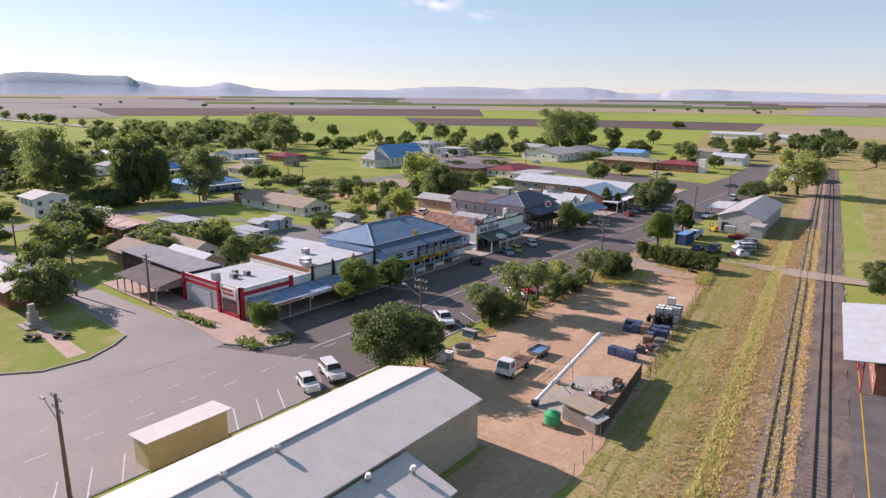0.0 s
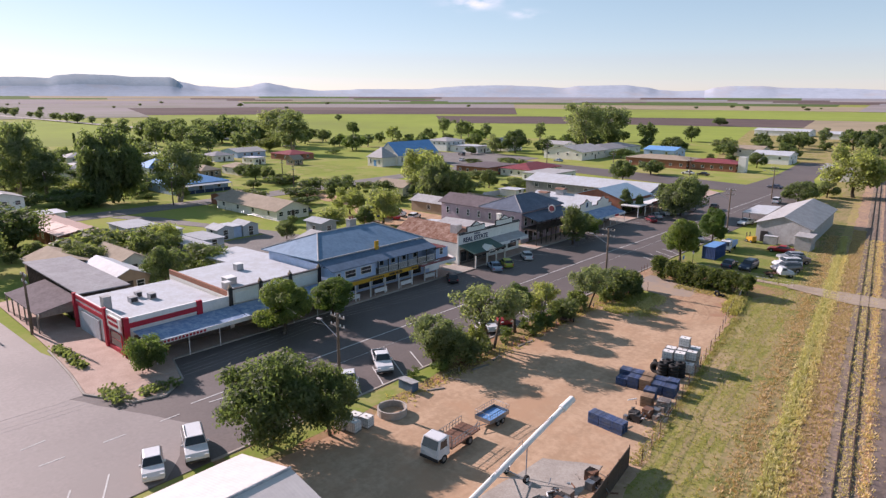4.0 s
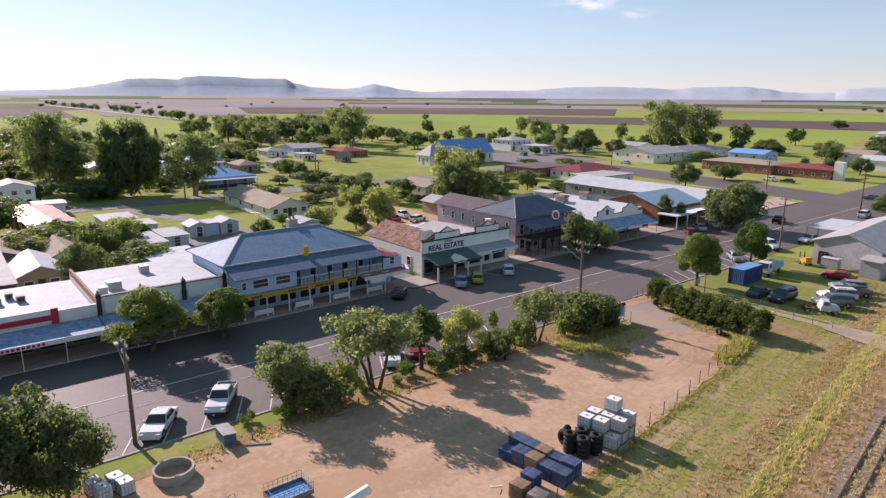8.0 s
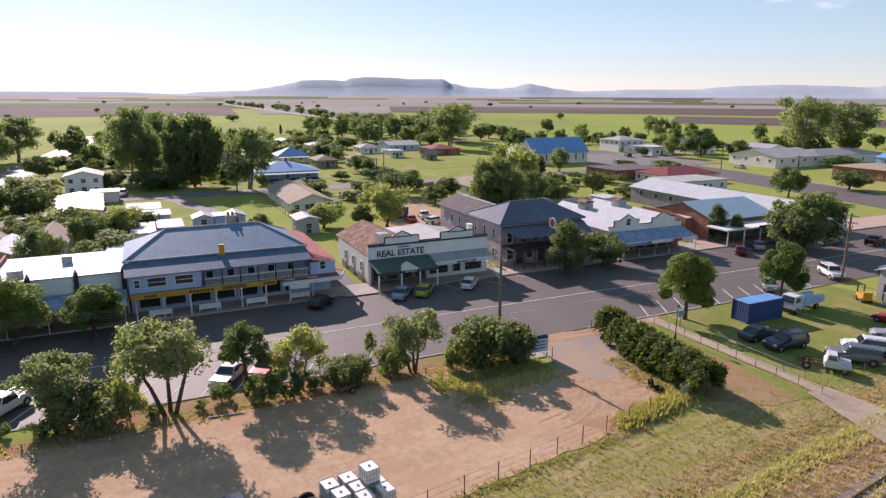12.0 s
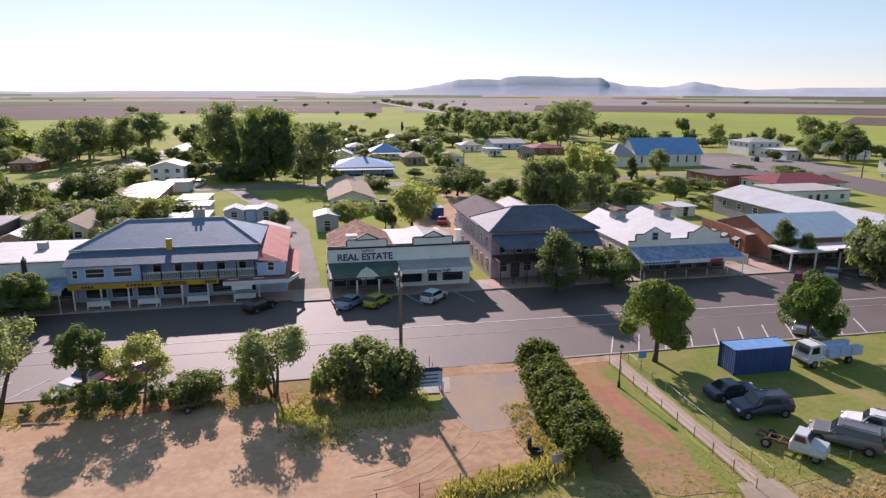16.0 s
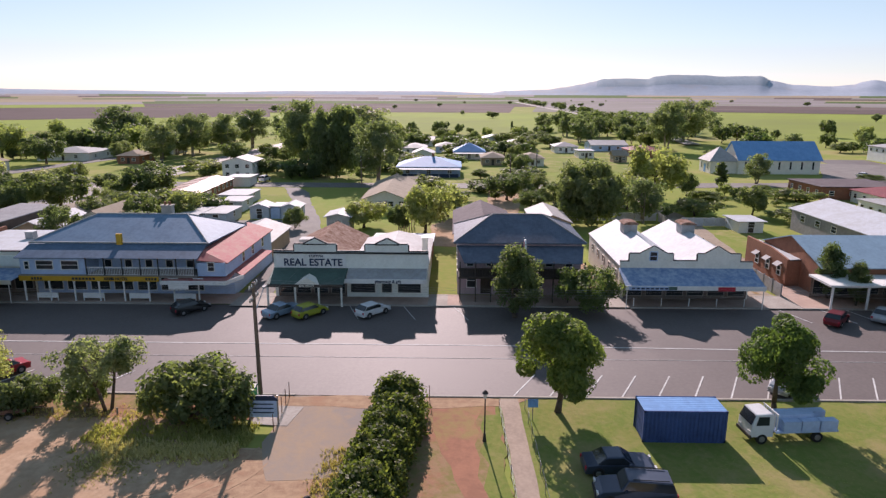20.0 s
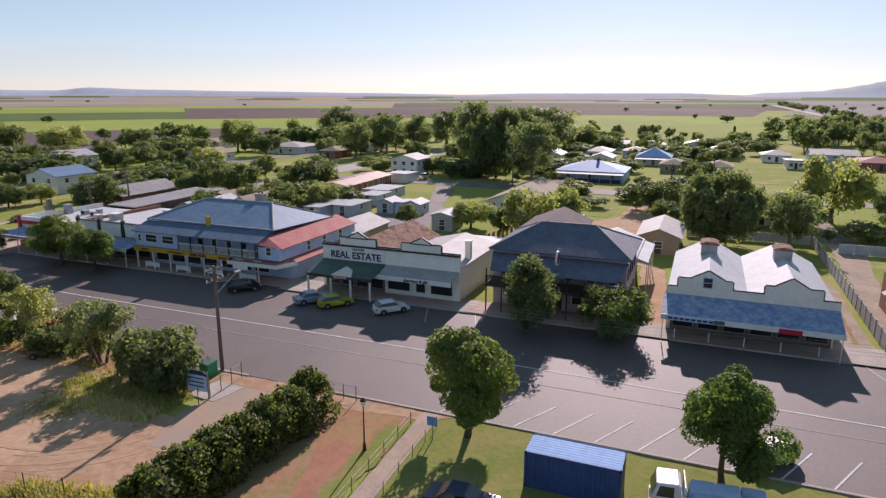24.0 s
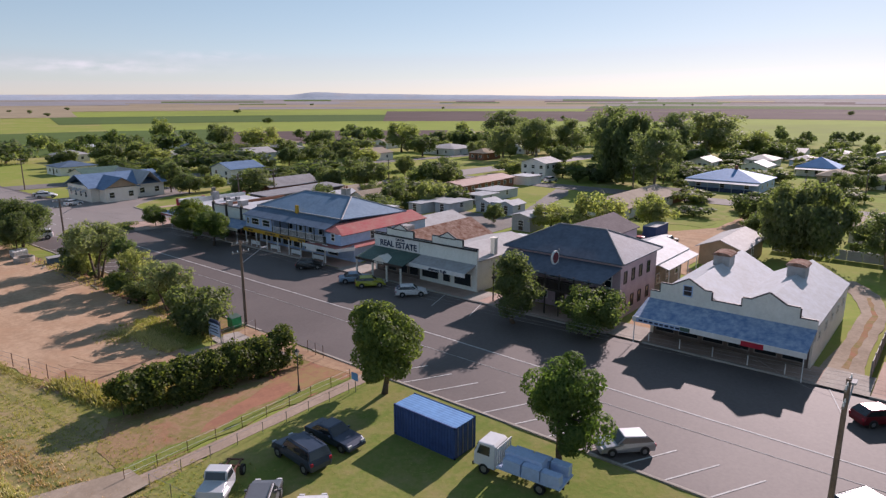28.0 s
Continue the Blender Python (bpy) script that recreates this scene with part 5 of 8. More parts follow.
for k in range(66):
    y = 89.8 + 0.2 * k
    bal.box(-76.86, y, 3.56, -76.82, y + 0.05, 4.4)
part("balustrade", bal, "white", p)
part("balcony_panel", G().box(-77.3, 81.5, 3.42, -77.2, 89.6, 5.5), "pale_blue", p)
for y in (84.5, 87.6):
    window(p, "E", -77.2, y, 4.0, 2.2, 1.2, "white")
window(p, "E", -77.2, 82.3, 4.0, 0.7, 1.1, "white")
for y in (90.8, 93.4, 96.0, 98.6, 101.2):
    window(p, "E", -80.0, y, 3.6, 1.0, 2.0, "white")
window(p, "E", -77.2, 104.9, 3.9, 0.9, 1.2, "white")
for x in (-84, -88, -92.5):
    window(p, "N", 106.6, x, 3.4, 1.0, 1.4, "white")
for y in [82 + 3.05 * k for k in range(8)]:
    part("post", G().box(-76.85, y - 0.08, 0.2, -76.69, y + 0.08, 3.2), "white", p)
    part("bracket", G().prism([(-76.8, y - 0.7, 3.2), (-76.8, y + 0.7, 3.2), (-76.8, y + 0.1, 2.6), (-76.8, y - 0.1, 2.6)], (0.05, 0, 0)), "white", p)
shopfront(p, -80.0, 82, 103, 3.0, 7, False)
for y0 in (84.6, 90.3, 96.0, 101.6):
    part("footpath_rail", G().box(-76.9, y0 - 1.3, 0.55, -76.8, y0 + 1.3, 1.2).box(-76.9, y0 - 1.3, 0.2, -76.8, y0 - 1.2, 0.55).box(-76.9, y0 + 1.2, 0.2, -76.8, y0 + 1.3, 0.55), "white", p)
c = part("corner_awning", G().slab([(-80, 99.2, 3.3), (-75.7, 99.2, 3.0), (-75.7, 107.0, 3.0), (-80, 107.0, 3.3)], 0.12).slab([(-92, 106.6, 3.2), (-80, 106.6, 3.3), (-78.6, 108.2, 3.0), (-92, 108.2, 2.9)], 0.1), "red_roof", p, "faded red corner awning")
part("fascia", G().box(-75.7, 99.2, 2.65, -75.62, 107.0, 3.15).prism([(-75.66, 107.0, 2.65), (-78.6, 108.25, 2.65), (-78.6, 108.25, 3.15), (-75.66, 107.0, 3.15)], (0, 0.07, 0)), "white", c)
part("board", G().box(-75.6, 100.2, 2.1, -75.55, 102.6, 3.1), "white", p)
sh = thing("rear_sheds", "weathered low sheds behind the pub", "shed", (-102, 101, 0))
part("wall", G().box(-110, 98, 0, -97.6, 106, 2.8), "tan_wall", sh)
part("roof", G().gable(-110, -97.6, 98, 106, 2.9, 4.2, "x", 0.4), "zinc", sh)

# long shop with a twin-pediment parapet
s = thing("estate_office", "cream shop with a stepped twin-pediment parapet", "shop", (-90, 121, 0))
part("wall", G().box(-95, 112.2, 0, -79.6, 131.0, 4.2), "pale_green", s)
front = [(112.0, 0.2), (112.0, 6.0), (114.6, 6.0), (114.6, 6.9), (115.7, 6.9), (117.2, 7.65), (118.7, 6.9), (119.8, 6.9), (119.8, 6.0), (123.4, 6.0), (123.4, 6.9), (124.6, 6.9), (126.1, 7.65), (127.6, 6.9), (128.7, 6.9), (128.7, 6.0), (131.2, 6.0), (131.2, 0.2)]
part("parapet", G().prism([(-79.6, y, z) for y, z in front], (0.3, 0, 0)), "pale_green", s)
edge = front[1:-1]
for (ya, za), (yb, zb) in zip(edge[:-1], edge[1:]):
    part("coping", G().tube((-79.45, ya, za), (-79.45, yb, zb), 0.16, 0.16, 6), "trim_dark", s)
part("cornice", G().box(-79.3, 112.0, 5.75, -79.12, 131.2, 5.95), "trim_dark", s)
for y in (117.2, 126.1):
    part("cornice", G().prism([(-79.3, y - 1.5, 6.85), (-79.3, y + 1.5, 6.85), (-79.3, y + 1.5, 6.97), (-79.3, y - 1.5, 6.97)], (0.12, 0, 0)), "trim_dark", s)
part("sign_board", G().box(-79.3, 112.3, 3.95, -79.2, 121.0, 5.7), "white", s)
lettering(s, "REAL ESTATE", 1.25, (-79.17, 116.9, 4.6), "navy")
lettering(s, "CLIFTON", 0.42, (-79.17, 117.3, 5.42), "navy")
aw = part("awning", G().slab([(-79.3, 112.0, 3.9), (-75.3, 112.0, 2.9), (-75.3, 121.2, 2.9), (-79.3, 121.2, 3.9)], 0.1), "dark_green", s, "dark green sloping awning")
part("gablet", G().prism([(-75.25, 115.4, 2.9), (-75.25, 118.4, 2.9), (-75.25, 116.9, 3.8)], (-1.8, 0, 0)), "cream", aw)
part("fascia", G().box(-75.3, 112.0, 2.6, -75.2, 121.2, 2.95), "dark_timber", aw)
lettering(s, "REAL ESTATE", 0.3, (-75.15, 116.9, 2.78), "cream")
for y in (112.2, 115.5, 118.3, 121.0):
    part("post", G().box(-75.4, y - 0.1, 0.2, -75.2, y + 0.1, 2.6), "cream", s)
aw = part("awning", G().slab([(-79.3, 121.3, 3.9), (-76.9, 121.3, 3.2), (-76.9, 131.0, 3.2), (-79.3, 131.0, 3.9)], 0.08), "zinc", s, "worn grey sheet awning")
part("fascia", G().box(-76.9, 120.6, 2.65, -76.8, 131.0, 3.2), "white", aw)
lettering(s, "pharmacy & gift", 0.5, (-76.77, 126.4, 2.92), "navy")
shopfront(s, -79.3, 112.4, 121, 2.8, 4)
for y0, w in ((123.0, 3.2), (126.0, 1.4), (128.8, 3.0)):
    window(s, "E", -79.3, y0, 0.7, w, 1.9, "cream", sash=False)
part("roof", G().slab([(-95, 121.6, 4.3), (-79.7, 121.6, 4.5), (-79.7, 126.2, 5.6), (-95, 126.2, 5.4)], 0.1).slab([(-95, 126.2, 5.4), (-79.7, 126.2, 5.6), (-79.7, 131.3, 4.4), (-95, 131.3, 4.2)], 0.1), "zinc", s)
part("rear_roof", G().gable(-96.5, -80, 112.4, 121.4, 4.3, 6.4, "x", 0.2), "rust_roof", s, "rusty corrugated gable roof")
part("gable_wall", G().prism([(-96.5, 112.4, 4.2), (-96.5, 121.4, 4.2), (-96.5, 116.9, 6.3)], (0.2, 0, 0)), "tan_wall", s)
part("vent_box", G().box(-83.6, 114.6, 5.2, -82.0, 116.2, 6.9), "zinc", s)
part("chimney", G().box(-84.4, 130.2, 4.2, -83.7, 130.9, 6.7).box(-84.5, 130.1, 6.7, -83.6, 131.0, 6.85), "cream", s)
for x in (-83, -87, -91):
    window(s, "S", 112.2, x, 1.4, 1.1, 1.5, "cream")
    part("slat_screen", G().box(x - 1.2, 111.9, 0.1, x + 1.2, 112.05, 1.2), "grey_timber", s)
lean = thing("rear_store", "brick store with a pale skillion roof", "shed", (-100, 128, 0))
part("wall", G().box(-104, 122, 0, -95.1, 131, 3.0), "brick", lean)
part("roof", G().slab([(-104.3, 121.7, 3.0), (-95.0, 121.7, 3.7), (-95.0, 131.3, 3.7), (-104.3, 131.3, 3.0)], 0.1), "white_roof", lean)

# two-storey brick hotel
h = thing("brick_hotel", "two-storey mauve brick hotel with a dark hipped roof", "hotel", (-90, 142.5, 0))
part("wall", G().box(-92, 134.8, 0, -81.3, 150.4, 6.6).box(-104, 134.8, 0, -92, 142.6, 6.6), "mauve", h)
roof = G()
A, B, C, D = (-92.6, 134.3, 6.9), (-80.8, 134.3, 6.9), (-80.8, 150.9, 6.9), (-92.6, 150.9, 6.9)
E1, E2 = (-86.4, 139.4, 9.5), (-86.4, 146.0, 9.5)
for q in ([A, B, E1], [B, C, E2, E1], [C, D, E2], [D, A, E1, E2]):
    roof.slab(q, 0.14)
part("roof", roof, "slate_roof", h, "dark blue-grey corrugated hipped roof")
part("rear_roof", G().gable(-104.2, -87, 134.5, 142.4, 6.9, 8.5, "x", 0.4), "mauve_roof", h)
for a, b in ((A, E1), (B, E1), (C, E2), (D, E2), (E1, E2)):
    part("ridge_cap", G().tube(Vector(a) + Vector((0, 0, 0.03)), Vector(b) + Vector((0, 0, 0.03)), 0.1, 0.1, 6), "grey_roof", h)
part("verandah_roof", G().slab([(-81.2, 134.7, 6.45), (-77.4, 135.6, 5.2), (-77.4, 149.8, 5.2), (-81.2, 150.6, 6.45)], 0.1), "slate_roof", h)
part("balcony_floor", G().box(-81.2, 134.9, 3.2, -77.4, 150.3, 3.45), "dark_timber", h)
for k in range(9):
    y = 135.1 + 1.88 * k
    part("post", G().box(-77.6, y - 0.07, 0.2, -77.46, y + 0.07, 5.3), "dark_timber", h)
bal = G().box(-77.56, 135, 4.4, -77.48, 150.2, 4.5)
for k in range(75):
    bal.box(-77.55, 135 + 0.2 * k, 3.45, -77.5, 135.06 + 0.2 * k, 4.4)
part("balustrade", bal, "dark_timber", h)
part("sign_disc", G().tube((-79.0, 142.9, 6.9), (-79.0, 143.1, 6.9), 0.85, 0.85, 20), "white", h, "round white sign on a bracket")
for y in (142.88, 143.1):
    part("sign_face", G().tube((-79.0, y, 6.9), (-79.0, y + 0.02, 6.9), 0.66, 0.66, 20), "maroon_roof", h)
part("sign_pole", G().tube((-79.9, 143.0, 5.6), (-79.9, 143.0, 7.8), 0.05), "steel", h)
for y in (136.4, 138.9, 141.4, 143.9, 146.4, 148.9):
    window(h, "E", -81.3, y, 3.7, 1.0, 1.9, "white")
for y in (136.6, 140.2, 145.0, 148.6):
    window(h, "E", -81.3, y, 0.9, 1.3, 1.9, "white")
for y in (138.4, 142.6):
    door(h, "E", -81.3, y, 1.3, 2.5)
for x in (-82.6, -84.8, -87.0, -89.4):
    window(h, "N", 150.4, x, 4.2, 0.9, 1.5, "trim_dark")
    window(h, "N", 150.4, x, 1.0, 0.9, 1.5, "trim_dark")
for x in (-83.5, -86.6, -89.7, -92.8, -95.9, -99.0, -102.0):
    window(h, "S", 134.8, x, 4.3, 0.8, 1.5, "white")
    window(h, "S", 134.8, x, 1.1, 0.8, 1.5, "white")
an = thing("hotel_annexe", "white-roofed timber annexe behind the hotel", "annexe", (-98, 147, 0))
part("wall", G().box(-104, 143, 0, -92.2, 149.6, 4.6), "grey_timber", an)
part("roof", G().gable(-104, -92.2, 142.8, 149.9, 4.7, 6.0, "x", 0.5), "white_roof", an)
part("verandah", G().slab([(-104.4, 149.9, 4.5), (-93.0, 149.9, 4.5), (-93.0, 151.8, 3.9), (-104.4, 151.8, 3.9)], 0.1), "white_roof", an)
for x in (-104, -100.5, -97, -93.4):
    part("post", G().box(x - 0.06, 151.6, 0, x + 0.06, 151.72, 3.9), "white", an)
for x in (-102, -98.5, -95):
    window(an, "N", 149.6, x, 1.2, 1.2, 1.5, "white")

# twin-gabled store
s = thing("twin_gable_store", "cream store with twin gables and a stepped parapet", "shop", (-90, 163, 0))
y0, y1, ym = 155.0, 170.8, 162.8
part("wall", G().box(-98.6, y0, 0, -79.5, y1, 4.4), "cream", s)
part("gable_wall", G().prism([(-98.6, y0, 4.4), (-98.6, ym, 4.4), (-98.6, (y0 + ym) / 2, 6.5)], (0.2, 0, 0)).prism([(-98.6, ym, 4.4), (-98.6, y1, 4.4), (-98.6, (y1 + ym) / 2, 6.5)], (0.2, 0, 0)), "cream", s)
part("roof", G().gable(-98.6, -80.0, y0, ym, 4.45, 6.6, "x", 0.15), "white_roof", s, "pale sheet gable roof")
part("roof", G().gable(-98.6, -80.0, ym, y1, 4.45, 6.6, "x", 0.15), "white_roof", s, "pale sheet gable roof")
part("valley", G().box(-98.8, ym - 0.15, 4.3, -80, ym + 0.15, 4.42), "zinc", s)
front = [(154.8, 3.0), (154.8, 5.0), (155.9, 5.0), (155.9, 6.0), (157.1, 6.0), (158.8, 6.95), (160.5, 6.0), (161.2, 6.0), (161.2, 5.1), (164.2, 5.1), (164.2, 6.0), (165.0, 6.0), (166.6, 6.95), (168.2, 6.0), (169.4, 6.0), (169.4, 5.0), (171.0, 5.0), (171.0, 3.0)]
part("parapet", G().prism([(-79.6, y, z) for y, z in front], (0.3, 0, 0)), "cream", s)
for (ya, za), (yb, zb) in zip(front[1:-2], front[2:-1]):
    part("coping", G().tube((-79.45, ya, za), (-79.45, yb, zb), 0.14, 0.14, 6), "trim_dark", s)
window(s, "E", -79.3, 158.8, 5.1, 1.0, 1.2, "pale_blue")
aw = awning(s, 154.6, 171.0, 3.0, 4.2, -79.3, -75.4, "worn_blue", "white", (154.8, 170.8), "sloping blue-grey sheet awning")
part("sign_board", G().box(-75.33, 155.0, 2.55, -75.3, 160.4, 3.0), "pale_blue", aw)
part("sign_board", G().box(-75.33, 165.4, 2.5, -75.3, 167.4, 3.0), "red", aw)
for k in range(8):
    part("sign_bar", G().box(-75.3, 155.3 + 0.55 * k, 2.68, -75.28, 155.7 + 0.55 * k, 2.88), "navy", aw)
part("sign_bar", G().box(-75.3, 159.6, 2.62, -75.27, 160.6, 3.02), "dark_green", aw)
shopfront(s, -79.4, 155.4, 170.6, 2.8, 6)
for yv in (158.8, 166.7):
    v = part("roof_vent", G().box(-92.4, yv - 0.9, 6.2, -90.2, yv + 0.9, 7.5), "zinc", s)
    part("vent_cap", G().prism([(-92.6, yv + 1.1 * math.cos(math.pi * k / 8), 7.45 + 0.4 * math.sin(math.pi * k / 8)) for k in range(9)], (2.6, 0, 0)), "rust_roof", v, "rusty curved cap")
for x in (-82, -85.5, -89, -92.5, -96):
    window(s, "S", y0, x, 2.4, 1.0, 1.0, "cream")
    window(s, "N", y1, x, 2.4, 1.0, 1.0, "cream")

for k in range(5):
    y = 156.0 + 3.3 * k
    bo = thing("bollard", "short white steel bollard at the kerb", "bollard", (-76.6, y, 0.2), group="bollards before the store")
    part("post", G().tube((-76.6, y, 0.2), (-76.6, y, 1.15), 0.06, 0.06, 8), "white", bo)
    part("cap", G().tube((-76.6, y, 1.15), (-76.6, y, 1.2), 0.07, 0.03, 8), "white", bo)

# bank on the corner, and the long white-roofed store behind
b = thing("bank", "brick bank with a pale blue sheet roof and white awning", "bank", (-90, 187, 0))
part("wall", G().box(-95.8, 180.2, 0, -80.5, 196.6, 4.2), "brick", b)
part("gable_end", G().prism([(-95.8, 180.2, 4.2), (-80.5, 180.2, 4.2), (-88.2, 180.2, 6.5)], (0, 0.2, 0)), "brick", b)
part("roof", G().gable(-95.8, -80.5, 180.2, 196.6, 4.25, 6.6, "y", 0.35), "steel_blue_roof", b)
part("side_annexe", G().box(-97.6, 178.4, 0, -85.5, 180.2, 3.6).prism([(-97.6, 178.4, 3.6), (-85.5, 178.4, 3.6), (-85.5, 178.4, 3.8), (-90.5, 178.4, 4.4), (-97.6, 178.4, 4.4)], (0, 0.3, 0)), "brick", b)
part("annexe_roof", G().slab([(-97.4, 178.7, 3.75), (-85.6, 178.7, 3.75), (-85.6, 180.2, 3.85), (-97.4, 180.2, 3.85)], 0.1), "white_roof", b)
part("awning", G().box(-80.5, 178.6, 3.0, -75.6, 197.0, 3.25), "white", b, "flat white awning")
part("sign_panel", G().box(-75.6, 186.6, 2.95, -75.5, 197.0, 3.5), "trim_dark", b)
part("sign_shape", G().box(-75.5, 187.4, 3.05, -75.47, 188.2, 3.4).box(-75.5, 188.4, 3.1, -75.47, 190.0, 3.35), "red", b)
for y in (179, 183.2, 187.4, 191.6, 196.6):
    part("post", G().box(-75.9, y - 0.1, 0.2, -75.7, y + 0.1, 3.0), "white", b)
shopfront(b, -80.5, 179, 196.5, 2.8, 6)
for x in (-87.4, -90.6, -93.8):
    window(b, "S", 178.4, x, 1.2, 1.1, 1.4, "white")
    part("hood", G().prism([(x - 0.7, 178.4, 3.0), (x + 0.7, 178.4, 3.0), (x + 0.7, 177.7, 2.55), (x - 0.7, 177.7, 2.55)], (0, 0, 0.06)), "grey_roof", b)
w = thing("long_store", "long grey store under a wide white gable roof", "store", (-106, 205, 0))
part("wall", G().box(-124, 198.5, 0, -82, 212, 4.1), "grey_roof", w)
part("gable_wall", G().prism([(-124, 198.5, 4.1), (-124, 212, 4.1), (-124, 205.2, 5.9)], (0.25, 0, 0)).prism([(-82.25, 198.5, 4.1), (-82.25, 212, 4.1), (-82.25, 205.2, 5.9)], (0.25, 0, 0)), "grey_roof", w)
part("roof", G().gable(-124, -82, 198.5, 212, 4.2, 6.0, "x", 0.5), "white_roof", w)
part("front_awning", G().slab([(-82, 198, 3.6), (-76, 198, 3.1), (-76, 213, 3.1), (-82, 213, 3.6)], 0.15), "white_roof", w)
for y in (199, 203, 208, 212.6):
    part("post", G().box(-76.3, y - 0.1, 0.2, -76.1, y + 0.1, 3.1), "white", w)
for y in (201, 205, 209.5):
    window(w, "E", -82, y, 0.8, 2.6, 1.9, "white", sash=False)
for x in (-120, -115, -110, -102):
    window(w, "S", 198.5, x, 2.2, 1.6, 1.2, "white")

# ---- houses and other buildings
FOOT = []


def house(label, x0, x1, y0, y1, h, rise, wall, roof, axis="x", kind="gable", name="house", verandah="", sides="ESN", wins=2, base=0.3, over=0.5):
    """A house with walls, a pitched roof, windows on the sides that are seen, a door, and a verandah where it has one."""
    FOOT.append((x0 - 3.5, x1 + 5.0, y0 - 3.5, y1 + 3.5))
    o = thing(name, label, name.split("_")[-1], ((x0 + x1) / 2, (y0 + y1) / 2, 0))
    part("wall", G().box(x0, y0, 0, x1, y1, h), wall, o)
    if kind == "gable":
        part("roof", G().gable(x0, x1, y0, y1, h + 0.1, h + rise, axis, over), roof, o)
        c = (y0 + y1) / 2 if axis == "x" else (x0 + x1) / 2
        if axis == "x":
            for x, d in ((x0, 0.15), (x1 - 0.15, 0.15)):
                part("gable_end", G().prism([(x, y0, h), (x, y1, h), (x, c, h + rise - 0.08)], (d, 0, 0)), wall, o)
        else:
            for y in (y0, y1 - 0.15):
                part("gable_end", G().prism([(x0, y, h), (x1, y, h), (c, y, h + rise - 0.08)], (0, 0.15, 0)), wall, o)
    elif kind == "hip":
        part("roof", G().hip(x0, x1, y0, y1, h + 0.05, h + rise, None, axis, over), roof, o)
    else:
        part("roof", G().slab([(x0 - over, y0 - over, h + 0.15), (x1 + over, y0 - over, h + rise), (x1 + over, y1 + over, h + rise), (x0 - over, y1 + over, h + 0.15)]), roof, o)
    if "E" in sides:
        for k in range(wins):
            window(o, "E", x1, y0 + (y1 - y0) * (k + 0.5) / wins, 1.0 if h < 4 else h - 1.9, 1.3, 1.2)
        door(o, "E", x1, y0 + (y1 - y0) * 0.5)
        if h > 4.5:
            for k in range(wins):
                window(o, "E", x1, y0 + (y1 - y0) * (k + 0.5) / wins, 0.9, 1.3, 1.2)
    if "S" in sides:
        for k in range(wins):
            window(o, "S", y0, x0 + (x1 - x0) * (k + 0.5) / wins, 1.0 if h < 4 else h - 1.9, 1.2, 1.2)
    if "N" in sides:
        for k in range(wins):
            window(o, "N", y1, x0 + (x1 - x0) * (k + 0.5) / wins, 1.0 if h < 4 else h - 1.9, 1.2, 1.2)
    if verandah:
        v = part("verandah_roof", G().slab([(x1 + 0.2, y0 - 0.2, h - 0.1), (x1 + 2.6, y0 - 0.2, h - 0.55), (x1 + 2.6, y1 + 0.2, h - 0.55), (x1 + 0.2, y1 + 0.2, h - 0.1)], 0.08), verandah, o)
        n = max(3, int((y1 - y0) / 3))
        for k in range(n + 1):
            y = y0 + (y1 - y0) * k / n
            part("post", G().box(x1 + 2.4, y - 0.05, 0, x1 + 2.5, y + 0.05, h - 0.5), "white", o)
    return o


# blue-roofed house, with enclosed verandah
o = house("wide house with a blue hipped roof and white verandah", -218, -201.5, 116.5, 136, 3.0, 2.6, "pale_blue", "bright_blue_roof", "y", "hip", verandah="white_roof", wins=3)
part("front_screen", G().box(-199.2, 117, 0, -199.1, 135.5, 1.1), "navy", o)
part("chimney", G().box(-210, 127, 4.5, -209.3, 127.8, 6.6), "brick", o)
house("long brick house with a tan gable roof", -170, -141, 114.4, 124.0, 2.7, 1.9, "cream", "tan_roof", "x", wins=4, over=0.7)
house("carport end of the brick house, tan roof", -178, -170.6, 117, 124, 2.6, 0.9, "brick", "tan_roof", "y", name="garage", wins=1)
for k in range(4):
    x = -174 + 6.6 * k
    o = house("motel wing in brick with a pale orange roof", x, x + 6.3, 65.5 + 0.6 * k, 74.5 + 0.3 * k, 2.7, 0.8, "brick", "pink_roof", "x", name="motel_wing", wins=2)
house("flat white carport by the motel", -184, -177, 72, 78, 2.5, 0.25, "white", "white_roof", "x", "skillion", name="carport", sides="")
for x0, x1, y0, y1, wm, rm in ((-132, -119, 56.5, 64.5, "tan_wall", "tan_roof"), (-128, -116, 66, 71.5, "cream", "tan_roof"), (-118.4, -106, 60.6, 67, "tan_wall", "white_roof")):
    house("low tan-roofed house behind the corner", x0, x1, y0, y1, 2.8, 1.5, wm, rm, "x")
o = house("two-storey white house with a sheet roof", -203, -193, 65, 74, 5.2, 1.4, "white", "zinc", "x", wins=3)
for k, (x0, x1, y0, y1) in enumerate(((-131.5, -120, 81.5, 85.2), (-133, -124, 86.0, 90.2), (-135.6, -130.9, 92.6, 96.5), (-136.0, -131.0, 98.9, 102.7), (-157, -147, 80.4, 87.0), (-146, -138.5, 83.6, 88.6))):
    c = house("small pale blue-grey cabin with a pale gable roof", x0, x1, y0, y1, 2.4 if k in (2, 3) else 2.2, 0.8 if k in (2, 3) else 0.25, "cabin_wall", "cabin_roof", "x", "gable" if k in (2, 3) else "skillion", name="cabin", wins=1, over=0.3)
    tagged(c, group="motel cabins")
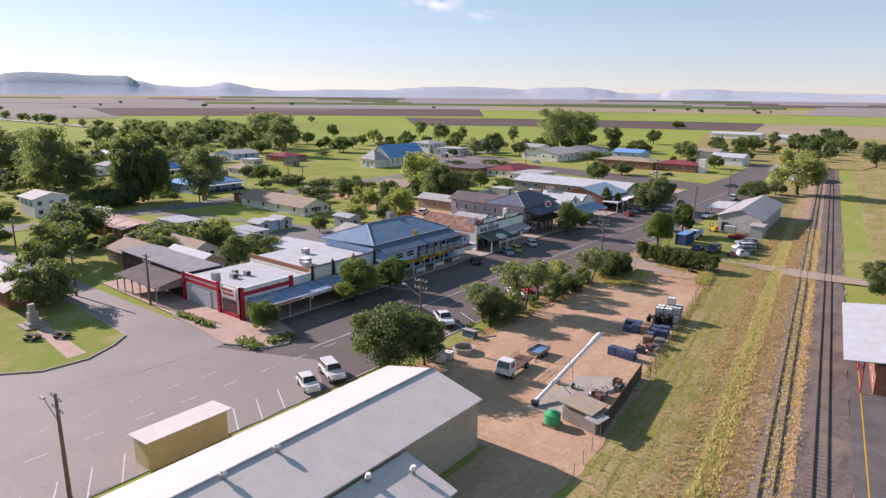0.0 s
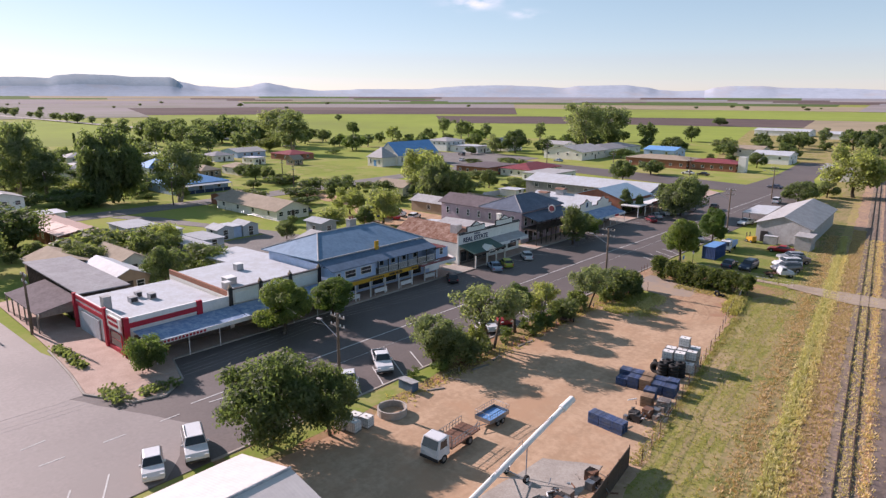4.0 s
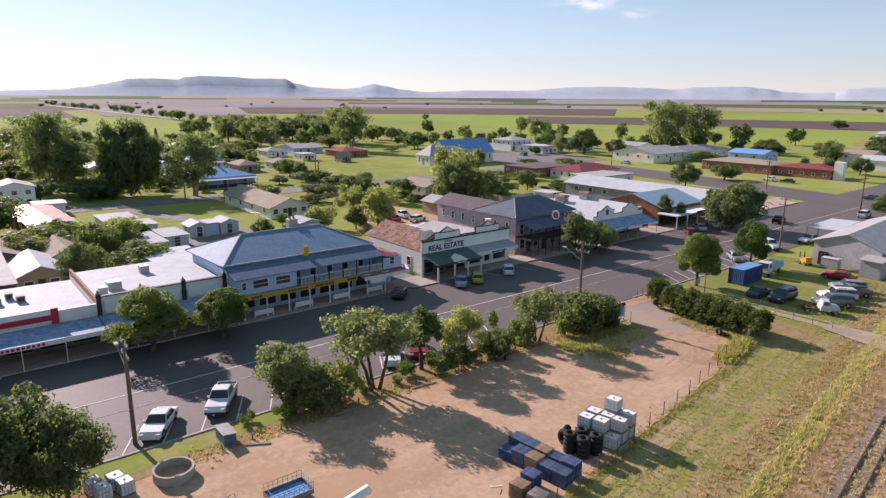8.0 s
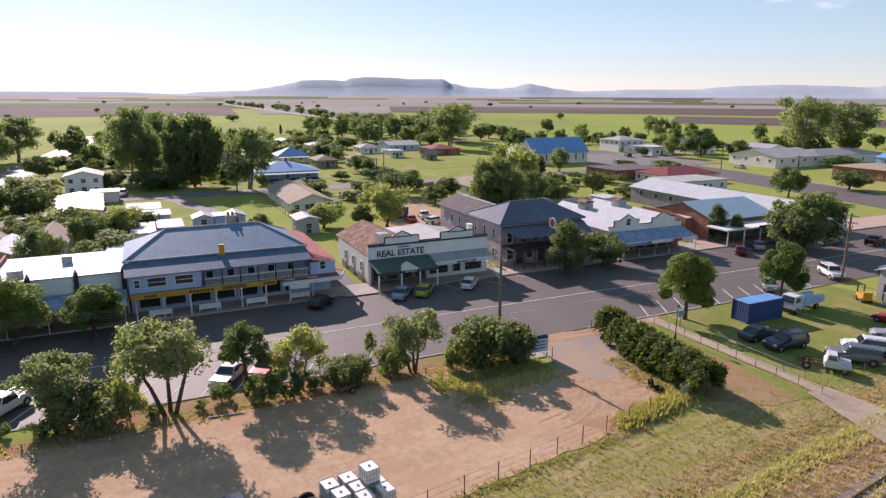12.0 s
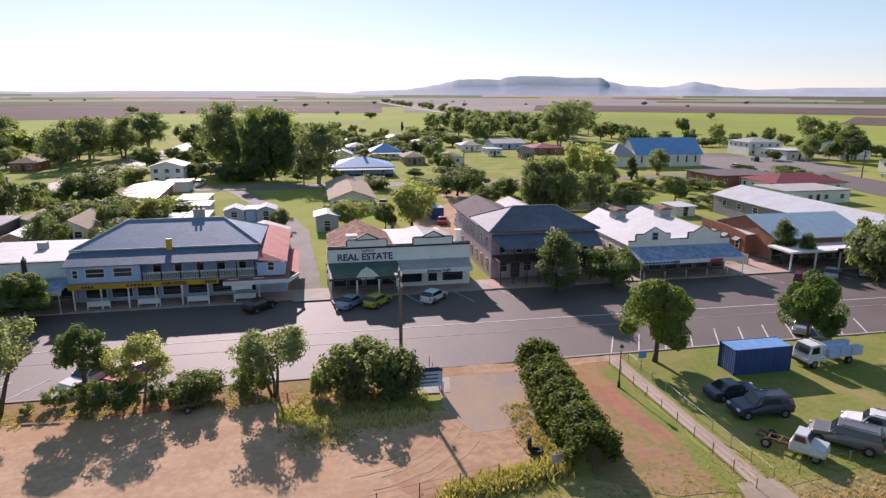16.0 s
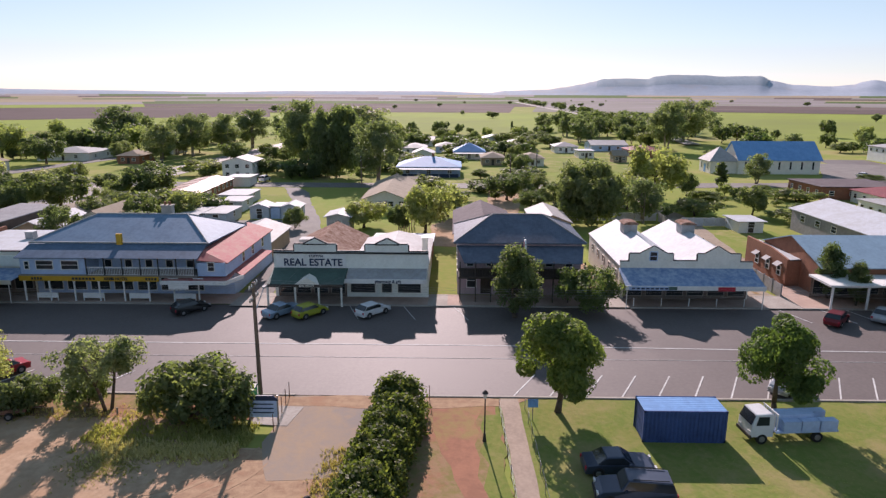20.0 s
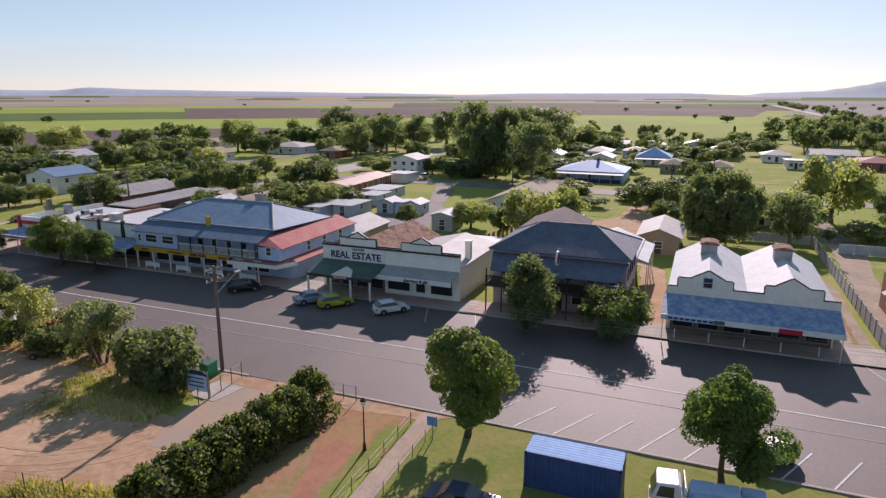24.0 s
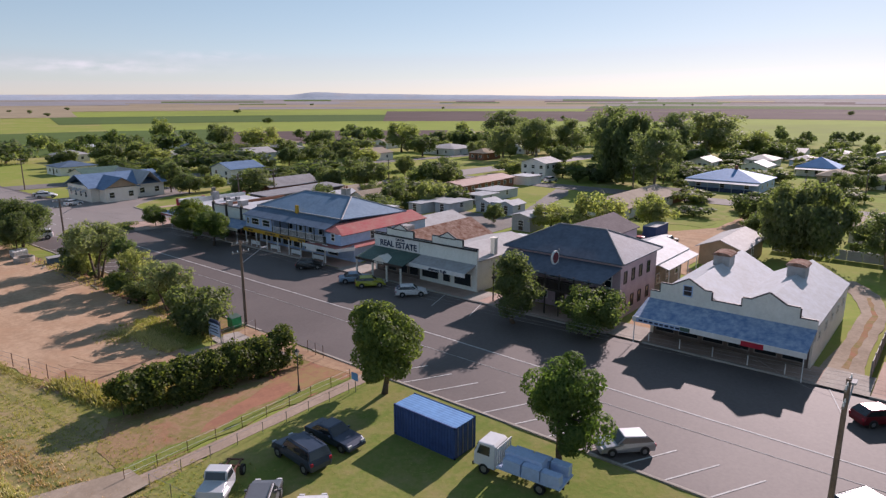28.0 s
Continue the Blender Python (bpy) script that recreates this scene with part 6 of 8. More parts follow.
house("carport between two cabins", -137, -131.4, 96.7, 98.7, 2.3, 0.3, "pale_blue", "white_roof", "x", "skillion", name="carport", sides="", over=0.2)
house("square pale sheet-metal shed", -124, -118.4, 110.8, 115.0, 3.0, 0.6, "cabin_roof", "cabin_roof", "x", name="shed", wins=1)
house("tan garage with a grey and white roof", -127.5, -114.6, 148.6, 154.8, 3.0, 1.3, "tan_wall", "zinc", "x", name="garage", wins=1)
house("low house with a tan roof among trees", -160, -147, 164.5, 173, 2.8, 1.6, "cream", "tan_roof", "x")
house("white square house with a pyramid roof", -268, -256, 134, 146, 3.0, 3.2, "white", "bright_blue_roof", "y", "hip", verandah="white_roof")
for x0, x1, y0, y1, wm, rm, kd in ((-306, -292, 140, 154, "white", "white_roof", "skillion"), (-298, -286, 178, 188, "white", "grey_roof", "hip"), (-312, -296, 196, 212, "pale_blue", "zinc", "gable"), (-272, -262, 184, 190, "cream", "white_roof", "skillion"), (-252, -246, 194, 199, "tan_wall", "tan_roof", "gable"),
                                   (-282, -266, 206, 220, "brick", "maroon_roof", "hip"), (-334, -320, 112, 124, "white", "zinc", "gable"), (-380, -366, 84, 96, "white", "white_roof", "gable"), (-338, -326, 128, 140, "cream", "zinc", "hip")):
    house("weatherboard house on the far side of town", x0, x1, y0, y1, 2.8, 1.7 if kd != "skillion" else 0.4, wm, rm, "y", kd)
for x0, x1, y0, y1, wm, rm, kd in ((-300, -286, 82, 92, "white", "tan_roof", "hip"), (-268, -256, 98, 106, "cream", "white_roof", "gable"), (-246, -234, 144, 152, "tan_wall", "tan_roof", "hip"), (-290, -276, 112, 122, "white", "zinc", "hip"), (-262, -250, 118, 126, "white", "white_roof", "gable"),
                                   (-244, -232, 158, 166, "cream", "tan_roof", "hip"), (-322, -308, 160, 172, "white", "white_roof", "hip"), (-350, -336, 148, 160, "white", "white_roof", "gable"), (-296, -284, 126, 135, "pale_blue", "grey_roof", "hip")):
    house("modest weatherboard house in a leafy garden", x0, x1, y0, y1, 2.8, 1.6, wm, rm, "x", kd)
# church
c = thing("church", "white timber church under a bright blue roof", "church", (-218, 237, 0))
part("wall", G().box(-224.5, 226, 0, -212, 252, 5.0), "cream", c)
part("roof", G().gable(-224.5, -212, 226, 252, 5.0, 10.2, "y", 0.6), "bright_blue_roof", c)
for y in (226, 251.85):
    part("gable_end", G().prism([(-224.5, y, 5), (-212, y, 5), (-218.2, y, 10)], (0, 0.15, 0)), "cream", c)
part("porch", G().box(-223, 217.5, 0, -213.5, 226, 4.0), "cream", c)
part("porch_roof", G().hip(-223, -213.5, 217.5, 226.3, 4.0, 8.4, 6.0, "y", 0.5), "zinc", c)
for k in range(7):
    window(c, "E", -212, 228.2 + 3.6 * k, 1.4, 0.8, 2.6, "white", sash=False)
for x in (-221, -215.5):
    window(c, "S", 217.5, x, 1.2, 0.9, 2.0, "white")
door(c, "S", 217.5, -218.2, 1.6, 2.6, "bright_blue_roof")
# northern edge
house("two-storey white house with a pale blue roof", -262, -247, 298, 314, 5.6, 1.8, "white", "zinc", "y", "hip", wins=4)
house("two-storey white house with a dark roof", -236, -222, 322, 336, 5.4, 2.0, "white", "slate_roof", "y", "gable", wins=3)
house("long white shed by the northern houses", -246, -226, 300, 312, 3.4, 0.5, "white", "white_roof", "x", "skillion", name="shed")
house("low house with a flat mauve roof", -176, -160, 224, 244, 3.0, 0.3, "brick", "mauve_roof", "x", "skillion", wins=4)
house("house with a dark red hipped roof", -158, -144, 230, 252, 2.9, 2.0, "cream", "maroon_roof", "y", "hip", wins=4)
house("flat-roofed pale building beside the cross street", -142, -130, 222, 240, 3.0, 0.3, "pale_green", "zinc", "x", "skillion", wins=4)
house("wide grey-roofed hall with gables", -186, -164, 304, 330, 4.0, 2.6, "cream", "zinc", "y", "gable", name="hall", wins=4)
house("grey-roofed wing of the hall", -184, -166, 331, 372, 3.6, 2.0, "cream", "grey_roof", "y", "hip", name="hall", wins=5)
house("long brick motel with a tan roof", -140, -112, 302, 318, 3.6, 1.4, "brick", "tan_roof", "x", "hip", name="motel", wins=6)
o = house("brick motel wing with a dark red roof", -111.6, -92, 304, 316, 3.4, 1.4, "brick", "maroon_roof", "x", "hip", name="motel", wins=5)
part("sign_tower", G().box(-91.6, 305, 0, -88.6, 308, 6.4), "white", o, "plain white square tower")
for x0, x1, y0, y1, wm, rm in ((-170, -130, 590, 612, "white", "white_roof"), (-118, -90, 570, 590, "white", "white_roof"), (-60, -46, 300, 316, "cream", "zinc"), (-100, -84, 352, 366, "white", "white_roof"), (-118, -104, 380, 394, "cream", "tan_roof"), (-150, -134, 342, 356, "pale_blue", "bright_blue_roof"), (-210, -196, 340, 352, "white", "zinc")):
    house("pale building at the northern edge of town", x0, x1, y0, y1, 4.2, 1.6, wm, rm, "x", "gable")
# southern edge
st = thing("timber_station", "long timber building with blue gabled roofs", "building", (-89, 4, 0))
part("wall", G().box(-99, -4, 0, -80, 10, 4.0).box(-90, 9.8, 0, -82, 13.5, 3.6), "cream", st)
part("roof", G().gable(-99, -80, -4, 10, 4.0, 6.6, "x", 0.8), "station_roof", st)
part("porch_roof", G().gable(-90.2, -81.8, 3, 14, 3.8, 6.2, "y", 0.5), "station_roof", st)
part("porch_gable", G().prism([(-90.2, 13.6, 3.8), (-81.8, 13.6, 3.8), (-86, 13.6, 6.1)], (0, 0.15, 0)), "tan_wall", st)
part("cross_roof", G().gable(-97, -92, -6, 12, 4.2, 6.9, "y", 0.4), "zinc", st)
for x in (-97, -93, -88.4, -83.6):
    window(st, "N", 10 if x < -90 else 13.5, x, 1.1, 1.4, 1.5)
for y in (-2, 1, 4, 7):
    window(st, "E", -80, y, 1.1, 1.2, 1.5)
    part("hood", G().slab([(-80, y - 0.9, 3.1), (-79, y - 0.9, 2.6), (-79, y + 0.9, 2.6), (-80, y + 0.9, 3.1)], 0.05), "white_roof", st)
for x0, x1, y0, y1, h, wm, rm, kd in ((-134, -122.5, -5, 6, 4.6, "white", "station_roof", "gable"), (-166, -154, -42, -31, 5.4, "white", "zinc", "gable"), (-128, -116, -118, -108, 3.0, "white", "zinc", "hip"), (-190, -176, -152, -142, 3.0, "white", "station_roof", "hip"), (-192, -178, -126, -114, 3.0, "white", "blue_roof", "hip"),
                                      (-214, -200, -28, -14, 3.2, "cream", "tan_roof", "gable"), (-262, -244, -24, -4, 3.0, "white", "zinc", "hip"), (-236, -224, -52, -40, 3.0, "tan_wall", "tan_roof", "hip"), (-128, -112, 32, 40, 3.2, "brick", "grey_roof", "gable")):
    house("house south of the side street", x0, x1, y0, y1, h, 1.8, wm, rm, "x", kd)
for x0, x1, y0, y1, wm, rm, kd in ((-160, -148, -84, -74, "cream", "zinc", "gable"), (-212, -198, -84, -72, "white", "grey_roof", "hip"), (-150, -138, -150, -140, "white", "white_roof", "gable"), (-232, -220, -110, -98, "cream", "tan_roof", "hip"), (-110, -98, -70, -58, "white", "blue_roof", "hip"), (-106, -94, -40, -28, "cream", "dark_green", "gable"), (-270, -256, -70, -58, "white", "tan_roof", "gable"), (-286, -272, 6, 16, "white", "zinc", "gable"), (-246, -234, 12, 20, "brick", "tan_roof", "hip")):
    house("weatherboard house among garden trees", x0, x1, y0, y1, 2.9, 1.7, wm, rm, "x", kd)
# dark corner building and its street verandah
d = thing("corner_hall", "dark timber hall with a grey skillion roof", "hall", (-106, 58, 0))
part("wall", G().box(-119.5, 53.6, 0, -97.2, 60, 4.4), "dark_timber", d)
part("roof", G().slab([(-120, 53.2, 4.9), (-96.8, 53.2, 4.5), (-96.8, 60.2, 4.4), (-120, 60.2, 4.6)], 0.15), "grey_roof", d)
for k in range(30):
    part("batten", G().box(-119.2 + 0.75 * k, 53.52, 0.2, -119.1 + 0.75 * k, 53.6, 4.4), "dark_timber", d)
v = part("street_verandah", G().slab([(-110.5, 53.4, 3.9), (-96.8, 53.4, 3.9), (-96.8, 48.0, 2.9), (-110.5, 48.0, 2.9)], 0.1), "mauve_roof", d, "weathered grey sheet verandah roof")
for k in range(6):
    x = -110.3 + 2.66 * k
    part("post", G().box(x - 0.08, 48.1, 0.15, x + 0.08, 48.26, 2.9), "grey_timber", d)
    part("bracket", G().prism([(x - 0.8, 48.18, 2.9), (x + 0.8, 48.18, 2.9), (x + 0.1, 48.18, 2.2), (x - 0.1, 48.18, 2.2)], (0, 0.06, 0)), "cream", d)
part("gable_screen", G().prism([(-96.85, 48.1, 2.3), (-96.85, 53.3, 2.3), (-96.85, 53.3, 3.8), (-96.85, 48.1, 2.85)], (0.06, 0, 0)), "grey_timber", d)

# big shed with its lean-to, and the yellow store
s = thing("big_shed", "large beige sheet-metal shed with a white roof", "shed", (-37.7, 20, 0))
part("wall", G().box(-43.6, -20, 0, -31.8, 45.8, 5.1).prism([(-43.6, 45.6, 5.1), (-31.8, 45.6, 5.1), (-37.7, 45.6, 6.4)], (0, 0.2, 0)), "beige_clad", s)
part("roof", G().slab([(-43.9, -20.2, 5.15), (-37.7, -20.2, 6.6), (-37.7, 46.1, 6.6), (-43.9, 46.1, 5.15)], 0.1), "shed_roof", s, "white sheet roof slope")
part("roof", G().slab([(-37.7, -20.2, 6.6), (-31.5, -20.2, 5.15), (-31.5, 46.1, 5.15), (-37.7, 46.1, 6.6)], 0.1), "shed_roof", s, "white sheet roof slope")
part("ridge_cap", G().tube((-37.7, -20.2, 6.62), (-37.7, 46.1, 6.62), 0.12, 0.12, 6), "steel", s)
part("lean_to", G().box(-31.8, -20, 0, -26.4, 34.8, 3.2), "beige_clad", s)
part("lean_to_roof", G().slab([(-31.5, -20.2, 4.7), (-26.1, -20.2, 3.3), (-26.1, 35.1, 3.3), (-31.5, 35.1, 4.7)], 0.1), "shed_roof", s)
for x, y, z in ((-37.2, 26.5, 6.5), (-37.2, 21.8, 6.5), (-31.0, 30.2, 4.55), (-29.4, 33.6, 4.2)):
    v = part("roof_vent", G().tube((x, y, z - 0.2), (x, y, z + 0.45), 0.16, 0.16, 10), "steel", s)
    part("cowl", G().tube((x, y, z + 0.4), (x, y, z + 0.7), 0.3, 0.2, 12), "white", v)
y = thing("yellow_store", "narrow yellow sheet-metal store with a white roof", "shed", (-53.6, 28, 0))
part("wall", G().box(-54.9, 23.6, 0, -52.3, 31.7, 2.8), "yellow_clad", y)
part("roof", G().slab([(-55.3, 23.3, 2.85), (-51.9, 23.3, 3.1), (-51.9, 32.1, 3.1), (-55.3, 32.1, 2.85)], 0.1), "shed_roof", y)
# railway goods shed
g1 = thing("goods_shed", "weathered grey sheet-metal goods shed", "shed", (-40, 187, 0))
part("wall", G().prism([(-45.4, 172.8, 0), (-34.6, 171.6, 0), (-36.6, 204, 0), (-46.6, 204, 0)], (0, 0, 4.2)), "zinc", g1)
part("gable_end", G().prism([(-45.4, 172.8, 4.2), (-34.6, 171.6, 4.2), (-40, 172.2, 6.0)], (0, 0.15, 0)), "zinc", g1)
part("roof", G().slab([(-46.0, 172.4, 4.0), (-40, 171.8, 6.1), (-41.6, 204.4, 6.1), (-47.2, 204.4, 4.0)], 0.1).slab([(-40, 171.8, 6.1), (-34.0, 171.2, 4.0), (-36.0, 204.4, 4.0), (-41.6, 204.4, 6.1)], 0.1), "zinc", g1)
part("porch_roof", G().slab([(-36.8, 168.4, 3.0), (-33.4, 168.2, 3.0), (-33.2, 172.6, 3.4), (-36.8, 172.6, 3.4)], 0.1), "zinc", g1)
part("porch_wall", G().box(-36.6, 168.6, 0, -33.6, 172.2, 3.0), "zinc", g1)
for x in (-43.6, -38.6):
    part("door", G().box(x - 0.7, 172.2, 0.1, x + 0.7, 172.6, 2.4), "trim_dark", g1)
cp = thing("carport", "open carport with a flat pale roof", "carport", (-51, 198, 0))
part("roof", G().slab([(-54, 190.4, 3.0), (-47.8, 189.6, 3.3), (-48.6, 204, 3.3), (-54.4, 204.6, 3.0)], 0.15), "white_roof", cp)
for x, y in ((-53.8, 190.8), (-48.2, 190), (-54, 204), (-48.8, 203.4), (-54, 197), (-48.4, 196.6)):
    part("post", G().box(x - 0.07, y - 0.07, 0, x + 0.07, y + 0.07, 3.0), "steel", cp)
# railway station on the platform
t = thing("railway_station", "small red station with a wide white roof", "station", (-6.0, 82.0, 0), 7.6, local=True)
part("wall", G().box(3.4, 1.5, 0.2, 11.6, 23.5, 3.9), "brick", t)
part("roof", G().slab([(0, 0, 4.4), (6.6, 0, 5.1), (6.6, 24.9, 5.1), (0, 24.9, 4.4)], 0.12).slab([(6.6, 0, 5.1), (13.6, 0, 3.9), (13.6, 24.9, 3.9), (6.6, 24.9, 5.1)], 0.12), "white_roof", t)
for y in (1.0, 8.6, 16.2, 23.8):
    part("post", G().tube((2.1, y, 0.2), (2.1, y, 4.55), 0.08), "red", t)
    part("brace", G().tube((2.1, y, 3.3), (0.8, y, 4.4), 0.05), "red", t)
for y in (3.5, 7.5, 15, 19, 22):
    window(t, "W", 3.4, y, 1.2, 1.0, 1.5, "white")
door(t, "W", 3.4, 11.4, 1.1, 2.2, "red", 0.3)

# ---- vehicles
def wheel(parent, x, y, r=0.33, w=0.2):
    s = 1 if x > 0 else -1
    t = part("wheel", G().tube((x - s * w, y, r), (x, y, r), r, r, 16), "rubber", parent)
    part("rim", G().tube((x - s * 0.02, y, r), (x + s * 0.015, y, r), r * 0.62, r * 0.55, 12), "steel", t)


def shell(pts, half):
    """A body from its side outline (along, up): drawn in towards the roof, with its long edges rounded over in steps."""
    g, n = G(), len(pts)
    cy, cz = sum(p[0] for p in pts) / n, sum(p[1] for p in pts) / n
    rings = ((-1.0, 0.07), (-0.955, 0.025), (-0.86, 0.0), (0.86, 0.0), (0.955, 0.025), (1.0, 0.07))
    for side, inset in rings:
        for y, z in pts:
            d = max(0.01, math.hypot(y - cy, z - cz))
            g.v.append((side * half(z), y - (y - cy) / d * inset, z - (z - cz) / d * inset))
    m = len(rings)
    g.f = [tuple(range(n - 1, -1, -1)), tuple(range((m - 1) * n, m * n))]
    g.f += [(k * n + i, k * n + (i + 1) % n, (k + 1) * n + (i + 1) % n, (k + 1) * n + i) for k in range(m - 1) for i in range(n)]
    return g


def car(label, paint_name, at, turn, kind="hatch", category="car"):
    """A parked car: painted shell, glass all round, four wheels with rims, lamps, bumpers."""
    o = thing({"hatch": "hatchback", "sedan": "sedan", "wagon": "station_wagon", "suv": "four_wheel_drive", "ute": "utility_truck", "pickup": "old_pickup"}[kind], label, category, at, turn, local=True)
    L, W, H, r = {"hatch": (4.1, 1.72, 1.48, 0.31), "sedan": (4.8, 1.82, 1.45, 0.33), "wagon": (4.8, 1.82, 1.6, 0.34), "suv": (4.9, 1.9, 1.85, 0.38), "ute": (5.2, 1.85, 1.78, 0.37), "pickup": (5.0, 1.85, 1.8, 0.38)}[kind]
    l, zb, zw = L / 2, 0.28 if kind in ("hatch", "sedan") else 0.42, H * 0.62
    top = {"hatch": ((0.95, zw + .02), (0.28, H), (-1.35, H - .03), (-1.95, zw + .05)), "sedan": ((0.9, zw), (0.15, H), (-0.95, H - .03), (-1.65, zw + .02)), "wagon": ((1.0, zw), (0.3, H), (-1.9, H - .04), (-2.25, zw + .04)),
           "suv": ((1.05, zw + .05), (0.55, H), (-2.1, H - .04), (-2.38, zw)), "ute": ((1.0, zw), (0.45, H), (-0.75, H - .04), (-1.0, zw)), "pickup": ((0.75, zw + .05), (0.55, H), (-0.5, H - .03), (-0.75, zw + .05))}[kind]
    half = lambda z: W / 2 * (0.94 if z < zb + .05 else 1.0 if z <= zw + 0.06 else 1.0 - 0.2 * (z - zw) / (H - zw))
    hood = zw - (0.1 if kind != "pickup" else 0.02)
    body = [(-l, zb), (-l - .02, zb + .35), (-l + .08, zw - 0.02)] + [(top[3][0], top[3][1]), (top[2][0], top[2][1]), (top[1][0], top[1][1]), (top[0][0], top[0][1])] + [(l - .35, hood), (l - .02, hood - .25), (l, zb + .12), (l - .1, zb)]
    b = part("body", shell(body, half), paint_name, o)
    a, c, d, e = top
    sh = lambda p, q, t: (p[0] + (q[0] - p[0]) * t, p[1] + (q[1] - p[1]) * t)
    for s in (-1, 1):
        q = [sh(a, c, .12), sh(a, c, .9), (c[0] - .08, c[1] - .08), (e[0] * .15 + d[0] * .85, d[1] - .09), sh(e, d, .12)]
        part("side_glass", G().prism([(s * (half(z) + 0.004), yy - (0.12 if i < 2 else 0), z) for i, (yy, z) in enumerate(q)], (s * 0.008, 0, 0)), "glass", o)
    for p, q, nm in ((a, c, "windscreen"), (e, d, "rear_window")):
        u, v = sh(p, q, .1), sh(p, q, .92)
        off = 0.02 if nm == "windscreen" else -0.02
        w0, w1 = half(u[1]) * 0.93, half(v[1]) * 0.93
        part(nm, G().prism([(-w0, u[0] + off, u[1]), (w0, u[0] + off, u[1]), (w1, v[0] + off, v[1]), (-w1, v[0] + off, v[1])], (0, 0, 0.015)), "glass", o)
    for s in (-1, 1):
        for yy in (l - 0.8, -l + 0.85):
            part("wheel_arch", G().tube((s * (W / 2 - 0.05), yy, r + 0.03), (s * (W / 2 + 0.004), yy, r + 0.03), r + 0.07, r + 0.07, 18), "trim_dark", o)
            wheel(o, s * (W / 2 + 0.012), yy, r)
        part("headlight", G().box(min(s * W * .28, s * W * .46), l - 0.12, hood - 0.28, max(s * W * .28, s * W * .46), l + 0.005, hood - 0.1), "lens", o)
        part("tail_light", G().box(min(s * W * .36, s * W * .47), -l - 0.03, zw - 0.3, max(s * W * .36, s * W * .47), -l + 0.05, zw - 0.08), "red", o)
        part("mirror", G().box(min(s * W * .5, s * W * .6), a[0] - 0.45, zw + 0.02, max(s * W * .5, s * W * .6), a[0] - 0.3, zw + 0.16), paint_name, o)
    part("bumper", G().box(-W * .47, l - 0.03, zb, W * .47, l + 0.06, zb + 0.18), "trim_dark" if kind in ("suv", "ute") else paint_name, o)
    if kind == "ute":
        part("tray", G().box(-W / 2, -l, zw - 0.05, W / 2, -l + 0.06, zw + 0.12).box(-W / 2, -l, zw - .05, -W / 2 + .06, -1.05, zw + 0.12).box(W / 2 - .06, -l, zw - .05, W / 2, -1.05, zw + 0.12), paint_name, o)
        part("tray_bed", G().box(-W / 2 + .07, -l + .07, zw - 0.04, W / 2 - .07, -1.06, zw), "trim_dark", o)
    if kind == "suv":
        for s in (-1, 1):
            part("roof_rail", G().tube((s * W * .36, 0.3, H + .05), (s * W * .36, -1.9, H + .04), 0.03), "trim_dark", o)
    return o


for nm, col, mt in (("car_white", (0.75, 0.76, 0.77), 0.0), ("car_silver", (0.45, 0.46, 0.48), 0.5), ("car_dark", (0.05, 0.07, 0.115), 0.3), ("car_black", (0.015, 0.015, 0.017), 0.2), ("car_blue", (0.30, 0.42, 0.55), 0.3), ("car_lime", (0.42, 0.44, 0.03), 0.1), ("car_maroon", (0.20, 0.012, 0.02), 0.3), ("car_red", (0.45, 0.02, 0.03), 0.1), ("car_old_white", (0.62, 0.64, 0.66), 0.0), ("car_grey", (0.2, 0.21, 0.23), 0.4)):
    M[nm] = paint(nm, col, tuple(c * 0.9 for c in col), rough=0.35, metal=mt, big=1.0, fine=6.0, bump=0, spec=0.6)

R = 0.09  # standing height on the sealed road
for label, pm, x, y, turn, kind in (("light blue sedan parked at the kerb", "car_blue", -72.8, 114.6, 52, "sedan"), ("lime yellow hatchback parked at the kerb", "car_lime", -72.5, 117.8, 50, "hatch"), ("white hatchback parked at the kerb", "car_white", -73.0, 125.0, 48, "hatch"),
                                    ("black hatchback parked before the pub", "car_black", -73.4, 103.6, 46, "hatch"), ("dark red hatchback parked near the bank", "car_maroon", -71.4, 177.2, 46, "hatch"), ("silver sedan parked near the bank", "car_silver", -72.8, 183.4, 46, "sedan"), ("white sedan parked near the bank", "car_white", -73.0, 189.6, 46, "sedan")):
    tagged(car(label, pm, (x, y, R), turn, kind), group="cars parked along the street")
for label, pm, x, y, turn, kind in (("silver hatchback parked under the street tree", "car_silver", -54.5, 163.2, -134, "hatch"), ("white sedan parked beside the yard", "car_white", -55.3, 65.6, -124, "sedan"), ("white pickup parked along the yard", "car_white", -56.2, 71.4, -124, "ute"), ("white hatchback parked beside the shed", "car_white", -54.8, 44.0, -112, "hatch"),
                                    ("white four-wheel drive parked beside the shed", "car_white", -54.9, 47.8, -112, "suv"), ("white sedan half hidden by the bushes", "car_white", -55.2, 89.8, -124, "sedan"), ("red sedan half hidden by the bushes", "car_red", -55.4, 93.4, -124, "sedan")):
    tagged(car(label, pm, (x, y, R), turn, kind), group="cars parked along the street")
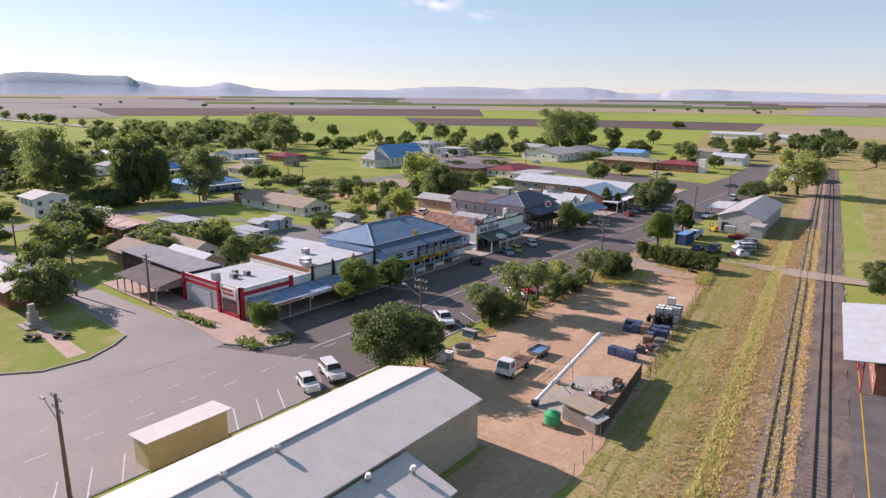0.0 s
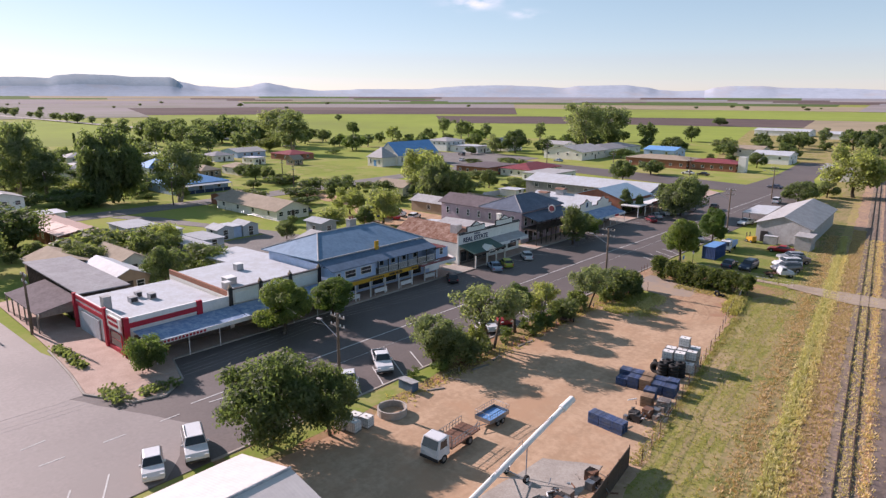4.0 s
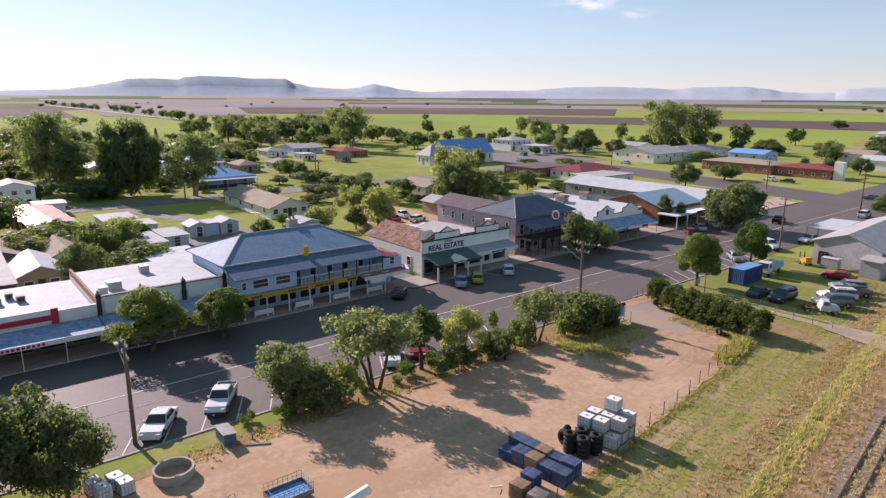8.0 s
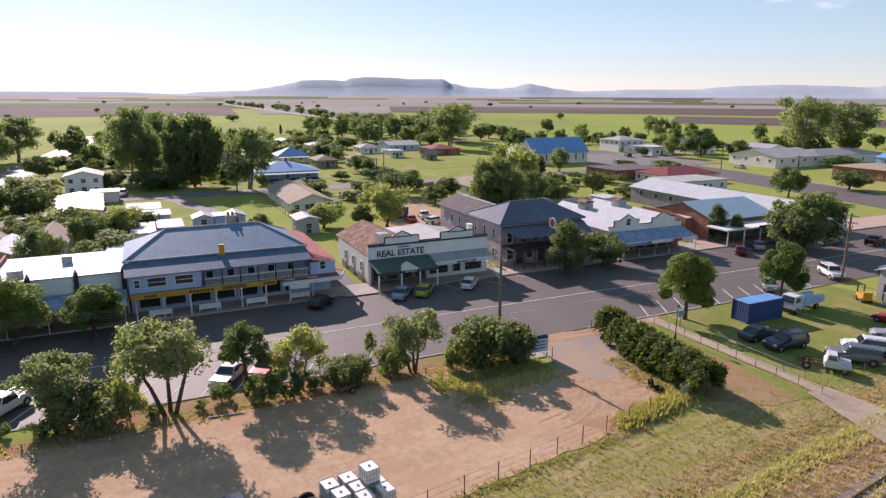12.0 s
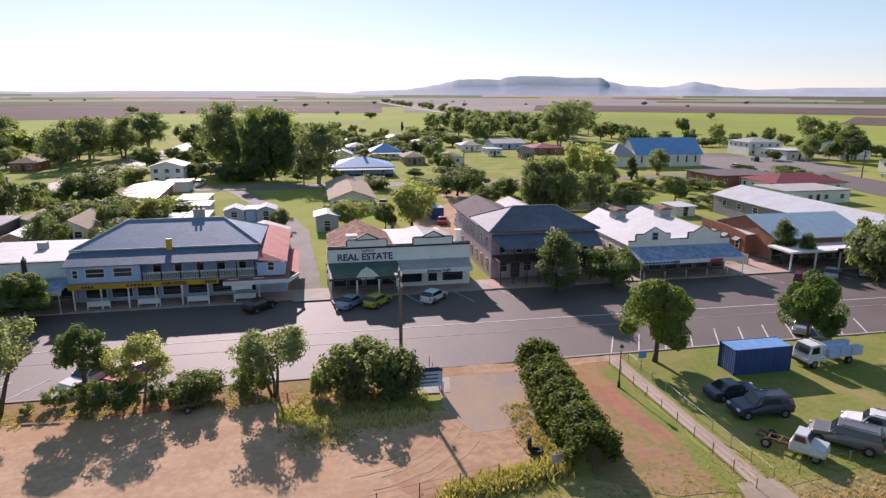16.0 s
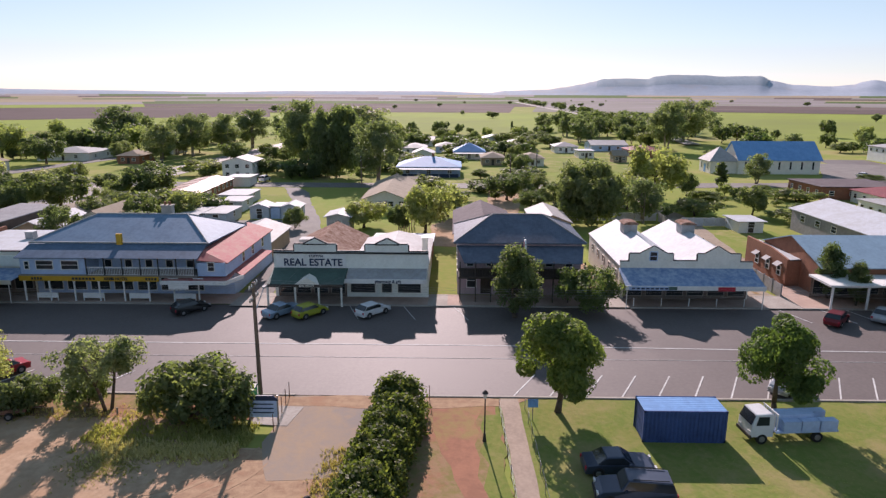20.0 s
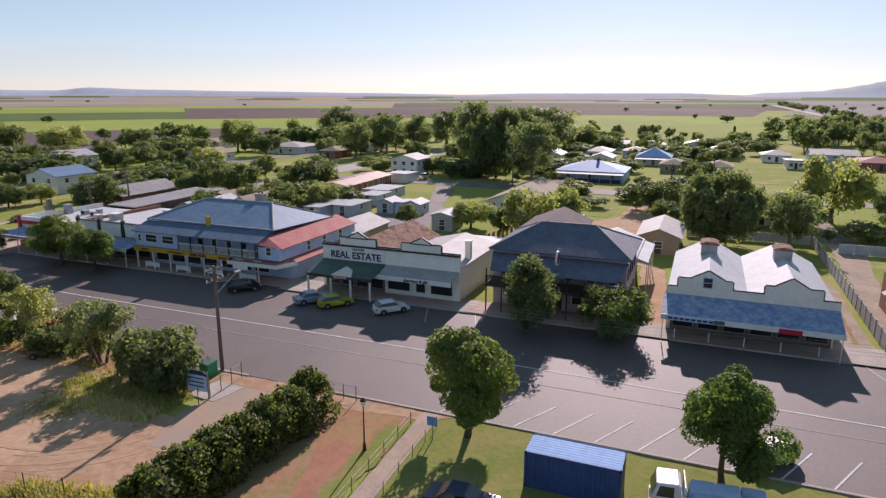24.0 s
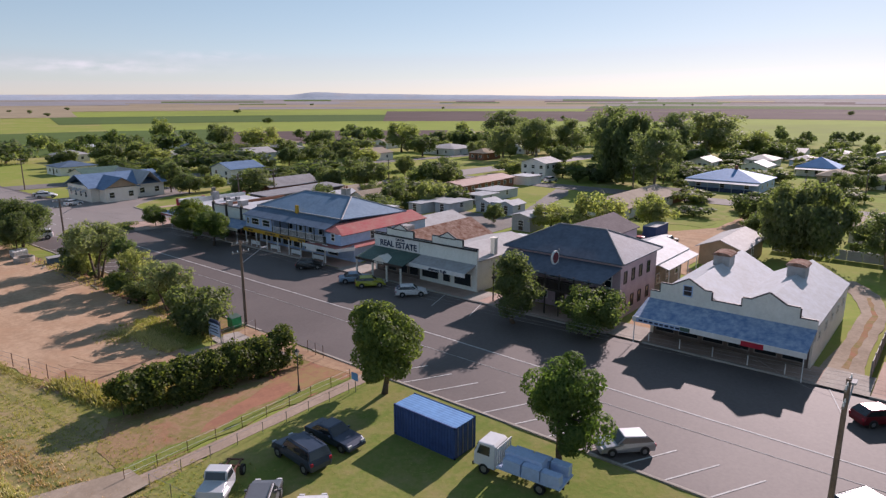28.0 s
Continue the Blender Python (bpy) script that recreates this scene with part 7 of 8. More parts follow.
for label, pm, x, y, turn, kind in (("dark blue sedan parked on the grass", "car_dark", -41.8, 145.6, 2, "sedan"), ("dark four-wheel drive parked on the grass", "car_dark", -38.5, 145.8, 176, "suv"), ("silver four-wheel drive with an open bonnet", "car_grey", -33.0, 148.8, 133, "suv"),
                                    ("white four-wheel drive on the grass", "car_white", -33.8, 152.4, 133, "suv"), ("dark pickup parked on the grass", "car_grey", -33.4, 156.0, 133, "ute"), ("silver wagon parked on the grass", "car_silver", -34.8, 159.0, 128, "wagon"), ("red sedan parked by the goods shed", "car_red", -38.0, 164.4, 95, "sedan")):
    tagged(car(label, pm, (x, y, 0.06), turn, kind), group="cars parked on the grass")
for label, pm, x, y, turn, kind in (("white four-wheel drive at the corner", "car_white", -55.0, 177.4, -120, "suv"), ("white pickup by the carport", "car_white", -52.4, 189.0, 170, "ute"), ("white van parked along the street", "car_white", -56.4, 230.2, 5, "suv"), ("blue sedan crossing the junction", "car_dark", -66, 264, 80, "sedan"), ("white car parked before the motel", "car_white", -104, 284, 85, "sedan"),
                                    ("dark car parked before the motel", "car_black", -98, 284, 85, "sedan"), ("dark pickup parked near the big tree", "car_black", -66, 206, 10, "ute"), ("silver pickup parked near the big tree", "car_silver", -70, 200, 15, "ute"), ("blue car by the hall", "car_blue", -170, 292, 80, "sedan"), ("white pickup behind the hotel", "car_white", -124, 140, 80, "ute")):
    car(label, pm, (x, y, R), turn, kind)
for label, pm, x, y, turn, kind in (("dark red car behind the hotel", "car_red", -122, 136, 80, "sedan"), ("white car behind the hotel", "car_white", -118, 140, 20, "wagon"), ("dark sedan on the lawn", "car_dark", -146, 126.6, 80, "sedan"), ("white car on the back street", "car_white", -188, 79, 85, "suv"), ("white car in the church yard", "car_white", -205, 262, 20, "sedan"),
                                    ("dark car in the church yard", "car_black", -224, 284, 70, "suv"), ("white car in the station yard", "car_white", -76, -8, 60, "wagon"), ("silver car in the station yard", "car_silver", -76.5, -12, 60, "sedan"), ("white car before the timber station", "car_white", -75.4, 10.6, 100, "hatch")):
    car(label, pm, (x, y, R), turn, kind)

# old pickup cab and chassis on the grass
o = thing("old_pickup", "old white pickup with a bare chassis behind", "truck", (-33.3, 144.2, 0.06), -53, local=True)
prof = [(0.2, .5), (0.2, 1.1), (0.3, 1.2), (0.45, 1.82), (1.25, 1.82), (1.5, 1.25), (2.5, 1.1), (2.6, .6), (2.5, .5)]
part("cab", shell(prof, lambda z: 0.88 if z < 1.25 else 0.76), "car_old_white", o)
part("windscreen", G().prism([(-0.68, 1.49, 1.3), (0.68, 1.49, 1.3), (0.64, 1.29, 1.75), (-0.64, 1.29, 1.75)], (0, 0.02, 0.01)), "glass", o)
for s in (-1, 1):
    part("side_glass", G().prism([(s * 0.87, 0.5, 1.3), (s * 0.87, 1.3, 1.3), (s * 0.78, 1.15, 1.7), (s * 0.78, 0.55, 1.7)], (s * 0.01, 0, 0)), "glass", o)
    part("guard", G().tube((s * 0.75, 1.6, 0.75), (s * 0.75, 2.5, 0.75), 0.3, 0.22, 10), "car_old_white", o)
    part("chassis_rail", G().box(s * 0.4 - 0.05, -2.2, 0.55, s * 0.4 + 0.05, 0.3, 0.7), "rust", o)
    for yy in (2.0, -1.3):
        wheel(o, s * 0.88, yy, 0.38)
for yy in (-2.1, -1.3, -0.5):
    part("cross_member", G().box(-0.6, yy - 0.05, 0.6, 0.6, yy + 0.05, 0.7), "rust", o)


def truck(label, at, turn, tray, L=6.2):
    """A small cab-over truck: cab, windscreen, chassis, wheels, and the body that it carries."""
    o = thing("truck", label, "truck", at, turn, local=True)
    f = L / 2
    prof = [(f - 1.7, .55), (f - 1.7, 2.2), (f - 1.5, 2.35), (f - .35, 2.3), (f - .03, 1.45), (f, .55)]
    part("cab", shell(prof, lambda z: 0.98 if z < 1.5 else 0.9), "car_white", o)
    part("windscreen", G().prism([(-0.85, f - 0.02, 1.5), (0.85, f - 0.02, 1.5), (0.8, f - .31, 2.22), (-0.8, f - .31, 2.22)], (0, 0.02, 0.01)), "glass", o)
    for s in (-1, 1):
        part("side_glass", G().prism([(s * 0.985, f - 1.3, 1.5), (s * 0.985, f - .3, 1.5), (s * 0.91, f - .5, 2.15), (s * 0.91, f - 1.3, 2.15)], (s * 0.01, 0, 0)), "glass", o)
        part("headlight", G().box(min(s * .5, s * .85), f - 0.02, 0.8, max(s * .5, s * .85), f + 0.03, 1.0), "lens", o)
        part("chassis_rail", G().box(s * 0.4 - 0.06, -f, 0.6, s * 0.4 + 0.06, f - 1.6, 0.8), "trim_dark", o)
        for yy in (f - 0.85, -f + 1.5):
            wheel(o, s * 1.0, yy, 0.4, 0.26)
    part("bumper", G().box(-0.98, f - 0.02, 0.45, 0.98, f + 0.08, 0.7), "trim_dark", o)
    if tray == "open":
        part("tray", G().box(-1.05, -f, 0.85, 1.05, f - 1.85, 0.98), "rust", o, "rusty flat tray")
        for s in (-1, 1):
            g = G()
            for k in range(10):
                yy = -f + 0.1 + 0.46 * k
                g.tube((s * 1.03, yy, 0.95), (s * 1.03, yy, 1.65), 0.025, 0.025, 5)
            for z in (1.3, 1.65):
                g.tube((s * 1.03, -f + .1, z), (s * 1.03, f - 1.95, z), 0.025, 0.025, 5)
            part("side_gate", g, "steel", o)
        g = G()
        for k in range(6):
            g.tube((-1.0 + 0.4 * k, f - 1.86, 0.95), (-1.0 + 0.4 * k, f - 1.86, 2.1), 0.03, 0.03, 5)
        part("headboard", g.tube((-1.05, f - 1.86, 2.1), (1.05, f - 1.86, 2.1), 0.03, 0.03, 5), "steel", o)
    else:
        part("tray", G().box(-1.05, -f, 0.85, 1.05, f - 1.85, 0.98), "pale_blue", o)
        for s in (-1, 1):
            for k in range(3):
                part("tool_box", G().box(min(s * .45, s * 1.05), -f + 0.1 + 1.4 * k, 0.99, max(s * .45, s * 1.05), -f + 1.4 + 1.4 * k, 1.75), "pale_blue", o)
        part("tank", G().box(-0.42, -f + 1.6, 0.99, 0.42, f - 2.2, 2.0), "pale_blue", o)
        g = G()
        for k in range(7):
            g.box(-0.95 + 0.3 * k, f - 1.95, 1.0, -0.87 + 0.3 * k, f - 1.88, 2.3)
        part("headboard", g.box(-1.0, f - 1.95, 2.2, 1.0, f - 1.88, 2.32), "white", o)
    return o


truck("white cab-over truck with a caged flat tray", (-38.6, 63.4, 0.05), 184, "open")
truck("white service truck with pale blue tool boxes", (-46.6, 159.3, 0.06), 185, "boxes", 6.6)

# ---- freight container on the grass
c = thing("freight_container", "blue steel freight container on the grass", "container", (-46.7, 151.3, 0))
x0, x1, y0, y1 = -47.95, -45.5, 148.3, 154.36
part("body", G().box(x0 + .05, y0 + .05, 0.12, x1 - .05, y1 - .05, 2.5), "container_blue", c)
# lighter blue than the sides: the glare on top is painted in
part("roof", G().box(x0 + .02, y0 + .02, 2.5, x1 - .02, y1 - .02, 2.56), "container_top", c, "ribbed blue roof, painted paler for glare")
for xx in (x0, x1 - .14):
    for yy in (y0, y1 - .14):
        part("corner_post", G().box(xx, yy, 0.05, xx + .14, yy + .14, 2.6), "container_blue", c)
for xx in (x0, x1 - .1):
    part("side_rail", G().box(xx, y0, 2.42, xx + .1, y1, 2.58).box(xx, y0, 0.06, xx + .1, y1, 0.22), "container_blue", c)
rb = G()
for k in range(20):
    yy = y0 + 0.25 + 0.29 * k
    rb.box(x1 - 0.06, yy, 0.2, x1 - 0.01, yy + 0.14, 2.42)
part("ribs", rb, "container_blue", c)
rb = G()
for k in range(20):
    yy = y0 + 0.25 + 0.29 * k
    rb.box(x0 + 0.01, yy, 0.2, x0 + 0.06, yy + 0.14, 2.42)
part("ribs", rb, "container_blue", c)
for k in range(4):
    part("lock_bar", G().tube((x0 + 0.35 + 0.58 * k, y1 - 0.02, 0.2), (x0 + 0.35 + 0.58 * k, y1 - 0.02, 2.45), 0.03), "steel", c)
b = thing("storage_container", "blue steel container behind the hotel", "container", (-129, 136, 0))
part("body", G().box(-132, 134.6, 0.1, -126, 137.1, 2.5), "container_blue", b)
part("roof", G().box(-132.02, 134.58, 2.5, -125.98, 137.12, 2.6), "zinc", b)

# ---- power poles, lamps and wires
def power_pole(x, y, h, arm, light=0.0, label="timber power pole with cross-arms and insulators"):
    o = thing("power_pole", label, "power pole", (x, y, 0), group="power poles")
    part("mast", G().tube((x, y, 0), (x, y, h), 0.19, 0.13, 10), "pole", o)
    for z in (h - 0.4, h - 1.4):
        a = part("cross_arm", G().box(x - 0.06, y - 1.1, z, x + 0.06, y + 1.1, z + 0.14) if arm == "y" else G().box(x - 1.1, y - 0.06, z, x + 1.1, y + 0.06, z + 0.14), "grey_timber", o)
        for k in (-1.0, -0.4, 0.4, 1.0):
            p = (x, y + k, z + 0.14) if arm == "y" else (x + k, y, z + 0.14)
            part("insulator", G().tube(p, (p[0], p[1], p[2] + 0.22), 0.06, 0.04, 6), "white", a)
    if light:
        l = part("lamp_arm", G().tube((x, y, h - 2.6), (x - light, y, h - 1.3), 0.05, 0.04, 6), "steel", o)
        part("lamp_head", G().box(x - light - 0.6, y - 0.14, h - 1.36, x - light + 0.1, y + 0.14, h - 1.22), "zinc", l)
    return o


POLES = [(-53.8, 17.4, 9.6), (-53.9, 63.3, 9.2), (-52.5, 118.0, 10.0), (-52.7, 176.5, 10.3), (-60.0, 238.0, 10.0)]
for x, y, h in POLES:
    power_pole(x, y, h, "x", 2.8)
for x, y, h in ((-183, 108, 8), (-184, 150, 8), (-205, 160, 8), (-130, 270, 9), (-95, 262, 9), (-170, 282, 9), (-112, 42, 8), (-150, 46, 8), (-78, -30, 9), (-98, 47.6, 8.5)):
    power_pole(x, y, h, "x")


def wire(name, a, b, sag, label="thin sagging overhead power wire"):
    g, n = G(), 14
    pts = [Vector(a).lerp(Vector(b), i / n) - Vector((0, 0, sag * 4 * (i / n) * (1 - i / n))) for i in range(n + 1)]
    k = 4
    for p in pts:
        g.v += [(p.x - 0.006, p.y, p.z), (p.x, p.y, p.z - 0.006), (p.x + 0.006, p.y, p.z), (p.x, p.y, p.z + 0.006)]
    g.f = [(4 * i + j, 4 * i + (j + 1) % 4, 4 * i + 4 + (j + 1) % 4, 4 * i + 4 + j) for i in range(n) for j in range(4)]
    solid(name, g, "wire", label, "wire", kind="")


for (xa, ya, ha), (xb, yb, hb) in zip(POLES[:-1], POLES[1:]):
    for k in (-1.0, -0.4, 0.4, 1.0):
        wire("overhead_wire", (xa + k, ya, ha - 0.06), (xb + k, yb, hb - 0.06), 0.9)
wire("service_wire", (-52.5, 118, 8.6), (-79.4, 117.2, 6.6), 1.0)
wire("service_wire", (-52.5, 118, 8.6), (-79.4, 126.0, 6.6), 1.4)
wire("service_wire", (-52.7, 176.5, 8.9), (-79.4, 158.8, 5.8), 1.6)
wire("service_wire", (-52.5, 118, 8.6), (-77, 100, 5.2), 1.6)
wire("service_wire", (-53.9, 63.3, 7.8), (-80, 70.9, 5.6), 1.4)

l = thing("street_lamp", "black post-top lantern beside the footpath", "street lamp", (-45.4, 136.7, 0))
part("base", G().tube((-45.4, 136.7, 0), (-45.4, 136.7, 0.7), 0.16, 0.09, 10), "trim_dark", l)
part("post", G().tube((-45.4, 136.7, 0.7), (-45.4, 136.7, 3.5), 0.06, 0.045, 8), "trim_dark", l)
n = part("lantern", G().tube((-45.4, 136.7, 3.5), (-45.4, 136.7, 3.9), 0.1, 0.2, 6), "lens", l)
part("cap", G().tube((-45.4, 136.7, 3.9), (-45.4, 136.7, 4.15), 0.26, 0.04, 6), "trim_dark", n)

# ---- fences
def fence(name, label, pts, h, gap, post_mat, rails=(0.5, 0.95), r=0.04, rail_mat="steel"):
    """Posts with wires or rails between them, along a line of points."""
    o = thing(name, label, "fence", (*pts[0], 0))
    for a, b in zip(pts[:-1], pts[1:]):
        n = max(1, round(math.dist(a, b) / gap))
        for k in range(n + (b == pts[-1])):
            x, y = a[0] + (b[0] - a[0]) * k / n, a[1] + (b[1] - a[1]) * k / n
            part("post", G().tube((x, y, 0), (x, y, h), r, r, 6), post_mat, o)
        for q in rails:
            part("rail", G().tube((*a, h * q), (*b, h * q), 0.012, 0.012, 4), rail_mat, o)
    return o


fence("wire_fence", "wire fence on steel posts beside the railway", [(-24.8, 72.5), (-30.6, 108), (-33.4, 122)], 1.5, 3.0, "rust", (0.3, 0.6, 0.95))
fence("wire_fence", "wire fence along the yard's south end", [(-22.0, 47), (-23.2, 55)], 1.6, 2.6, "steel", (0.3, 0.6, 0.95))
fence("path_fence", "low wire fence beside the footpath", [(-50.2, 138.1), (-29.2, 138.5)], 1.0, 2.4, "rust", (0.5, 0.95), 0.03, "white")
fence("path_fence", "pipe rail fence beside the footpath", [(-50.4, 140.2), (-30.0, 140.4), (-33.6, 168)], 1.0, 2.4, "steel", (0.95,), 0.03)
fence("verge_fence", "low timber rail along the street verge", [(-48.7, 66), (-48.9, 118)], 0.6, 2.6, "grey_timber", (0.9,), 0.07, "grey_timber")
fence("gate_fence", "old pipe gate by the driveway", [(-52.0, 120.6), (-46.4, 120.8)], 1.5, 1.4, "rust", (0.4, 0.95), 0.035)
fence("gate_fence", "old pipe gate beside the hedge", [(-51.8, 130.0), (-51.8, 132.4)], 1.4, 1.2, "rust", (0.4, 0.95), 0.035)
fence("lawn_fence", "thin wire fence beside the lane", [(-138, 113), (-172, 112.6)], 1.2, 3.0, "grey_timber", (0.5, 0.9))
pf = thing("paling_fence", "tall grey sheet fence beside the gravel drive", "fence", (-100, 175.6, 0))
for k in range(21):
    x = -131 + 2.4 * k
    part("panel", G().box(x, 175.52, 0.05, x + 2.34, 175.58, 1.8), "zinc", pf)
    part("post", G().box(x + 2.33, 175.48, 0, x + 2.41, 175.62, 1.9), "grey_roof", pf)
pf = thing("panel_fence", "white sheet fence behind the store", "fence", (-131, 170, 0))
for k in range(9):
    y = 155.5 + 2.2 * k
    part("panel", G().box(-131.3, y, 0.05, -131.24, y + 2.14, 1.7), "white_roof", pf)
for k in range(6):
    y = 178.6 + 2.2 * k
    part("panel", G().box(-126.3, y, 0.05, -126.24, y + 2.14, 1.7), "white_roof", pf)
house("low white shed against the fence", -126, -120, 187, 191.5, 2.1, 0.2, "white", "white_roof", "x", "skillion", name="shed", sides="E", wins=1)
pf = thing("timber_fence", "tall timber fence behind the lane", "fence", (-116, 126, 0))
for k in range(10):
    part("panel", G().box(-124 + 1.6 * k, 126.6 - 0.35 * k, 0.05, -122.45 + 1.6 * k, 126.66 - 0.35 * k, 1.7), "pallet_wood", pf)

# ---- the yard's things
w = thing("screen_wall", "dark shade-cloth wall along the yard's edge", "wall", (-24.3, 64, 0))
for k in range(6):
    ya, yb = 55.6 + 2.65 * k, 55.6 + 2.65 * (k + 1)
    xa, xb = -23.4 - 0.135 * (ya - 55.6), -23.4 - 0.135 * (yb - 55.6)
    part("panel", G().prism([(xa, ya, 0.05), (xb, yb - 0.03, 0.05), (xb + 0.06, yb - 0.03, 0.05), (xa + 0.06, ya, 0.05)], (0, 0, 1.9)), "dark_timber", w)
    part("post", G().tube((xb, yb, 0), (xb, yb, 2.05), 0.05), "rust", w)
hut = thing("yard_hut", "small sheet-metal hut with a ribbed roof", "shed", (-26, 57, 0))
part("wall", G().prism([(-28.0, 56.1, 0), (-23.9, 55.3, 0), (-23.6, 57.6, 0), (-27.5, 58.3, 0)], (0, 0, 2.1)), "grey_timber", hut)
part("roof", G().slab([(-28.4, 55.8, 2.2), (-24.2, 55.0, 2.2), (-23.8, 57.9, 2.45), (-27.8, 58.7, 2.45)], 0.08), "tan_roof", hut)
part("lean_roof", G().slab([(-24.9, 54.6, 1.95), (-23.2, 54.3, 1.9), (-22.9, 56.4, 1.9), (-24.5, 56.8, 2.05)], 0.06), "zinc", hut)
tk = thing("green_tank", "bright green plastic tank beside the hut", "tank", (-28.3, 54.4, 0))
tn = G().tube((-28.3, 54.4, 0.35), (-28.3, 54.4, 1.35), 0.85, 0.85, 14).tube((-28.3, 54.4, 1.35), (-28.3, 54.4, 1.65), 0.85, 0.3, 14)
part("tank", tn, "green", tk)
part("stand", G().box(-29.1, 53.6, 0.05, -27.5, 55.2, 0.35), "pallet_wood", tk)
part("lid", G().tube((-28.3, 54.4, 1.65), (-28.3, 54.4, 1.75), 0.24, 0.24, 10), "green", tk)
au = thing("grain_auger", "long white grain auger on wheels", "farm machine", (-32, 62, 0))
a, b = Vector((-31.9, 57.2, 0.5)), Vector((-31.4, 71.6, 4.2))
part("tube", G().tube(a, b, 0.24, 0.24, 12), "white", au)
part("head", G().tube(b - (b - a).normalized() * 1.6, b + Vector((0, 0.2, 0)), 0.36, 0.33, 10), "white", au)
part("hopper", G().tube((a.x, a.y - 0.2, 0.15), (a.x, a.y - 0.2, 0.6), 0.4, 0.5, 10), "trim_dark", au)
m = a.lerp(b, 0.55)
for s in (-1, 1):
    part("leg", G().tube((m.x, m.y, m.z), (m.x + 0.95 * s, m.y - 1.5, 0.35), 0.05, 0.05, 6).tube(a.lerp(b, 0.25), (m.x + 0.95 * s, m.y - 1.5, 0.35), 0.04, 0.04, 6), "steel", au)
    wt = part("wheel", G().tube((m.x + 0.9 * s, m.y - 1.5, 0.36), (m.x + 1.1 * s, m.y - 1.5, 0.36), 0.35, 0.35, 14), "rubber", au)
    part("rim", G().tube((m.x + 0.89 * s, m.y - 1.5, 0.36), (m.x + 1.12 * s, m.y - 1.5, 0.36), 0.18, 0.18, 10), "white", wt)
part("axle", G().tube((m.x - 0.95, m.y - 1.5, 0.36), (m.x + 0.95, m.y - 1.5, 0.36), 0.05, 0.05, 6), "steel", au)
part("truss", G().tube(a.lerp(b, 0.1), a.lerp(b, 0.5) + Vector((0, 0, 0.8)), 0.02, 0.02, 4).tube(a.lerp(b, 0.5) + Vector((0, 0, 0.8)), a.lerp(b, 0.92), 0.02, 0.02, 4).tube(a.lerp(b, 0.5), a.lerp(b, 0.5) + Vector((0, 0, 0.8)), 0.03, 0.03, 4), "steel", au)
tr = thing("cage_trailer", "galvanised twin-axle cage trailer", "trailer", (-38.9, 69.8, 0.05), 180, local=True)
part("tub", G().box(-0.95, -1.5, 0.55, 0.95, 1.5, 0.62).box(-0.95, -1.5, 0.62, -0.9, 1.5, 0.95).box(0.9, -1.5, 0.62, 0.95, 1.5, 0.95).box(-0.9, -1.5, 0.62, 0.9, -1.45, 0.95).box(-0.9, 1.45, 0.62, 0.9, 1.5, 0.95), "steel", tr)
cg = G()
for s in (-0.93, 0.93):
    for k in range(9):
        cg.tube((s, -1.48 + 0.37 * k, 0.95), (s, -1.48 + 0.37 * k, 1.5), 0.018, 0.018, 4)
    for z in (1.2, 1.5):
        cg.tube((s, -1.48, z), (s, 1.48, z), 0.02, 0.02, 4)
for s in (-1.48, 1.48):
    for k in range(6):
        cg.tube((-0.93 + 0.37 * k, s, 0.95), (-0.93 + 0.37 * k, s, 1.5), 0.018, 0.018, 4)
    cg.tube((-0.93, s, 1.5), (0.93, s, 1.5), 0.02, 0.02, 4)
part("cage", cg, "steel", tr)
part("drawbar", G().tube((-0.5, 1.5, 0.5), (0, 2.6, 0.5), 0.04).tube((0.5, 1.5, 0.5), (0, 2.6, 0.5), 0.04), "steel", tr)
part("load", G().box(-0.85, -1.4, 0.63, 0.85, 1.4, 0.7), "container_top", tr, "blue tarpaulin on the trailer floor")
for s in (-1, 1):
    for yy in (-0.4, 0.35):
        wheel(tr, s * 1.05, yy, 0.3, 0.16)
    part("mudguard", G().box(min(s * 0.96, s * 1.12), -0.8, 0.62, max(s * 0.96, s * 1.12), 0.75, 0.66), "steel", tr)


def pallet_stack(x, y, n, mat, turn, label="stack of blue timber pallets"):
    """Pallets piled up: each with deck boards and bearers."""
    o = thing("pallet_stack", label, "pallets", (x, y, 0.05), turn, group="pallet stacks", local=True)
    for k in range(n):
        z = 0.145 * k
        p = part("pallet", G().box(-0.58, -0.05, z, 0.58, 0.05, z + 0.1), mat, o)
        for q in (-0.55, 0.45):
            part("bearer", G().box(-0.58, q, z, 0.58, q + 0.1, z + 0.1), mat, p)
        for q in range(7):
            part("deck_board", G().box(-0.58 + 0.175 * q, -0.58, z + 0.1, -0.47 + 0.175 * q, 0.58, z + 0.122), mat, p)


for k in range(5):
    pallet_stack(-33.7 + 1.27 * k, 87.5 + 0.15 * k, 9 if k != 3 else 8, "pallet_wood" if k == 2 else "pallet_blue", 7, "stack of bare timber pallets" if k == 2 else "stack of weathered blue timber pallets")
for k in range(5):
    pallet_stack(-33.4 + 1.27 * k, 86.1 + 0.15 * k, (6, 9, 9, 8, 8)[k], "pallet_wood" if k == 2 else "pallet_blue", 7, "stack of bare timber pallets" if k == 2 else "stack of weathered blue timber pallets")
for k in range(3):
    pallet_stack(-31.3 + 1.25 * k, 76.4 - 0.1 * k, 8, "pallet_blue", -4, "stack of weathered blue timber pallets by the fence")
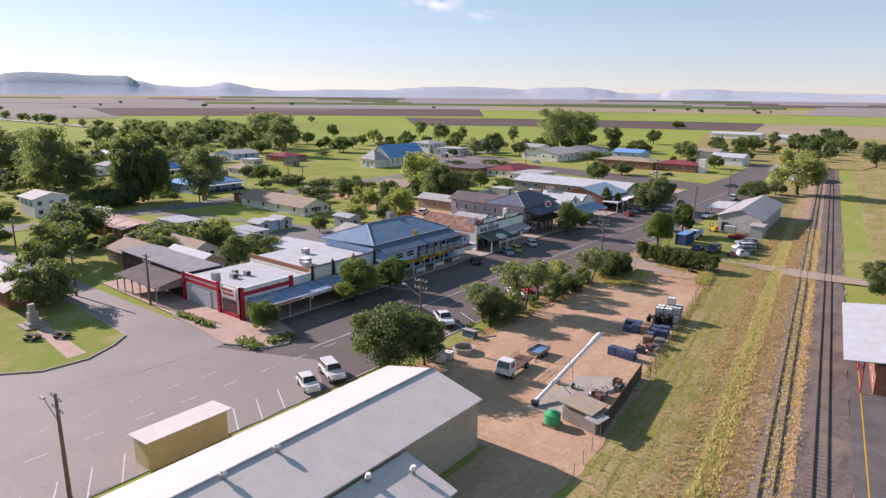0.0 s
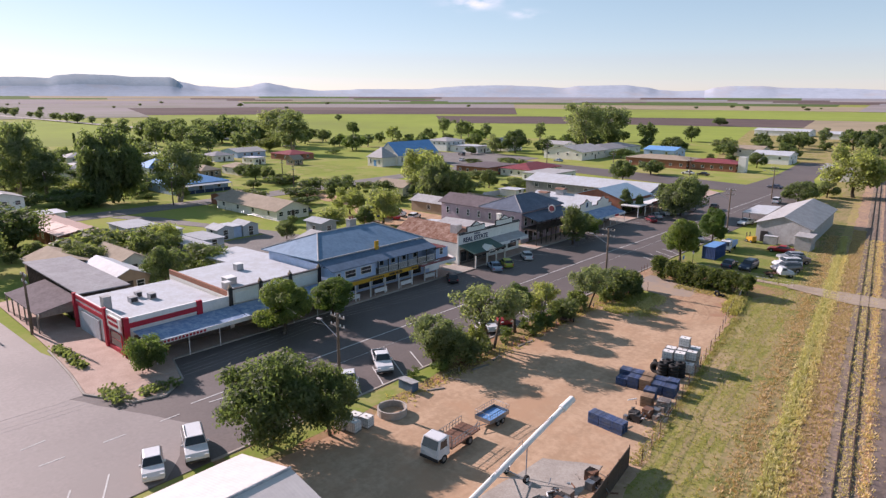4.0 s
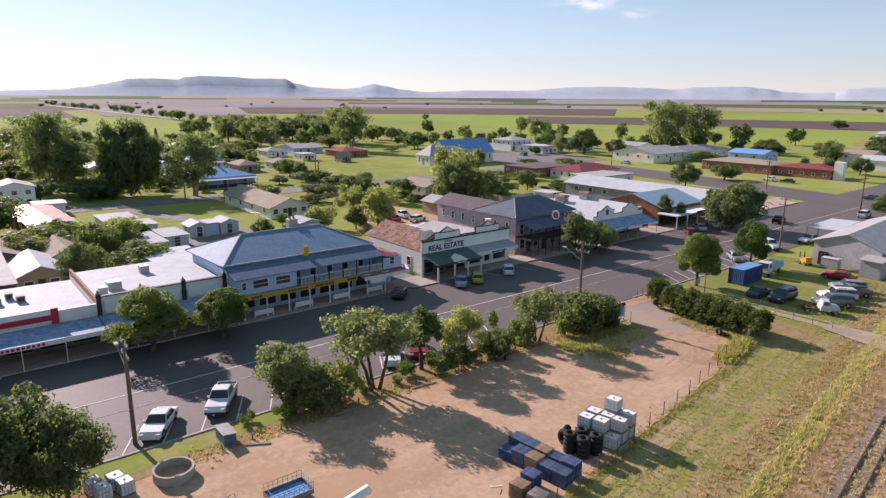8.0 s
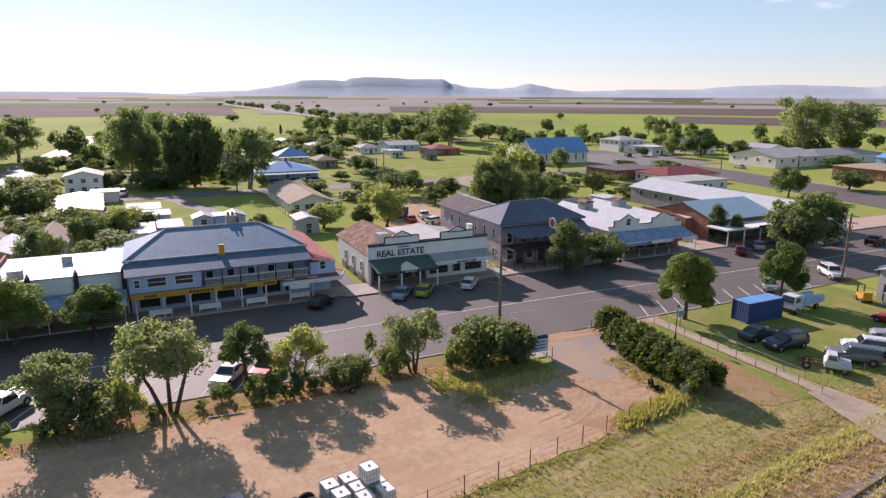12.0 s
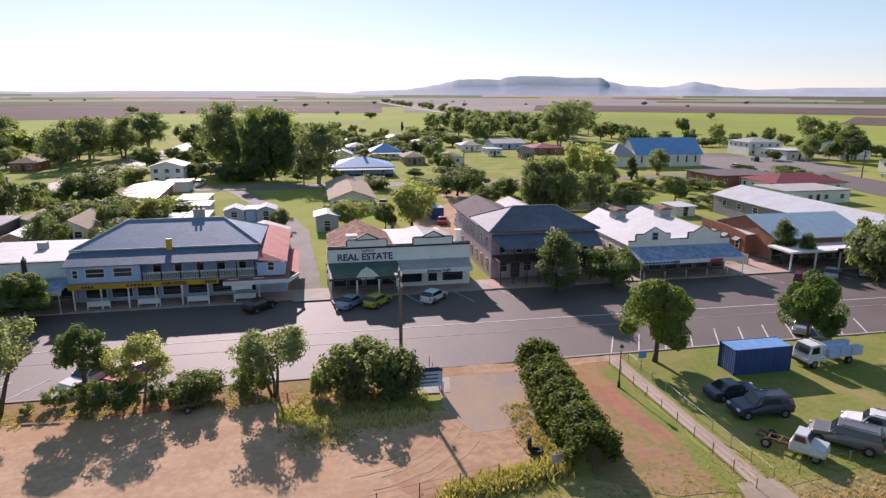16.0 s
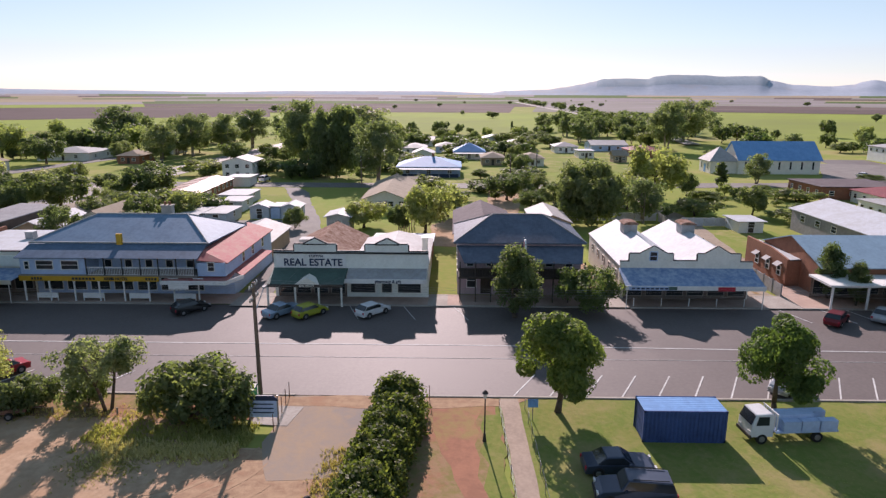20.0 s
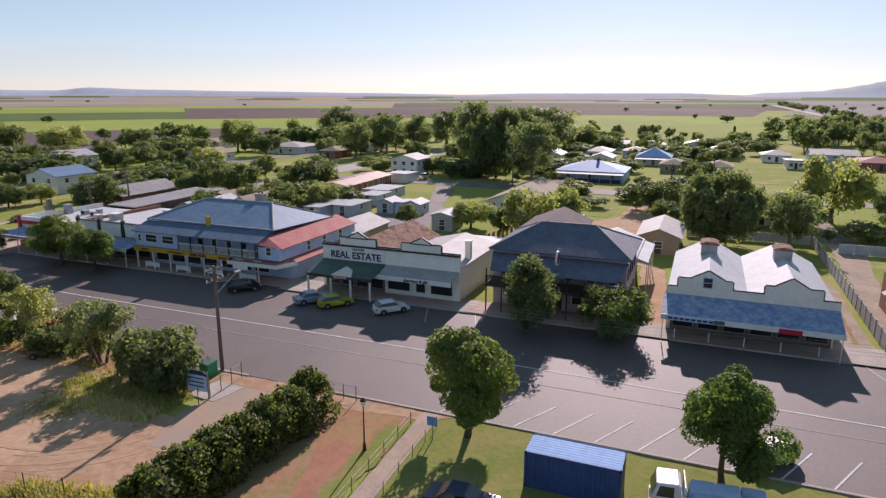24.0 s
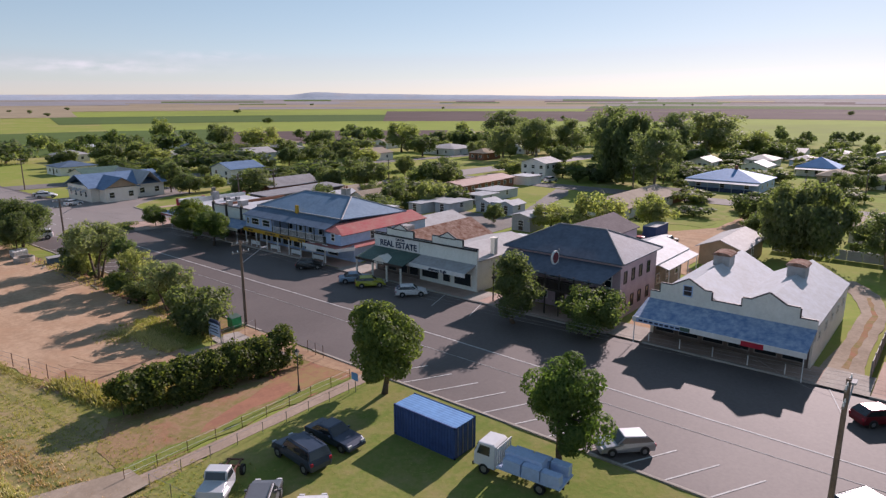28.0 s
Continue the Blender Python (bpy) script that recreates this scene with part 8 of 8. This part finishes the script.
for x, y, n, pm in ((-29.6, 84.7, 8, "pallet_blue"), (-29.2, 83.1, 8, "pallet_wood"), (-27.5, 83.2, 8, "pallet_grey")):
    pallet_stack(x, y, n, pm, 9, {"pallet_blue": "stack of weathered blue timber pallets", "pallet_wood": "stack of bare timber pallets", "pallet_grey": "stack of grey weathered pallets"}[pm])


def tote(x, y, z, turn=10):
    """A caged bulk liquid tote: white tank, cage of tubes, pallet base."""
    o = thing("liquid_tote", "white plastic tote in a metal cage", "tank", (x, y, z), turn, group="liquid totes", local=True)
    part("tank", G().box(-0.54, -0.46, 0.16, 0.54, 0.46, 1.08), "white", o)
    for s in (-0.57, 0.57):
        for k in range(5):
            part("cage_bar", G().tube((s, -0.48 + 0.24 * k, 0.14), (s, -0.48 + 0.24 * k, 1.1), 0.014, 0.014, 4), "steel", o)
    for s in (-0.49, 0.49):
        for k in range(5):
            part("cage_bar", G().tube((-0.56 + 0.28 * k, s, 0.14), (-0.56 + 0.28 * k, s, 1.1), 0.014, 0.014, 4), "steel", o)
    for zz in (0.4, 0.75, 1.1):
        g, ring = G(), ((-.57, -.49), (.57, -.49), (.57, .49), (-.57, .49))
        for k in range(4):
            g.tube((*ring[k], zz), (*ring[(k + 1) % 4], zz), 0.014, 0.014, 4)
        part("cage_hoop", g, "steel", o)
    part("base", G().box(-0.57, -0.49, 0, 0.57, 0.49, 0.13), "grey_timber", o)
    part("cap", G().tube((0, 0, 1.08), (0, 0, 1.13), 0.09, 0.09, 10), "grey_timber", o)


for x, y, z in ((-31.6, 93.2, .05), (-30.4, 93.5, .05), (-29.2, 93.8, .05), (-31.8, 94.5, .05), (-30.6, 94.8, .05), (-29.4, 95.1, .05), (-30.8, 96.2, .05), (-29.6, 96.4, .05), (-31.5, 95.8, .05), (-31.4, 93.2, 1.2), (-30.2, 93.6, 1.2), (-31.6, 94.5, 1.2), (-30.4, 94.8, 1.2), (-29.3, 94.9, 1.2), (-30.6, 96.1, 1.2), (-29.5, 96.3, 1.2), (-30.5, 95.6, 2.35), (-48.6, 59.2, .05), (-47.4, 59.6, .05), (-48.3, 60.6, .05), (-47.2, 61.0, .05)):
    tote(x, y, z)


def tyre(x, y, z, r=0.5, lie=True):
    """A loose tyre: a ring with a real hole."""
    o = thing("tyre", "worn black tractor tyre", "tyre", (x, y, z), random.Random(int(x * 99)).uniform(0, 90), group="tyres", local=True)
    g, n, k = G(), 18, 8
    w = r * 0.32
    for i in range(n):
        A = 2 * math.pi * i / n
        for j in range(k):
            B = 2 * math.pi * j / k
            rr, zz = r - w + w * math.cos(B), w + w * math.sin(B)
            g.v.append((rr * math.cos(A), rr * math.sin(A), zz) if lie else (zz - w, rr * math.cos(A), r + rr * math.sin(A)))
    for i in range(n):
        for j in range(k):
            g.f.append((i * k + j, ((i + 1) % n) * k + j, ((i + 1) % n) * k + (j + 1) % k, i * k + (j + 1) % k))
    part("casing", g, "rubber", o, smooth=True)


for x, y in ((-30.9, 90.6), (-29.7, 90.8), (-30.7, 91.85), (-29.4, 92.05)):
    for k in range(5):
        tyre(x, y, 0.05 + 0.355 * k, 0.56)
for x, y, z, r, lie in ((-31.8, 91.0, .05, .75, False), (-32.3, 91.8, .05, .7, False), (-37.0, 125.4, .05, .5, False), (-36.4, 125.8, .05, .5, True)):
    tyre(x, y, z, r, lie)
rj = random.Random(9)
for cx, cy, n in ((-27.2, 63.6, 26), (-26.0, 66.4, 18), (-28.2, 80.2, 26), (-28.0, 82.0, 10)):
    o = thing("scrap_pile", "tangled pile of rusty pipes and machine parts", "scrap", (cx, cy, 0.05))
    for k in range(n):
        p = Vector((cx + rj.gauss(0, 0.9), cy + rj.gauss(0, 1.1), 0.15 + abs(rj.gauss(0, 0.45))))
        d = Vector((rj.gauss(0, 1), rj.gauss(0, 1), rj.gauss(0, 0.35))).normalized() * rj.uniform(0.4, 1.1)
        q = p + d
        q.z, p.z = max(q.z, 0.12), max(p.z, 0.12)
        if k % 5 == 0:
            s = rj.uniform(0.2, 0.45)
            part("block", G().box(p.x - s, p.y - s, 0.05, p.x + s, p.y + s, 0.05 + s * 2), rj.choice(("rust", "steel", "trim_dark", "grey_timber")), o)
        else:
            part("pipe", G().tube(p, q, rj.uniform(0.03, 0.09), None, 6), rj.choice(("rust", "steel", "grey_timber", "white")), o)
rg = thing("water_trough", "round pale concrete trough beside the verge", "trough", (-47.2, 64.4, 0))
g, n = G(), 28
for i in range(n):
    A = 2 * math.pi * i / n
    for r, z in ((1.5, 0.05), (1.5, 0.8), (1.32, 0.8), (1.32, 0.1)):
        g.v.append((-47.2 + r * math.cos(A), 64.4 + r * math.sin(A), z))
for i in range(n):
    for j in range(3):
        q = (i + 1) % n
        g.f.append((i * 4 + j, q * 4 + j, q * 4 + j + 1, i * 4 + j + 1))
part("wall", g, "concrete", rg)
part("bottom", G().tube((-47.2, 64.4, 0.06), (-47.2, 64.4, 0.12), 1.33, 1.33, 28), "dirt", rg)
bn = thing("skip_box", "faded blue-grey metal box on the verge", "box", (-49.9, 69.4, 0))
part("body", G().box(-50.9, 68.9, 0.06, -48.9, 69.9, 1.0), "blue_roof", bn)
part("lid", G().slab([(-51.0, 68.8, 1.15), (-48.8, 68.8, 1.15), (-48.8, 70.0, 1.02), (-51.0, 70.0, 1.02)], 0.05), "zinc", bn)
sg = thing("notice_board", "blue and white notice board on two posts", "sign", (-47.4, 119.8, 0))
for y in (118.7, 120.9):
    part("post", G().box(-47.55, y - 0.05, 0, -47.45, y + 0.05, 2.5), "steel", sg)
part("board", G().box(-47.5, 118.75, 0.7, -47.4, 120.85, 2.1), "pale_blue", sg)
part("header", G().prism([(-47.52, 118.6, 2.1), (-47.52, 121.0, 2.1), (-47.52, 120.6, 2.5), (-47.52, 119.0, 2.5)], (0.14, 0, 0)), "navy", sg)
for k in range(3):
    part("sign_bar", G().box(-47.4, 119.0, 1.75 - 0.35 * k, -47.38, 120.6, 1.85 - 0.35 * k), "navy", sg)
gb = thing("green_bin", "green steel waste bin beside the notice board", "bin", (-51.4, 117.4, 0))
part("body", G().prism([(-52.0, 116.9, 0.1), (-50.8, 116.9, 0.1), (-50.8, 117.9, 0.1), (-52.0, 117.9, 0.1)], (0, 0, 1.1)), "green", gb)
part("lid", G().slab([(-52.05, 116.85, 1.4), (-50.75, 116.85, 1.4), (-50.75, 117.95, 1.24), (-52.05, 117.95, 1.24)], 0.05), "dark_green", gb)
bt = thing("boat_trailer", "small rusty trailer parked under the trees", "trailer", (-48.4, 99.4, 0.05), 20, local=True)
part("tray", G().box(-0.8, -1.2, 0.5, 0.8, 1.2, 0.58).box(-0.8, -1.2, 0.58, -0.75, 1.2, 0.85).box(0.75, -1.2, 0.58, 0.8, 1.2, 0.85), "rust", bt)
part("drawbar", G().tube((0, 1.2, 0.5), (0, 2.4, 0.45), 0.05), "rust", bt)
for s in (-1, 1):
    wheel(bt, s * 0.95, 0, 0.3, 0.16)
for x, y, l, tn in ((-47.6, 79, 2.6, 80), (-47.9, 82.4, 1.8, 100), (-47.4, 74.6, 2.2, 20), (-48.0, 88.6, 2.8, 85), (-47.6, 71.2, 2.0, 60)):
    o = thing("old_plank", "weathered plank lying on the dirt", "timber", (x, y, 0.06), tn, local=True)
    part("board", G().box(-l / 2, -0.12, 0, l / 2, 0.12, 0.1), "grey_timber", o)
fl = thing("forklift", "small yellow forklift by the goods shed", "forklift", (-45.6, 170.2, 0.05), 60, local=True)
part("body", G().box(-0.6, -1.1, 0.3, 0.6, 0.6, 1.1).box(-0.6, -1.1, 1.1, 0.6, -0.5, 1.4), "yellow", fl)
part("mast", G().box(-0.5, 0.65, 0.1, -0.38, 0.8, 2.1).box(0.38, 0.65, 0.1, 0.5, 0.8, 2.1), "trim_dark", fl)
part("fork", G().box(-0.4, 0.8, 0.1, -0.28, 1.8, 0.16).box(0.28, 0.8, 0.1, 0.4, 1.8, 0.16), "trim_dark", fl)
for s in (-1, 1):
    for yy in (-0.8, 0.4):
        wheel(fl, s * 0.68, yy, 0.3)
tk = thing("water_tank", "square white tank against the goods shed", "tank", (-41.5, 170.8, 0))
part("body", G().box(-43.0, 170.2, 0.1, -40.4, 171.6, 1.8), "zinc", tk)
part("lid", G().box(-43.05, 170.15, 1.8, -40.35, 171.65, 1.88), "white_roof", tk)
ts = thing("tin_sign", "small bent tin sign on a steel post", "sign", (-33.9, 126.4, 0))
part("post", G().tube((-33.9, 126.4, 0), (-33.9, 126.4, 1.5), 0.035), "rust", ts)
part("plate", G().prism([(-33.86, 125.9, 0.75), (-33.86, 126.9, 0.8), (-33.8, 126.9, 1.5), (-33.8, 125.9, 1.45)], (0.03, 0, 0)), "zinc", ts)
ps = thing("path_sign", "small blue sign on a post by the footpath", "sign", (-48.6, 140.6, 0))
part("post", G().tube((-48.6, 140.6, 0), (-48.6, 140.6, 1.9), 0.04), "steel", ps)
part("plate", G().box(-48.56, 140.2, 1.2, -48.52, 141.0, 1.9), "container_top", ps)

# ---- grass island with its memorial
mo = thing("memorial", "stone memorial with a stepped base", "memorial", (-101, 31.6, 0.2))
part("base", G().box(-102.6, 30, 0.2, -99.4, 33.2, 0.5).box(-102, 30.6, 0.5, -100, 32.6, 0.9), "concrete", mo)
part("shaft", G().box(-101.6, 31, 0.9, -100.4, 32.2, 2.4).prism([(-101.4, 31.2, 2.4), (-100.6, 31.2, 2.4), (-100.6, 32, 2.4), (-101.4, 32, 2.4)], (0, 0, 1.2)), "concrete", mo)
for x, y in ((-95.4, 29.4), (-93.2, 32.4)):
    t = thing("picnic_table", "dark timber picnic table on the grass", "table", (x, y, 0.2), 30, local=True, group="picnic tables")
    part("tabletop", G().box(-0.9, -0.4, 0.7, 0.9, 0.4, 0.78), "dark_timber", t)
    for s in (-0.75, 0.75):
        part("bench", G().box(-0.9, s - 0.14, 0.4, 0.9, s + 0.14, 0.46), "dark_timber", t)
    for s in (-0.7, 0.7):
        part("leg", G().box(s - 0.06, -0.75, 0.05, s + 0.06, 0.75, 0.4).box(s - 0.06, -0.08, 0.4, s + 0.06, 0.08, 0.7), "dark_timber", t)
sheet("island_path", [(-100, 33), (-98.4, 31), (-84.6, 29.6), (-84.8, 32)], 0.24, "paving", "brick path across the grass island", category="pavement")
bed = G()
rb = random.Random(4)
for x0, x1, y0, y1, n in ((-90, -81, 47.4, 48.3, 60), (-73.4, -69, 46.6, 48.6, 26), (-70.2, -68.4, 49.4, 53.4, 26)):
    for k in range(n):
        x, y = rb.uniform(x0, x1), rb.uniform(y0, y1)
        for q in range(14):
            p = Vector((x + rb.gauss(0, .22), y + rb.gauss(0, .22), 0.2 + rb.uniform(0.05, 0.55)))
            d = Vector((rb.gauss(0, 1), rb.gauss(0, 1), rb.gauss(0, 1))).normalized()
            a, b = d.orthogonal() * 0.16, d.cross(d.orthogonal()) * 0.1
            i = len(bed.v)
            bed.v += [tuple(p - a), tuple(p + b), tuple(p + a), tuple(p - b)]
            bed.f.append((i, i + 1, i + 2, i + 3))
solid("garden_bed", bed, "leaf_dark", "low dark planting along the paving", "planting", kind="stuff")

# ---- grass tufts where the ground is rough
def tufts(name, label, mat, n, seed, place, h0, h1):
    """Many small blades in clumps: real geometry, too many to count."""
    r, g = random.Random(seed), G()
    for _ in range(n):
        x, y = place(r)
        h = r.uniform(h0, h1)
        for k in range(5):
            a = r.uniform(0, 6.28)
            dx, dy, w = math.cos(a), math.sin(a), h * 0.16
            bx, by = x + r.gauss(0, h * .3), y + r.gauss(0, h * .3)
            i = len(g.v)
            g.v += [(bx - dy * w, by + dx * w, 0.04), (bx + dy * w, by - dx * w, 0.04), (bx + dx * h * 0.5, by + dy * h * 0.5, 0.04 + h * r.uniform(.7, 1))]
            g.f.append((i, i + 1, i + 2))
    tagged(solid(name, g, mat, label, "grass", kind="stuff"))


def along(x0, width, y0, y1):
    def place(r):
        y = r.uniform(y0, y1)
        return rail_x(x0, y) + r.gauss(0, width), y
    return place


tufts("dry_tufts", "clumps of dry yellow grass over the siding", "yellow_weed", 6500, 21, along(-13.45, 0.32, 0, 190), 0.14, 0.5)
tufts("dry_tufts", "rusty dead grass between the lines", "rust_grass", 9500, 31, lambda r: (lambda y: (rail_x(r.uniform(-12.1, -9.6), y), y))(r.uniform(0, 200)), 0.12, 0.36)
tufts("dry_tufts", "rusty dead grass beside the main line", "rust_grass", 2600, 32, along(-6.9, 0.45, 0, 190), 0.1, 0.24)
tufts("dry_tufts", "tan dead grass beside the siding", "rust_grass", 6000, 33, along(-15.6, 0.8, 0, 190), 0.12, 0.34)
tufts("verge_tufts", "short uneven grass of the railway verge", "tuft", 12000, 34, along(-19.4, 2.0, 0, 175), 0.08, 0.2)
tufts("dry_tufts", "dry grass tufts between the lines", "straw", 2600, 22, along(-11.0, 0.7, 10, 190), 0.08, 0.22)
tufts("dry_tufts", "dry weeds between the rails", "yellow_weed", 3600, 23, along(-8.2, 0.55, 0, 190), 0.1, 0.36)
tufts("dry_tufts", "yellow weeds beside the loop line", "yellow_weed", 2600, 18, along(-6.7, 0.35, 0, 190), 0.1, 0.4)
tufts("dry_tufts", "dry grass tufts beside the main track", "straw", 900, 20, along(-6.2, 0.35, 20, 190), 0.08, 0.22)
tufts("fence_grass", "long dull grass along the yard fence", "straw", 1500, 24, along(-23.2, 0.4, 72, 118), 0.1, 0.3)
tufts("fence_grass", "tall dry grass about the open gate", "straw", 240, 36, lambda r: (rail_x(-23.4, 122) + r.gauss(-0.8, 0.6), 122 + r.gauss(0, 2.2)), 0.1, 0.36)
tufts("straw_mat", "flattened pale straw on the dirt", "straw", 1400, 30, lambda r: (-41.8 + r.gauss(0, 1.1), 110.6 + r.gauss(0, 1.5)), 0.06, 0.18)
tufts("dry_tufts", "yellow grass inside the old siding", "yellow_weed", 4200, 19, along(-12.4, 0.3, 0, 170), 0.14, 0.46)
tufts("verge_grass", "uneven grass beside the railway", "tuft", 7000, 25, along(-18.6, 2.6, 40, 150), 0.03, 0.09)
tufts("yard_grass", "rank yellow-green grass under the bushes", "tuft", 1000, 26, lambda r: (-45.6 + r.gauss(0, 1.2), r.uniform(107, 119.5)), 0.2, 0.45)
tufts("yard_grass", "tall straw-coloured grass before the bushes", "yellow_weed", 800, 35, lambda r: (-43.4 + r.gauss(0, 0.7), r.uniform(109, 119)), 0.2, 0.5)
tufts("yard_grass", "weedy grass along the street fence", "tuft", 1100, 27, lambda r: (-48.8 + r.gauss(0, 0.7), r.uniform(66, 118)), 0.1, 0.32)
tufts("hedge_grass", "dry grass beside the hedge", "straw", 520, 28, lambda r: (r.uniform(-44, -33), 126.4 + r.gauss(0, 0.7)), 0.12, 0.4)
tufts("lawn_tufts", "grass blades on the parking lawn", "tuft", 6000, 29, lambda r: (r.uniform(-51.5, -30), r.uniform(141, 172)), 0.03, 0.08)


tufts("fence_weeds", "dull dead weeds along the fence corner", "tuft", 600, 36, lambda r: (lambda t: (-32.6 - 1.6 * t + r.gauss(0, 0.5), 118.5 + 8.0 * t + r.gauss(0, 0.4)))(r.random()), 0.3, 0.8)

# ---- gardens and far trees, kept off roads, buildings and open lawns
rnd = random.Random(77)
KEEP = [(-90, -48, -200, 400), (-190, -171, 20, 310), (-140, -104, 84, 112), (-178, -138, 76, 132), (-240, -200, 205, 262), (-290, -222, 160, 214), (-134, -80, 176, 222), (-480, -84, 28, 54), (-150, -90, 240, 285), (-262, -186, 255, 300), (-134, -94, 36, 66), (-150, -104, 128, 158), (-200, -186, 146, 190), (-104, -72, -20, 40), (-112, -80, 60, 220)]
FAR = [(k, x, y, h, 0.9) for k, x, y, h in FAR_GUMS]


def scatter(n, x0, x1, y0, y1, kinds, hs, gap=4.0):
    done, tries = [], 0
    while len(done) < n and tries < n * 30:
        tries += 1
        x, y = rnd.uniform(x0, x1), rnd.uniform(y0, y1)
        if any(a < x < b and c < y < d for a, b, c, d in KEEP + FOOT) or any(math.dist((x, y), q) < gap for q in done):
            continue
        done.append((x, y))
        k, h, w = rnd.choice(kinds), rnd.uniform(*hs), rnd.uniform(0.8, 1.25)
        if math.dist((x, y), (-60, 120)) > 250:
            FAR.append((k, x, y, h, w))
        else:
            k.put(x, y, h, w)


for kind, x, y, h, r in PLANTED:
    for a, b, c, d in FOOT:
        a, b, c, d = a + 2.0, b - 3.5, c + 2.0, d - 2.0
        if a < x < b and c < y < d:
            x, y = min(((a - 0.5, y), (b + 0.5, y), (x, c - 0.5), (x, d + 0.5)), key=lambda p: math.dist(p, (x, y)))
    kind.put(x, y, h * 1.04, min(1.9, max(0.7, r * kind.h / (0.92 * kind.r * h))))
MIX = (GARDEN, DARK, GARDEN2, OLIVE, GARDEN, DARK, SHRUB)
scatter(24, -330, -200, 255, 380, (GARDEN, DARK, GUM, GARDEN2), (5, 10))
scatter(64, -345, -240, 60, 170, (GARDEN, DARK, GARDEN2, OLIVE, SHRUB, DARK), (3.5, 7.5))
scatter(30, -236, -190, 58, 132, (SHRUB, GARDEN, OLIVE, DARK), (2.5, 6))
scatter(26, -176, -120, 36, 112, (SHRUB, GARDEN, DARK, OLIVE), (2.5, 6.5))
scatter(44, -345, -225, -60, 58, (GARDEN, DARK, GUM, OLIVE, GUM2), (5, 13), 5)
scatter(16, -210, -90, 320, 400, (GARDEN, DARK, GARDEN2), (5, 10))
scatter(44, -190, -100, -90, 34, MIX, (3.5, 9))
scatter(46, -300, -150, -160, -20, (GARDEN, DARK, GUM, GARDEN2, SHRUB), (4, 11))
scatter(30, -180, -96, -200, -80, MIX, (5, 10))
scatter(16, -60, 10, -160, -60, (GARDEN, DARK), (5, 9))
scatter(16, -190, -130, 200, 262, MIX, (2.5, 5))
scatter(26, -130, -50, 330, 560, (GARDEN, DARK, GUM), (6, 12), 8)
scatter(26, -440, -340, 60, 200, (GARDEN, DARK, SHRUB, OLIVE), (4, 8), 7)
scatter(40, -480, -335, 195, 305, (GUM, GUM2, GUM, GARDEN), (10, 17), 5)
scatter(12, -172, -130, 112, 180, (SHRUB, GARDEN), (1.5, 3.5))
for k in range(44):
    x = -420 - 40 * k + rnd.uniform(-14, 14)
    FAR.append((GUM if k % 3 else GARDEN, x, 268 - 0.04 * (x + 420) + rnd.uniform(4, 26), rnd.uniform(8, 14), 1.2))
for k in range(46):
    az, r = radians(rnd.uniform(92, 262)), rnd.uniform(600, 2600)
    FAR.append((rnd.choice((GUM, GARDEN, DARK)), CX + r * math.cos(az), CY + r * math.sin(az), rnd.uniform(5, 10), 1.6))


def wood(name, label, items):
    """Far trees past counting, joined into one mesh: trunks, limbs and leaves."""
    vs, fs, mats, slots = [], [], [], []
    for kind, x, y, h, w in items:
        s, a = h / kind.h, rnd.uniform(0, 6.28)
        c, d = math.cos(a) * s * w, math.sin(a) * s * w
        for ob in kind.ob.children:
            me = ob.data
            step = 1 if ob.name.startswith("trunk") else 4
            v = np.empty(len(me.vertices) * 3)
            me.vertices.foreach_get("co", v)
            v = v.reshape(-1, 3)
            if step == 4:
                q = v.reshape(-1, len(me.polygons[0].vertices), 3)
                mid = q.mean(1, keepdims=True)
                v = (mid + (q - mid) * 1.8).reshape(-1, 3)
            v = np.stack([x + c * v[:, 0] - d * v[:, 1], y + d * v[:, 0] + c * v[:, 1], v[:, 2] * s], 1)
            m = me.materials[0]
            if m not in slots:
                slots.append(m)
            n = len(vs)
            vs += v.tolist()
            for k, p in enumerate(me.polygons):
                if k % step == 0 or step == 1:
                    fs.append([n + q for q in p.vertices])
                    mats.append(slots.index(m))
    me = bpy.data.meshes.new(name)
    me.from_pydata(vs, [], fs)
    for m in slots:
        me.materials.append(m)
    me.polygons.foreach_set("material_index", mats)
    tagged(new(name, me), label, "trees", kind="stuff")


wood("far_trees", "scattered gum and garden trees far off", FAR)
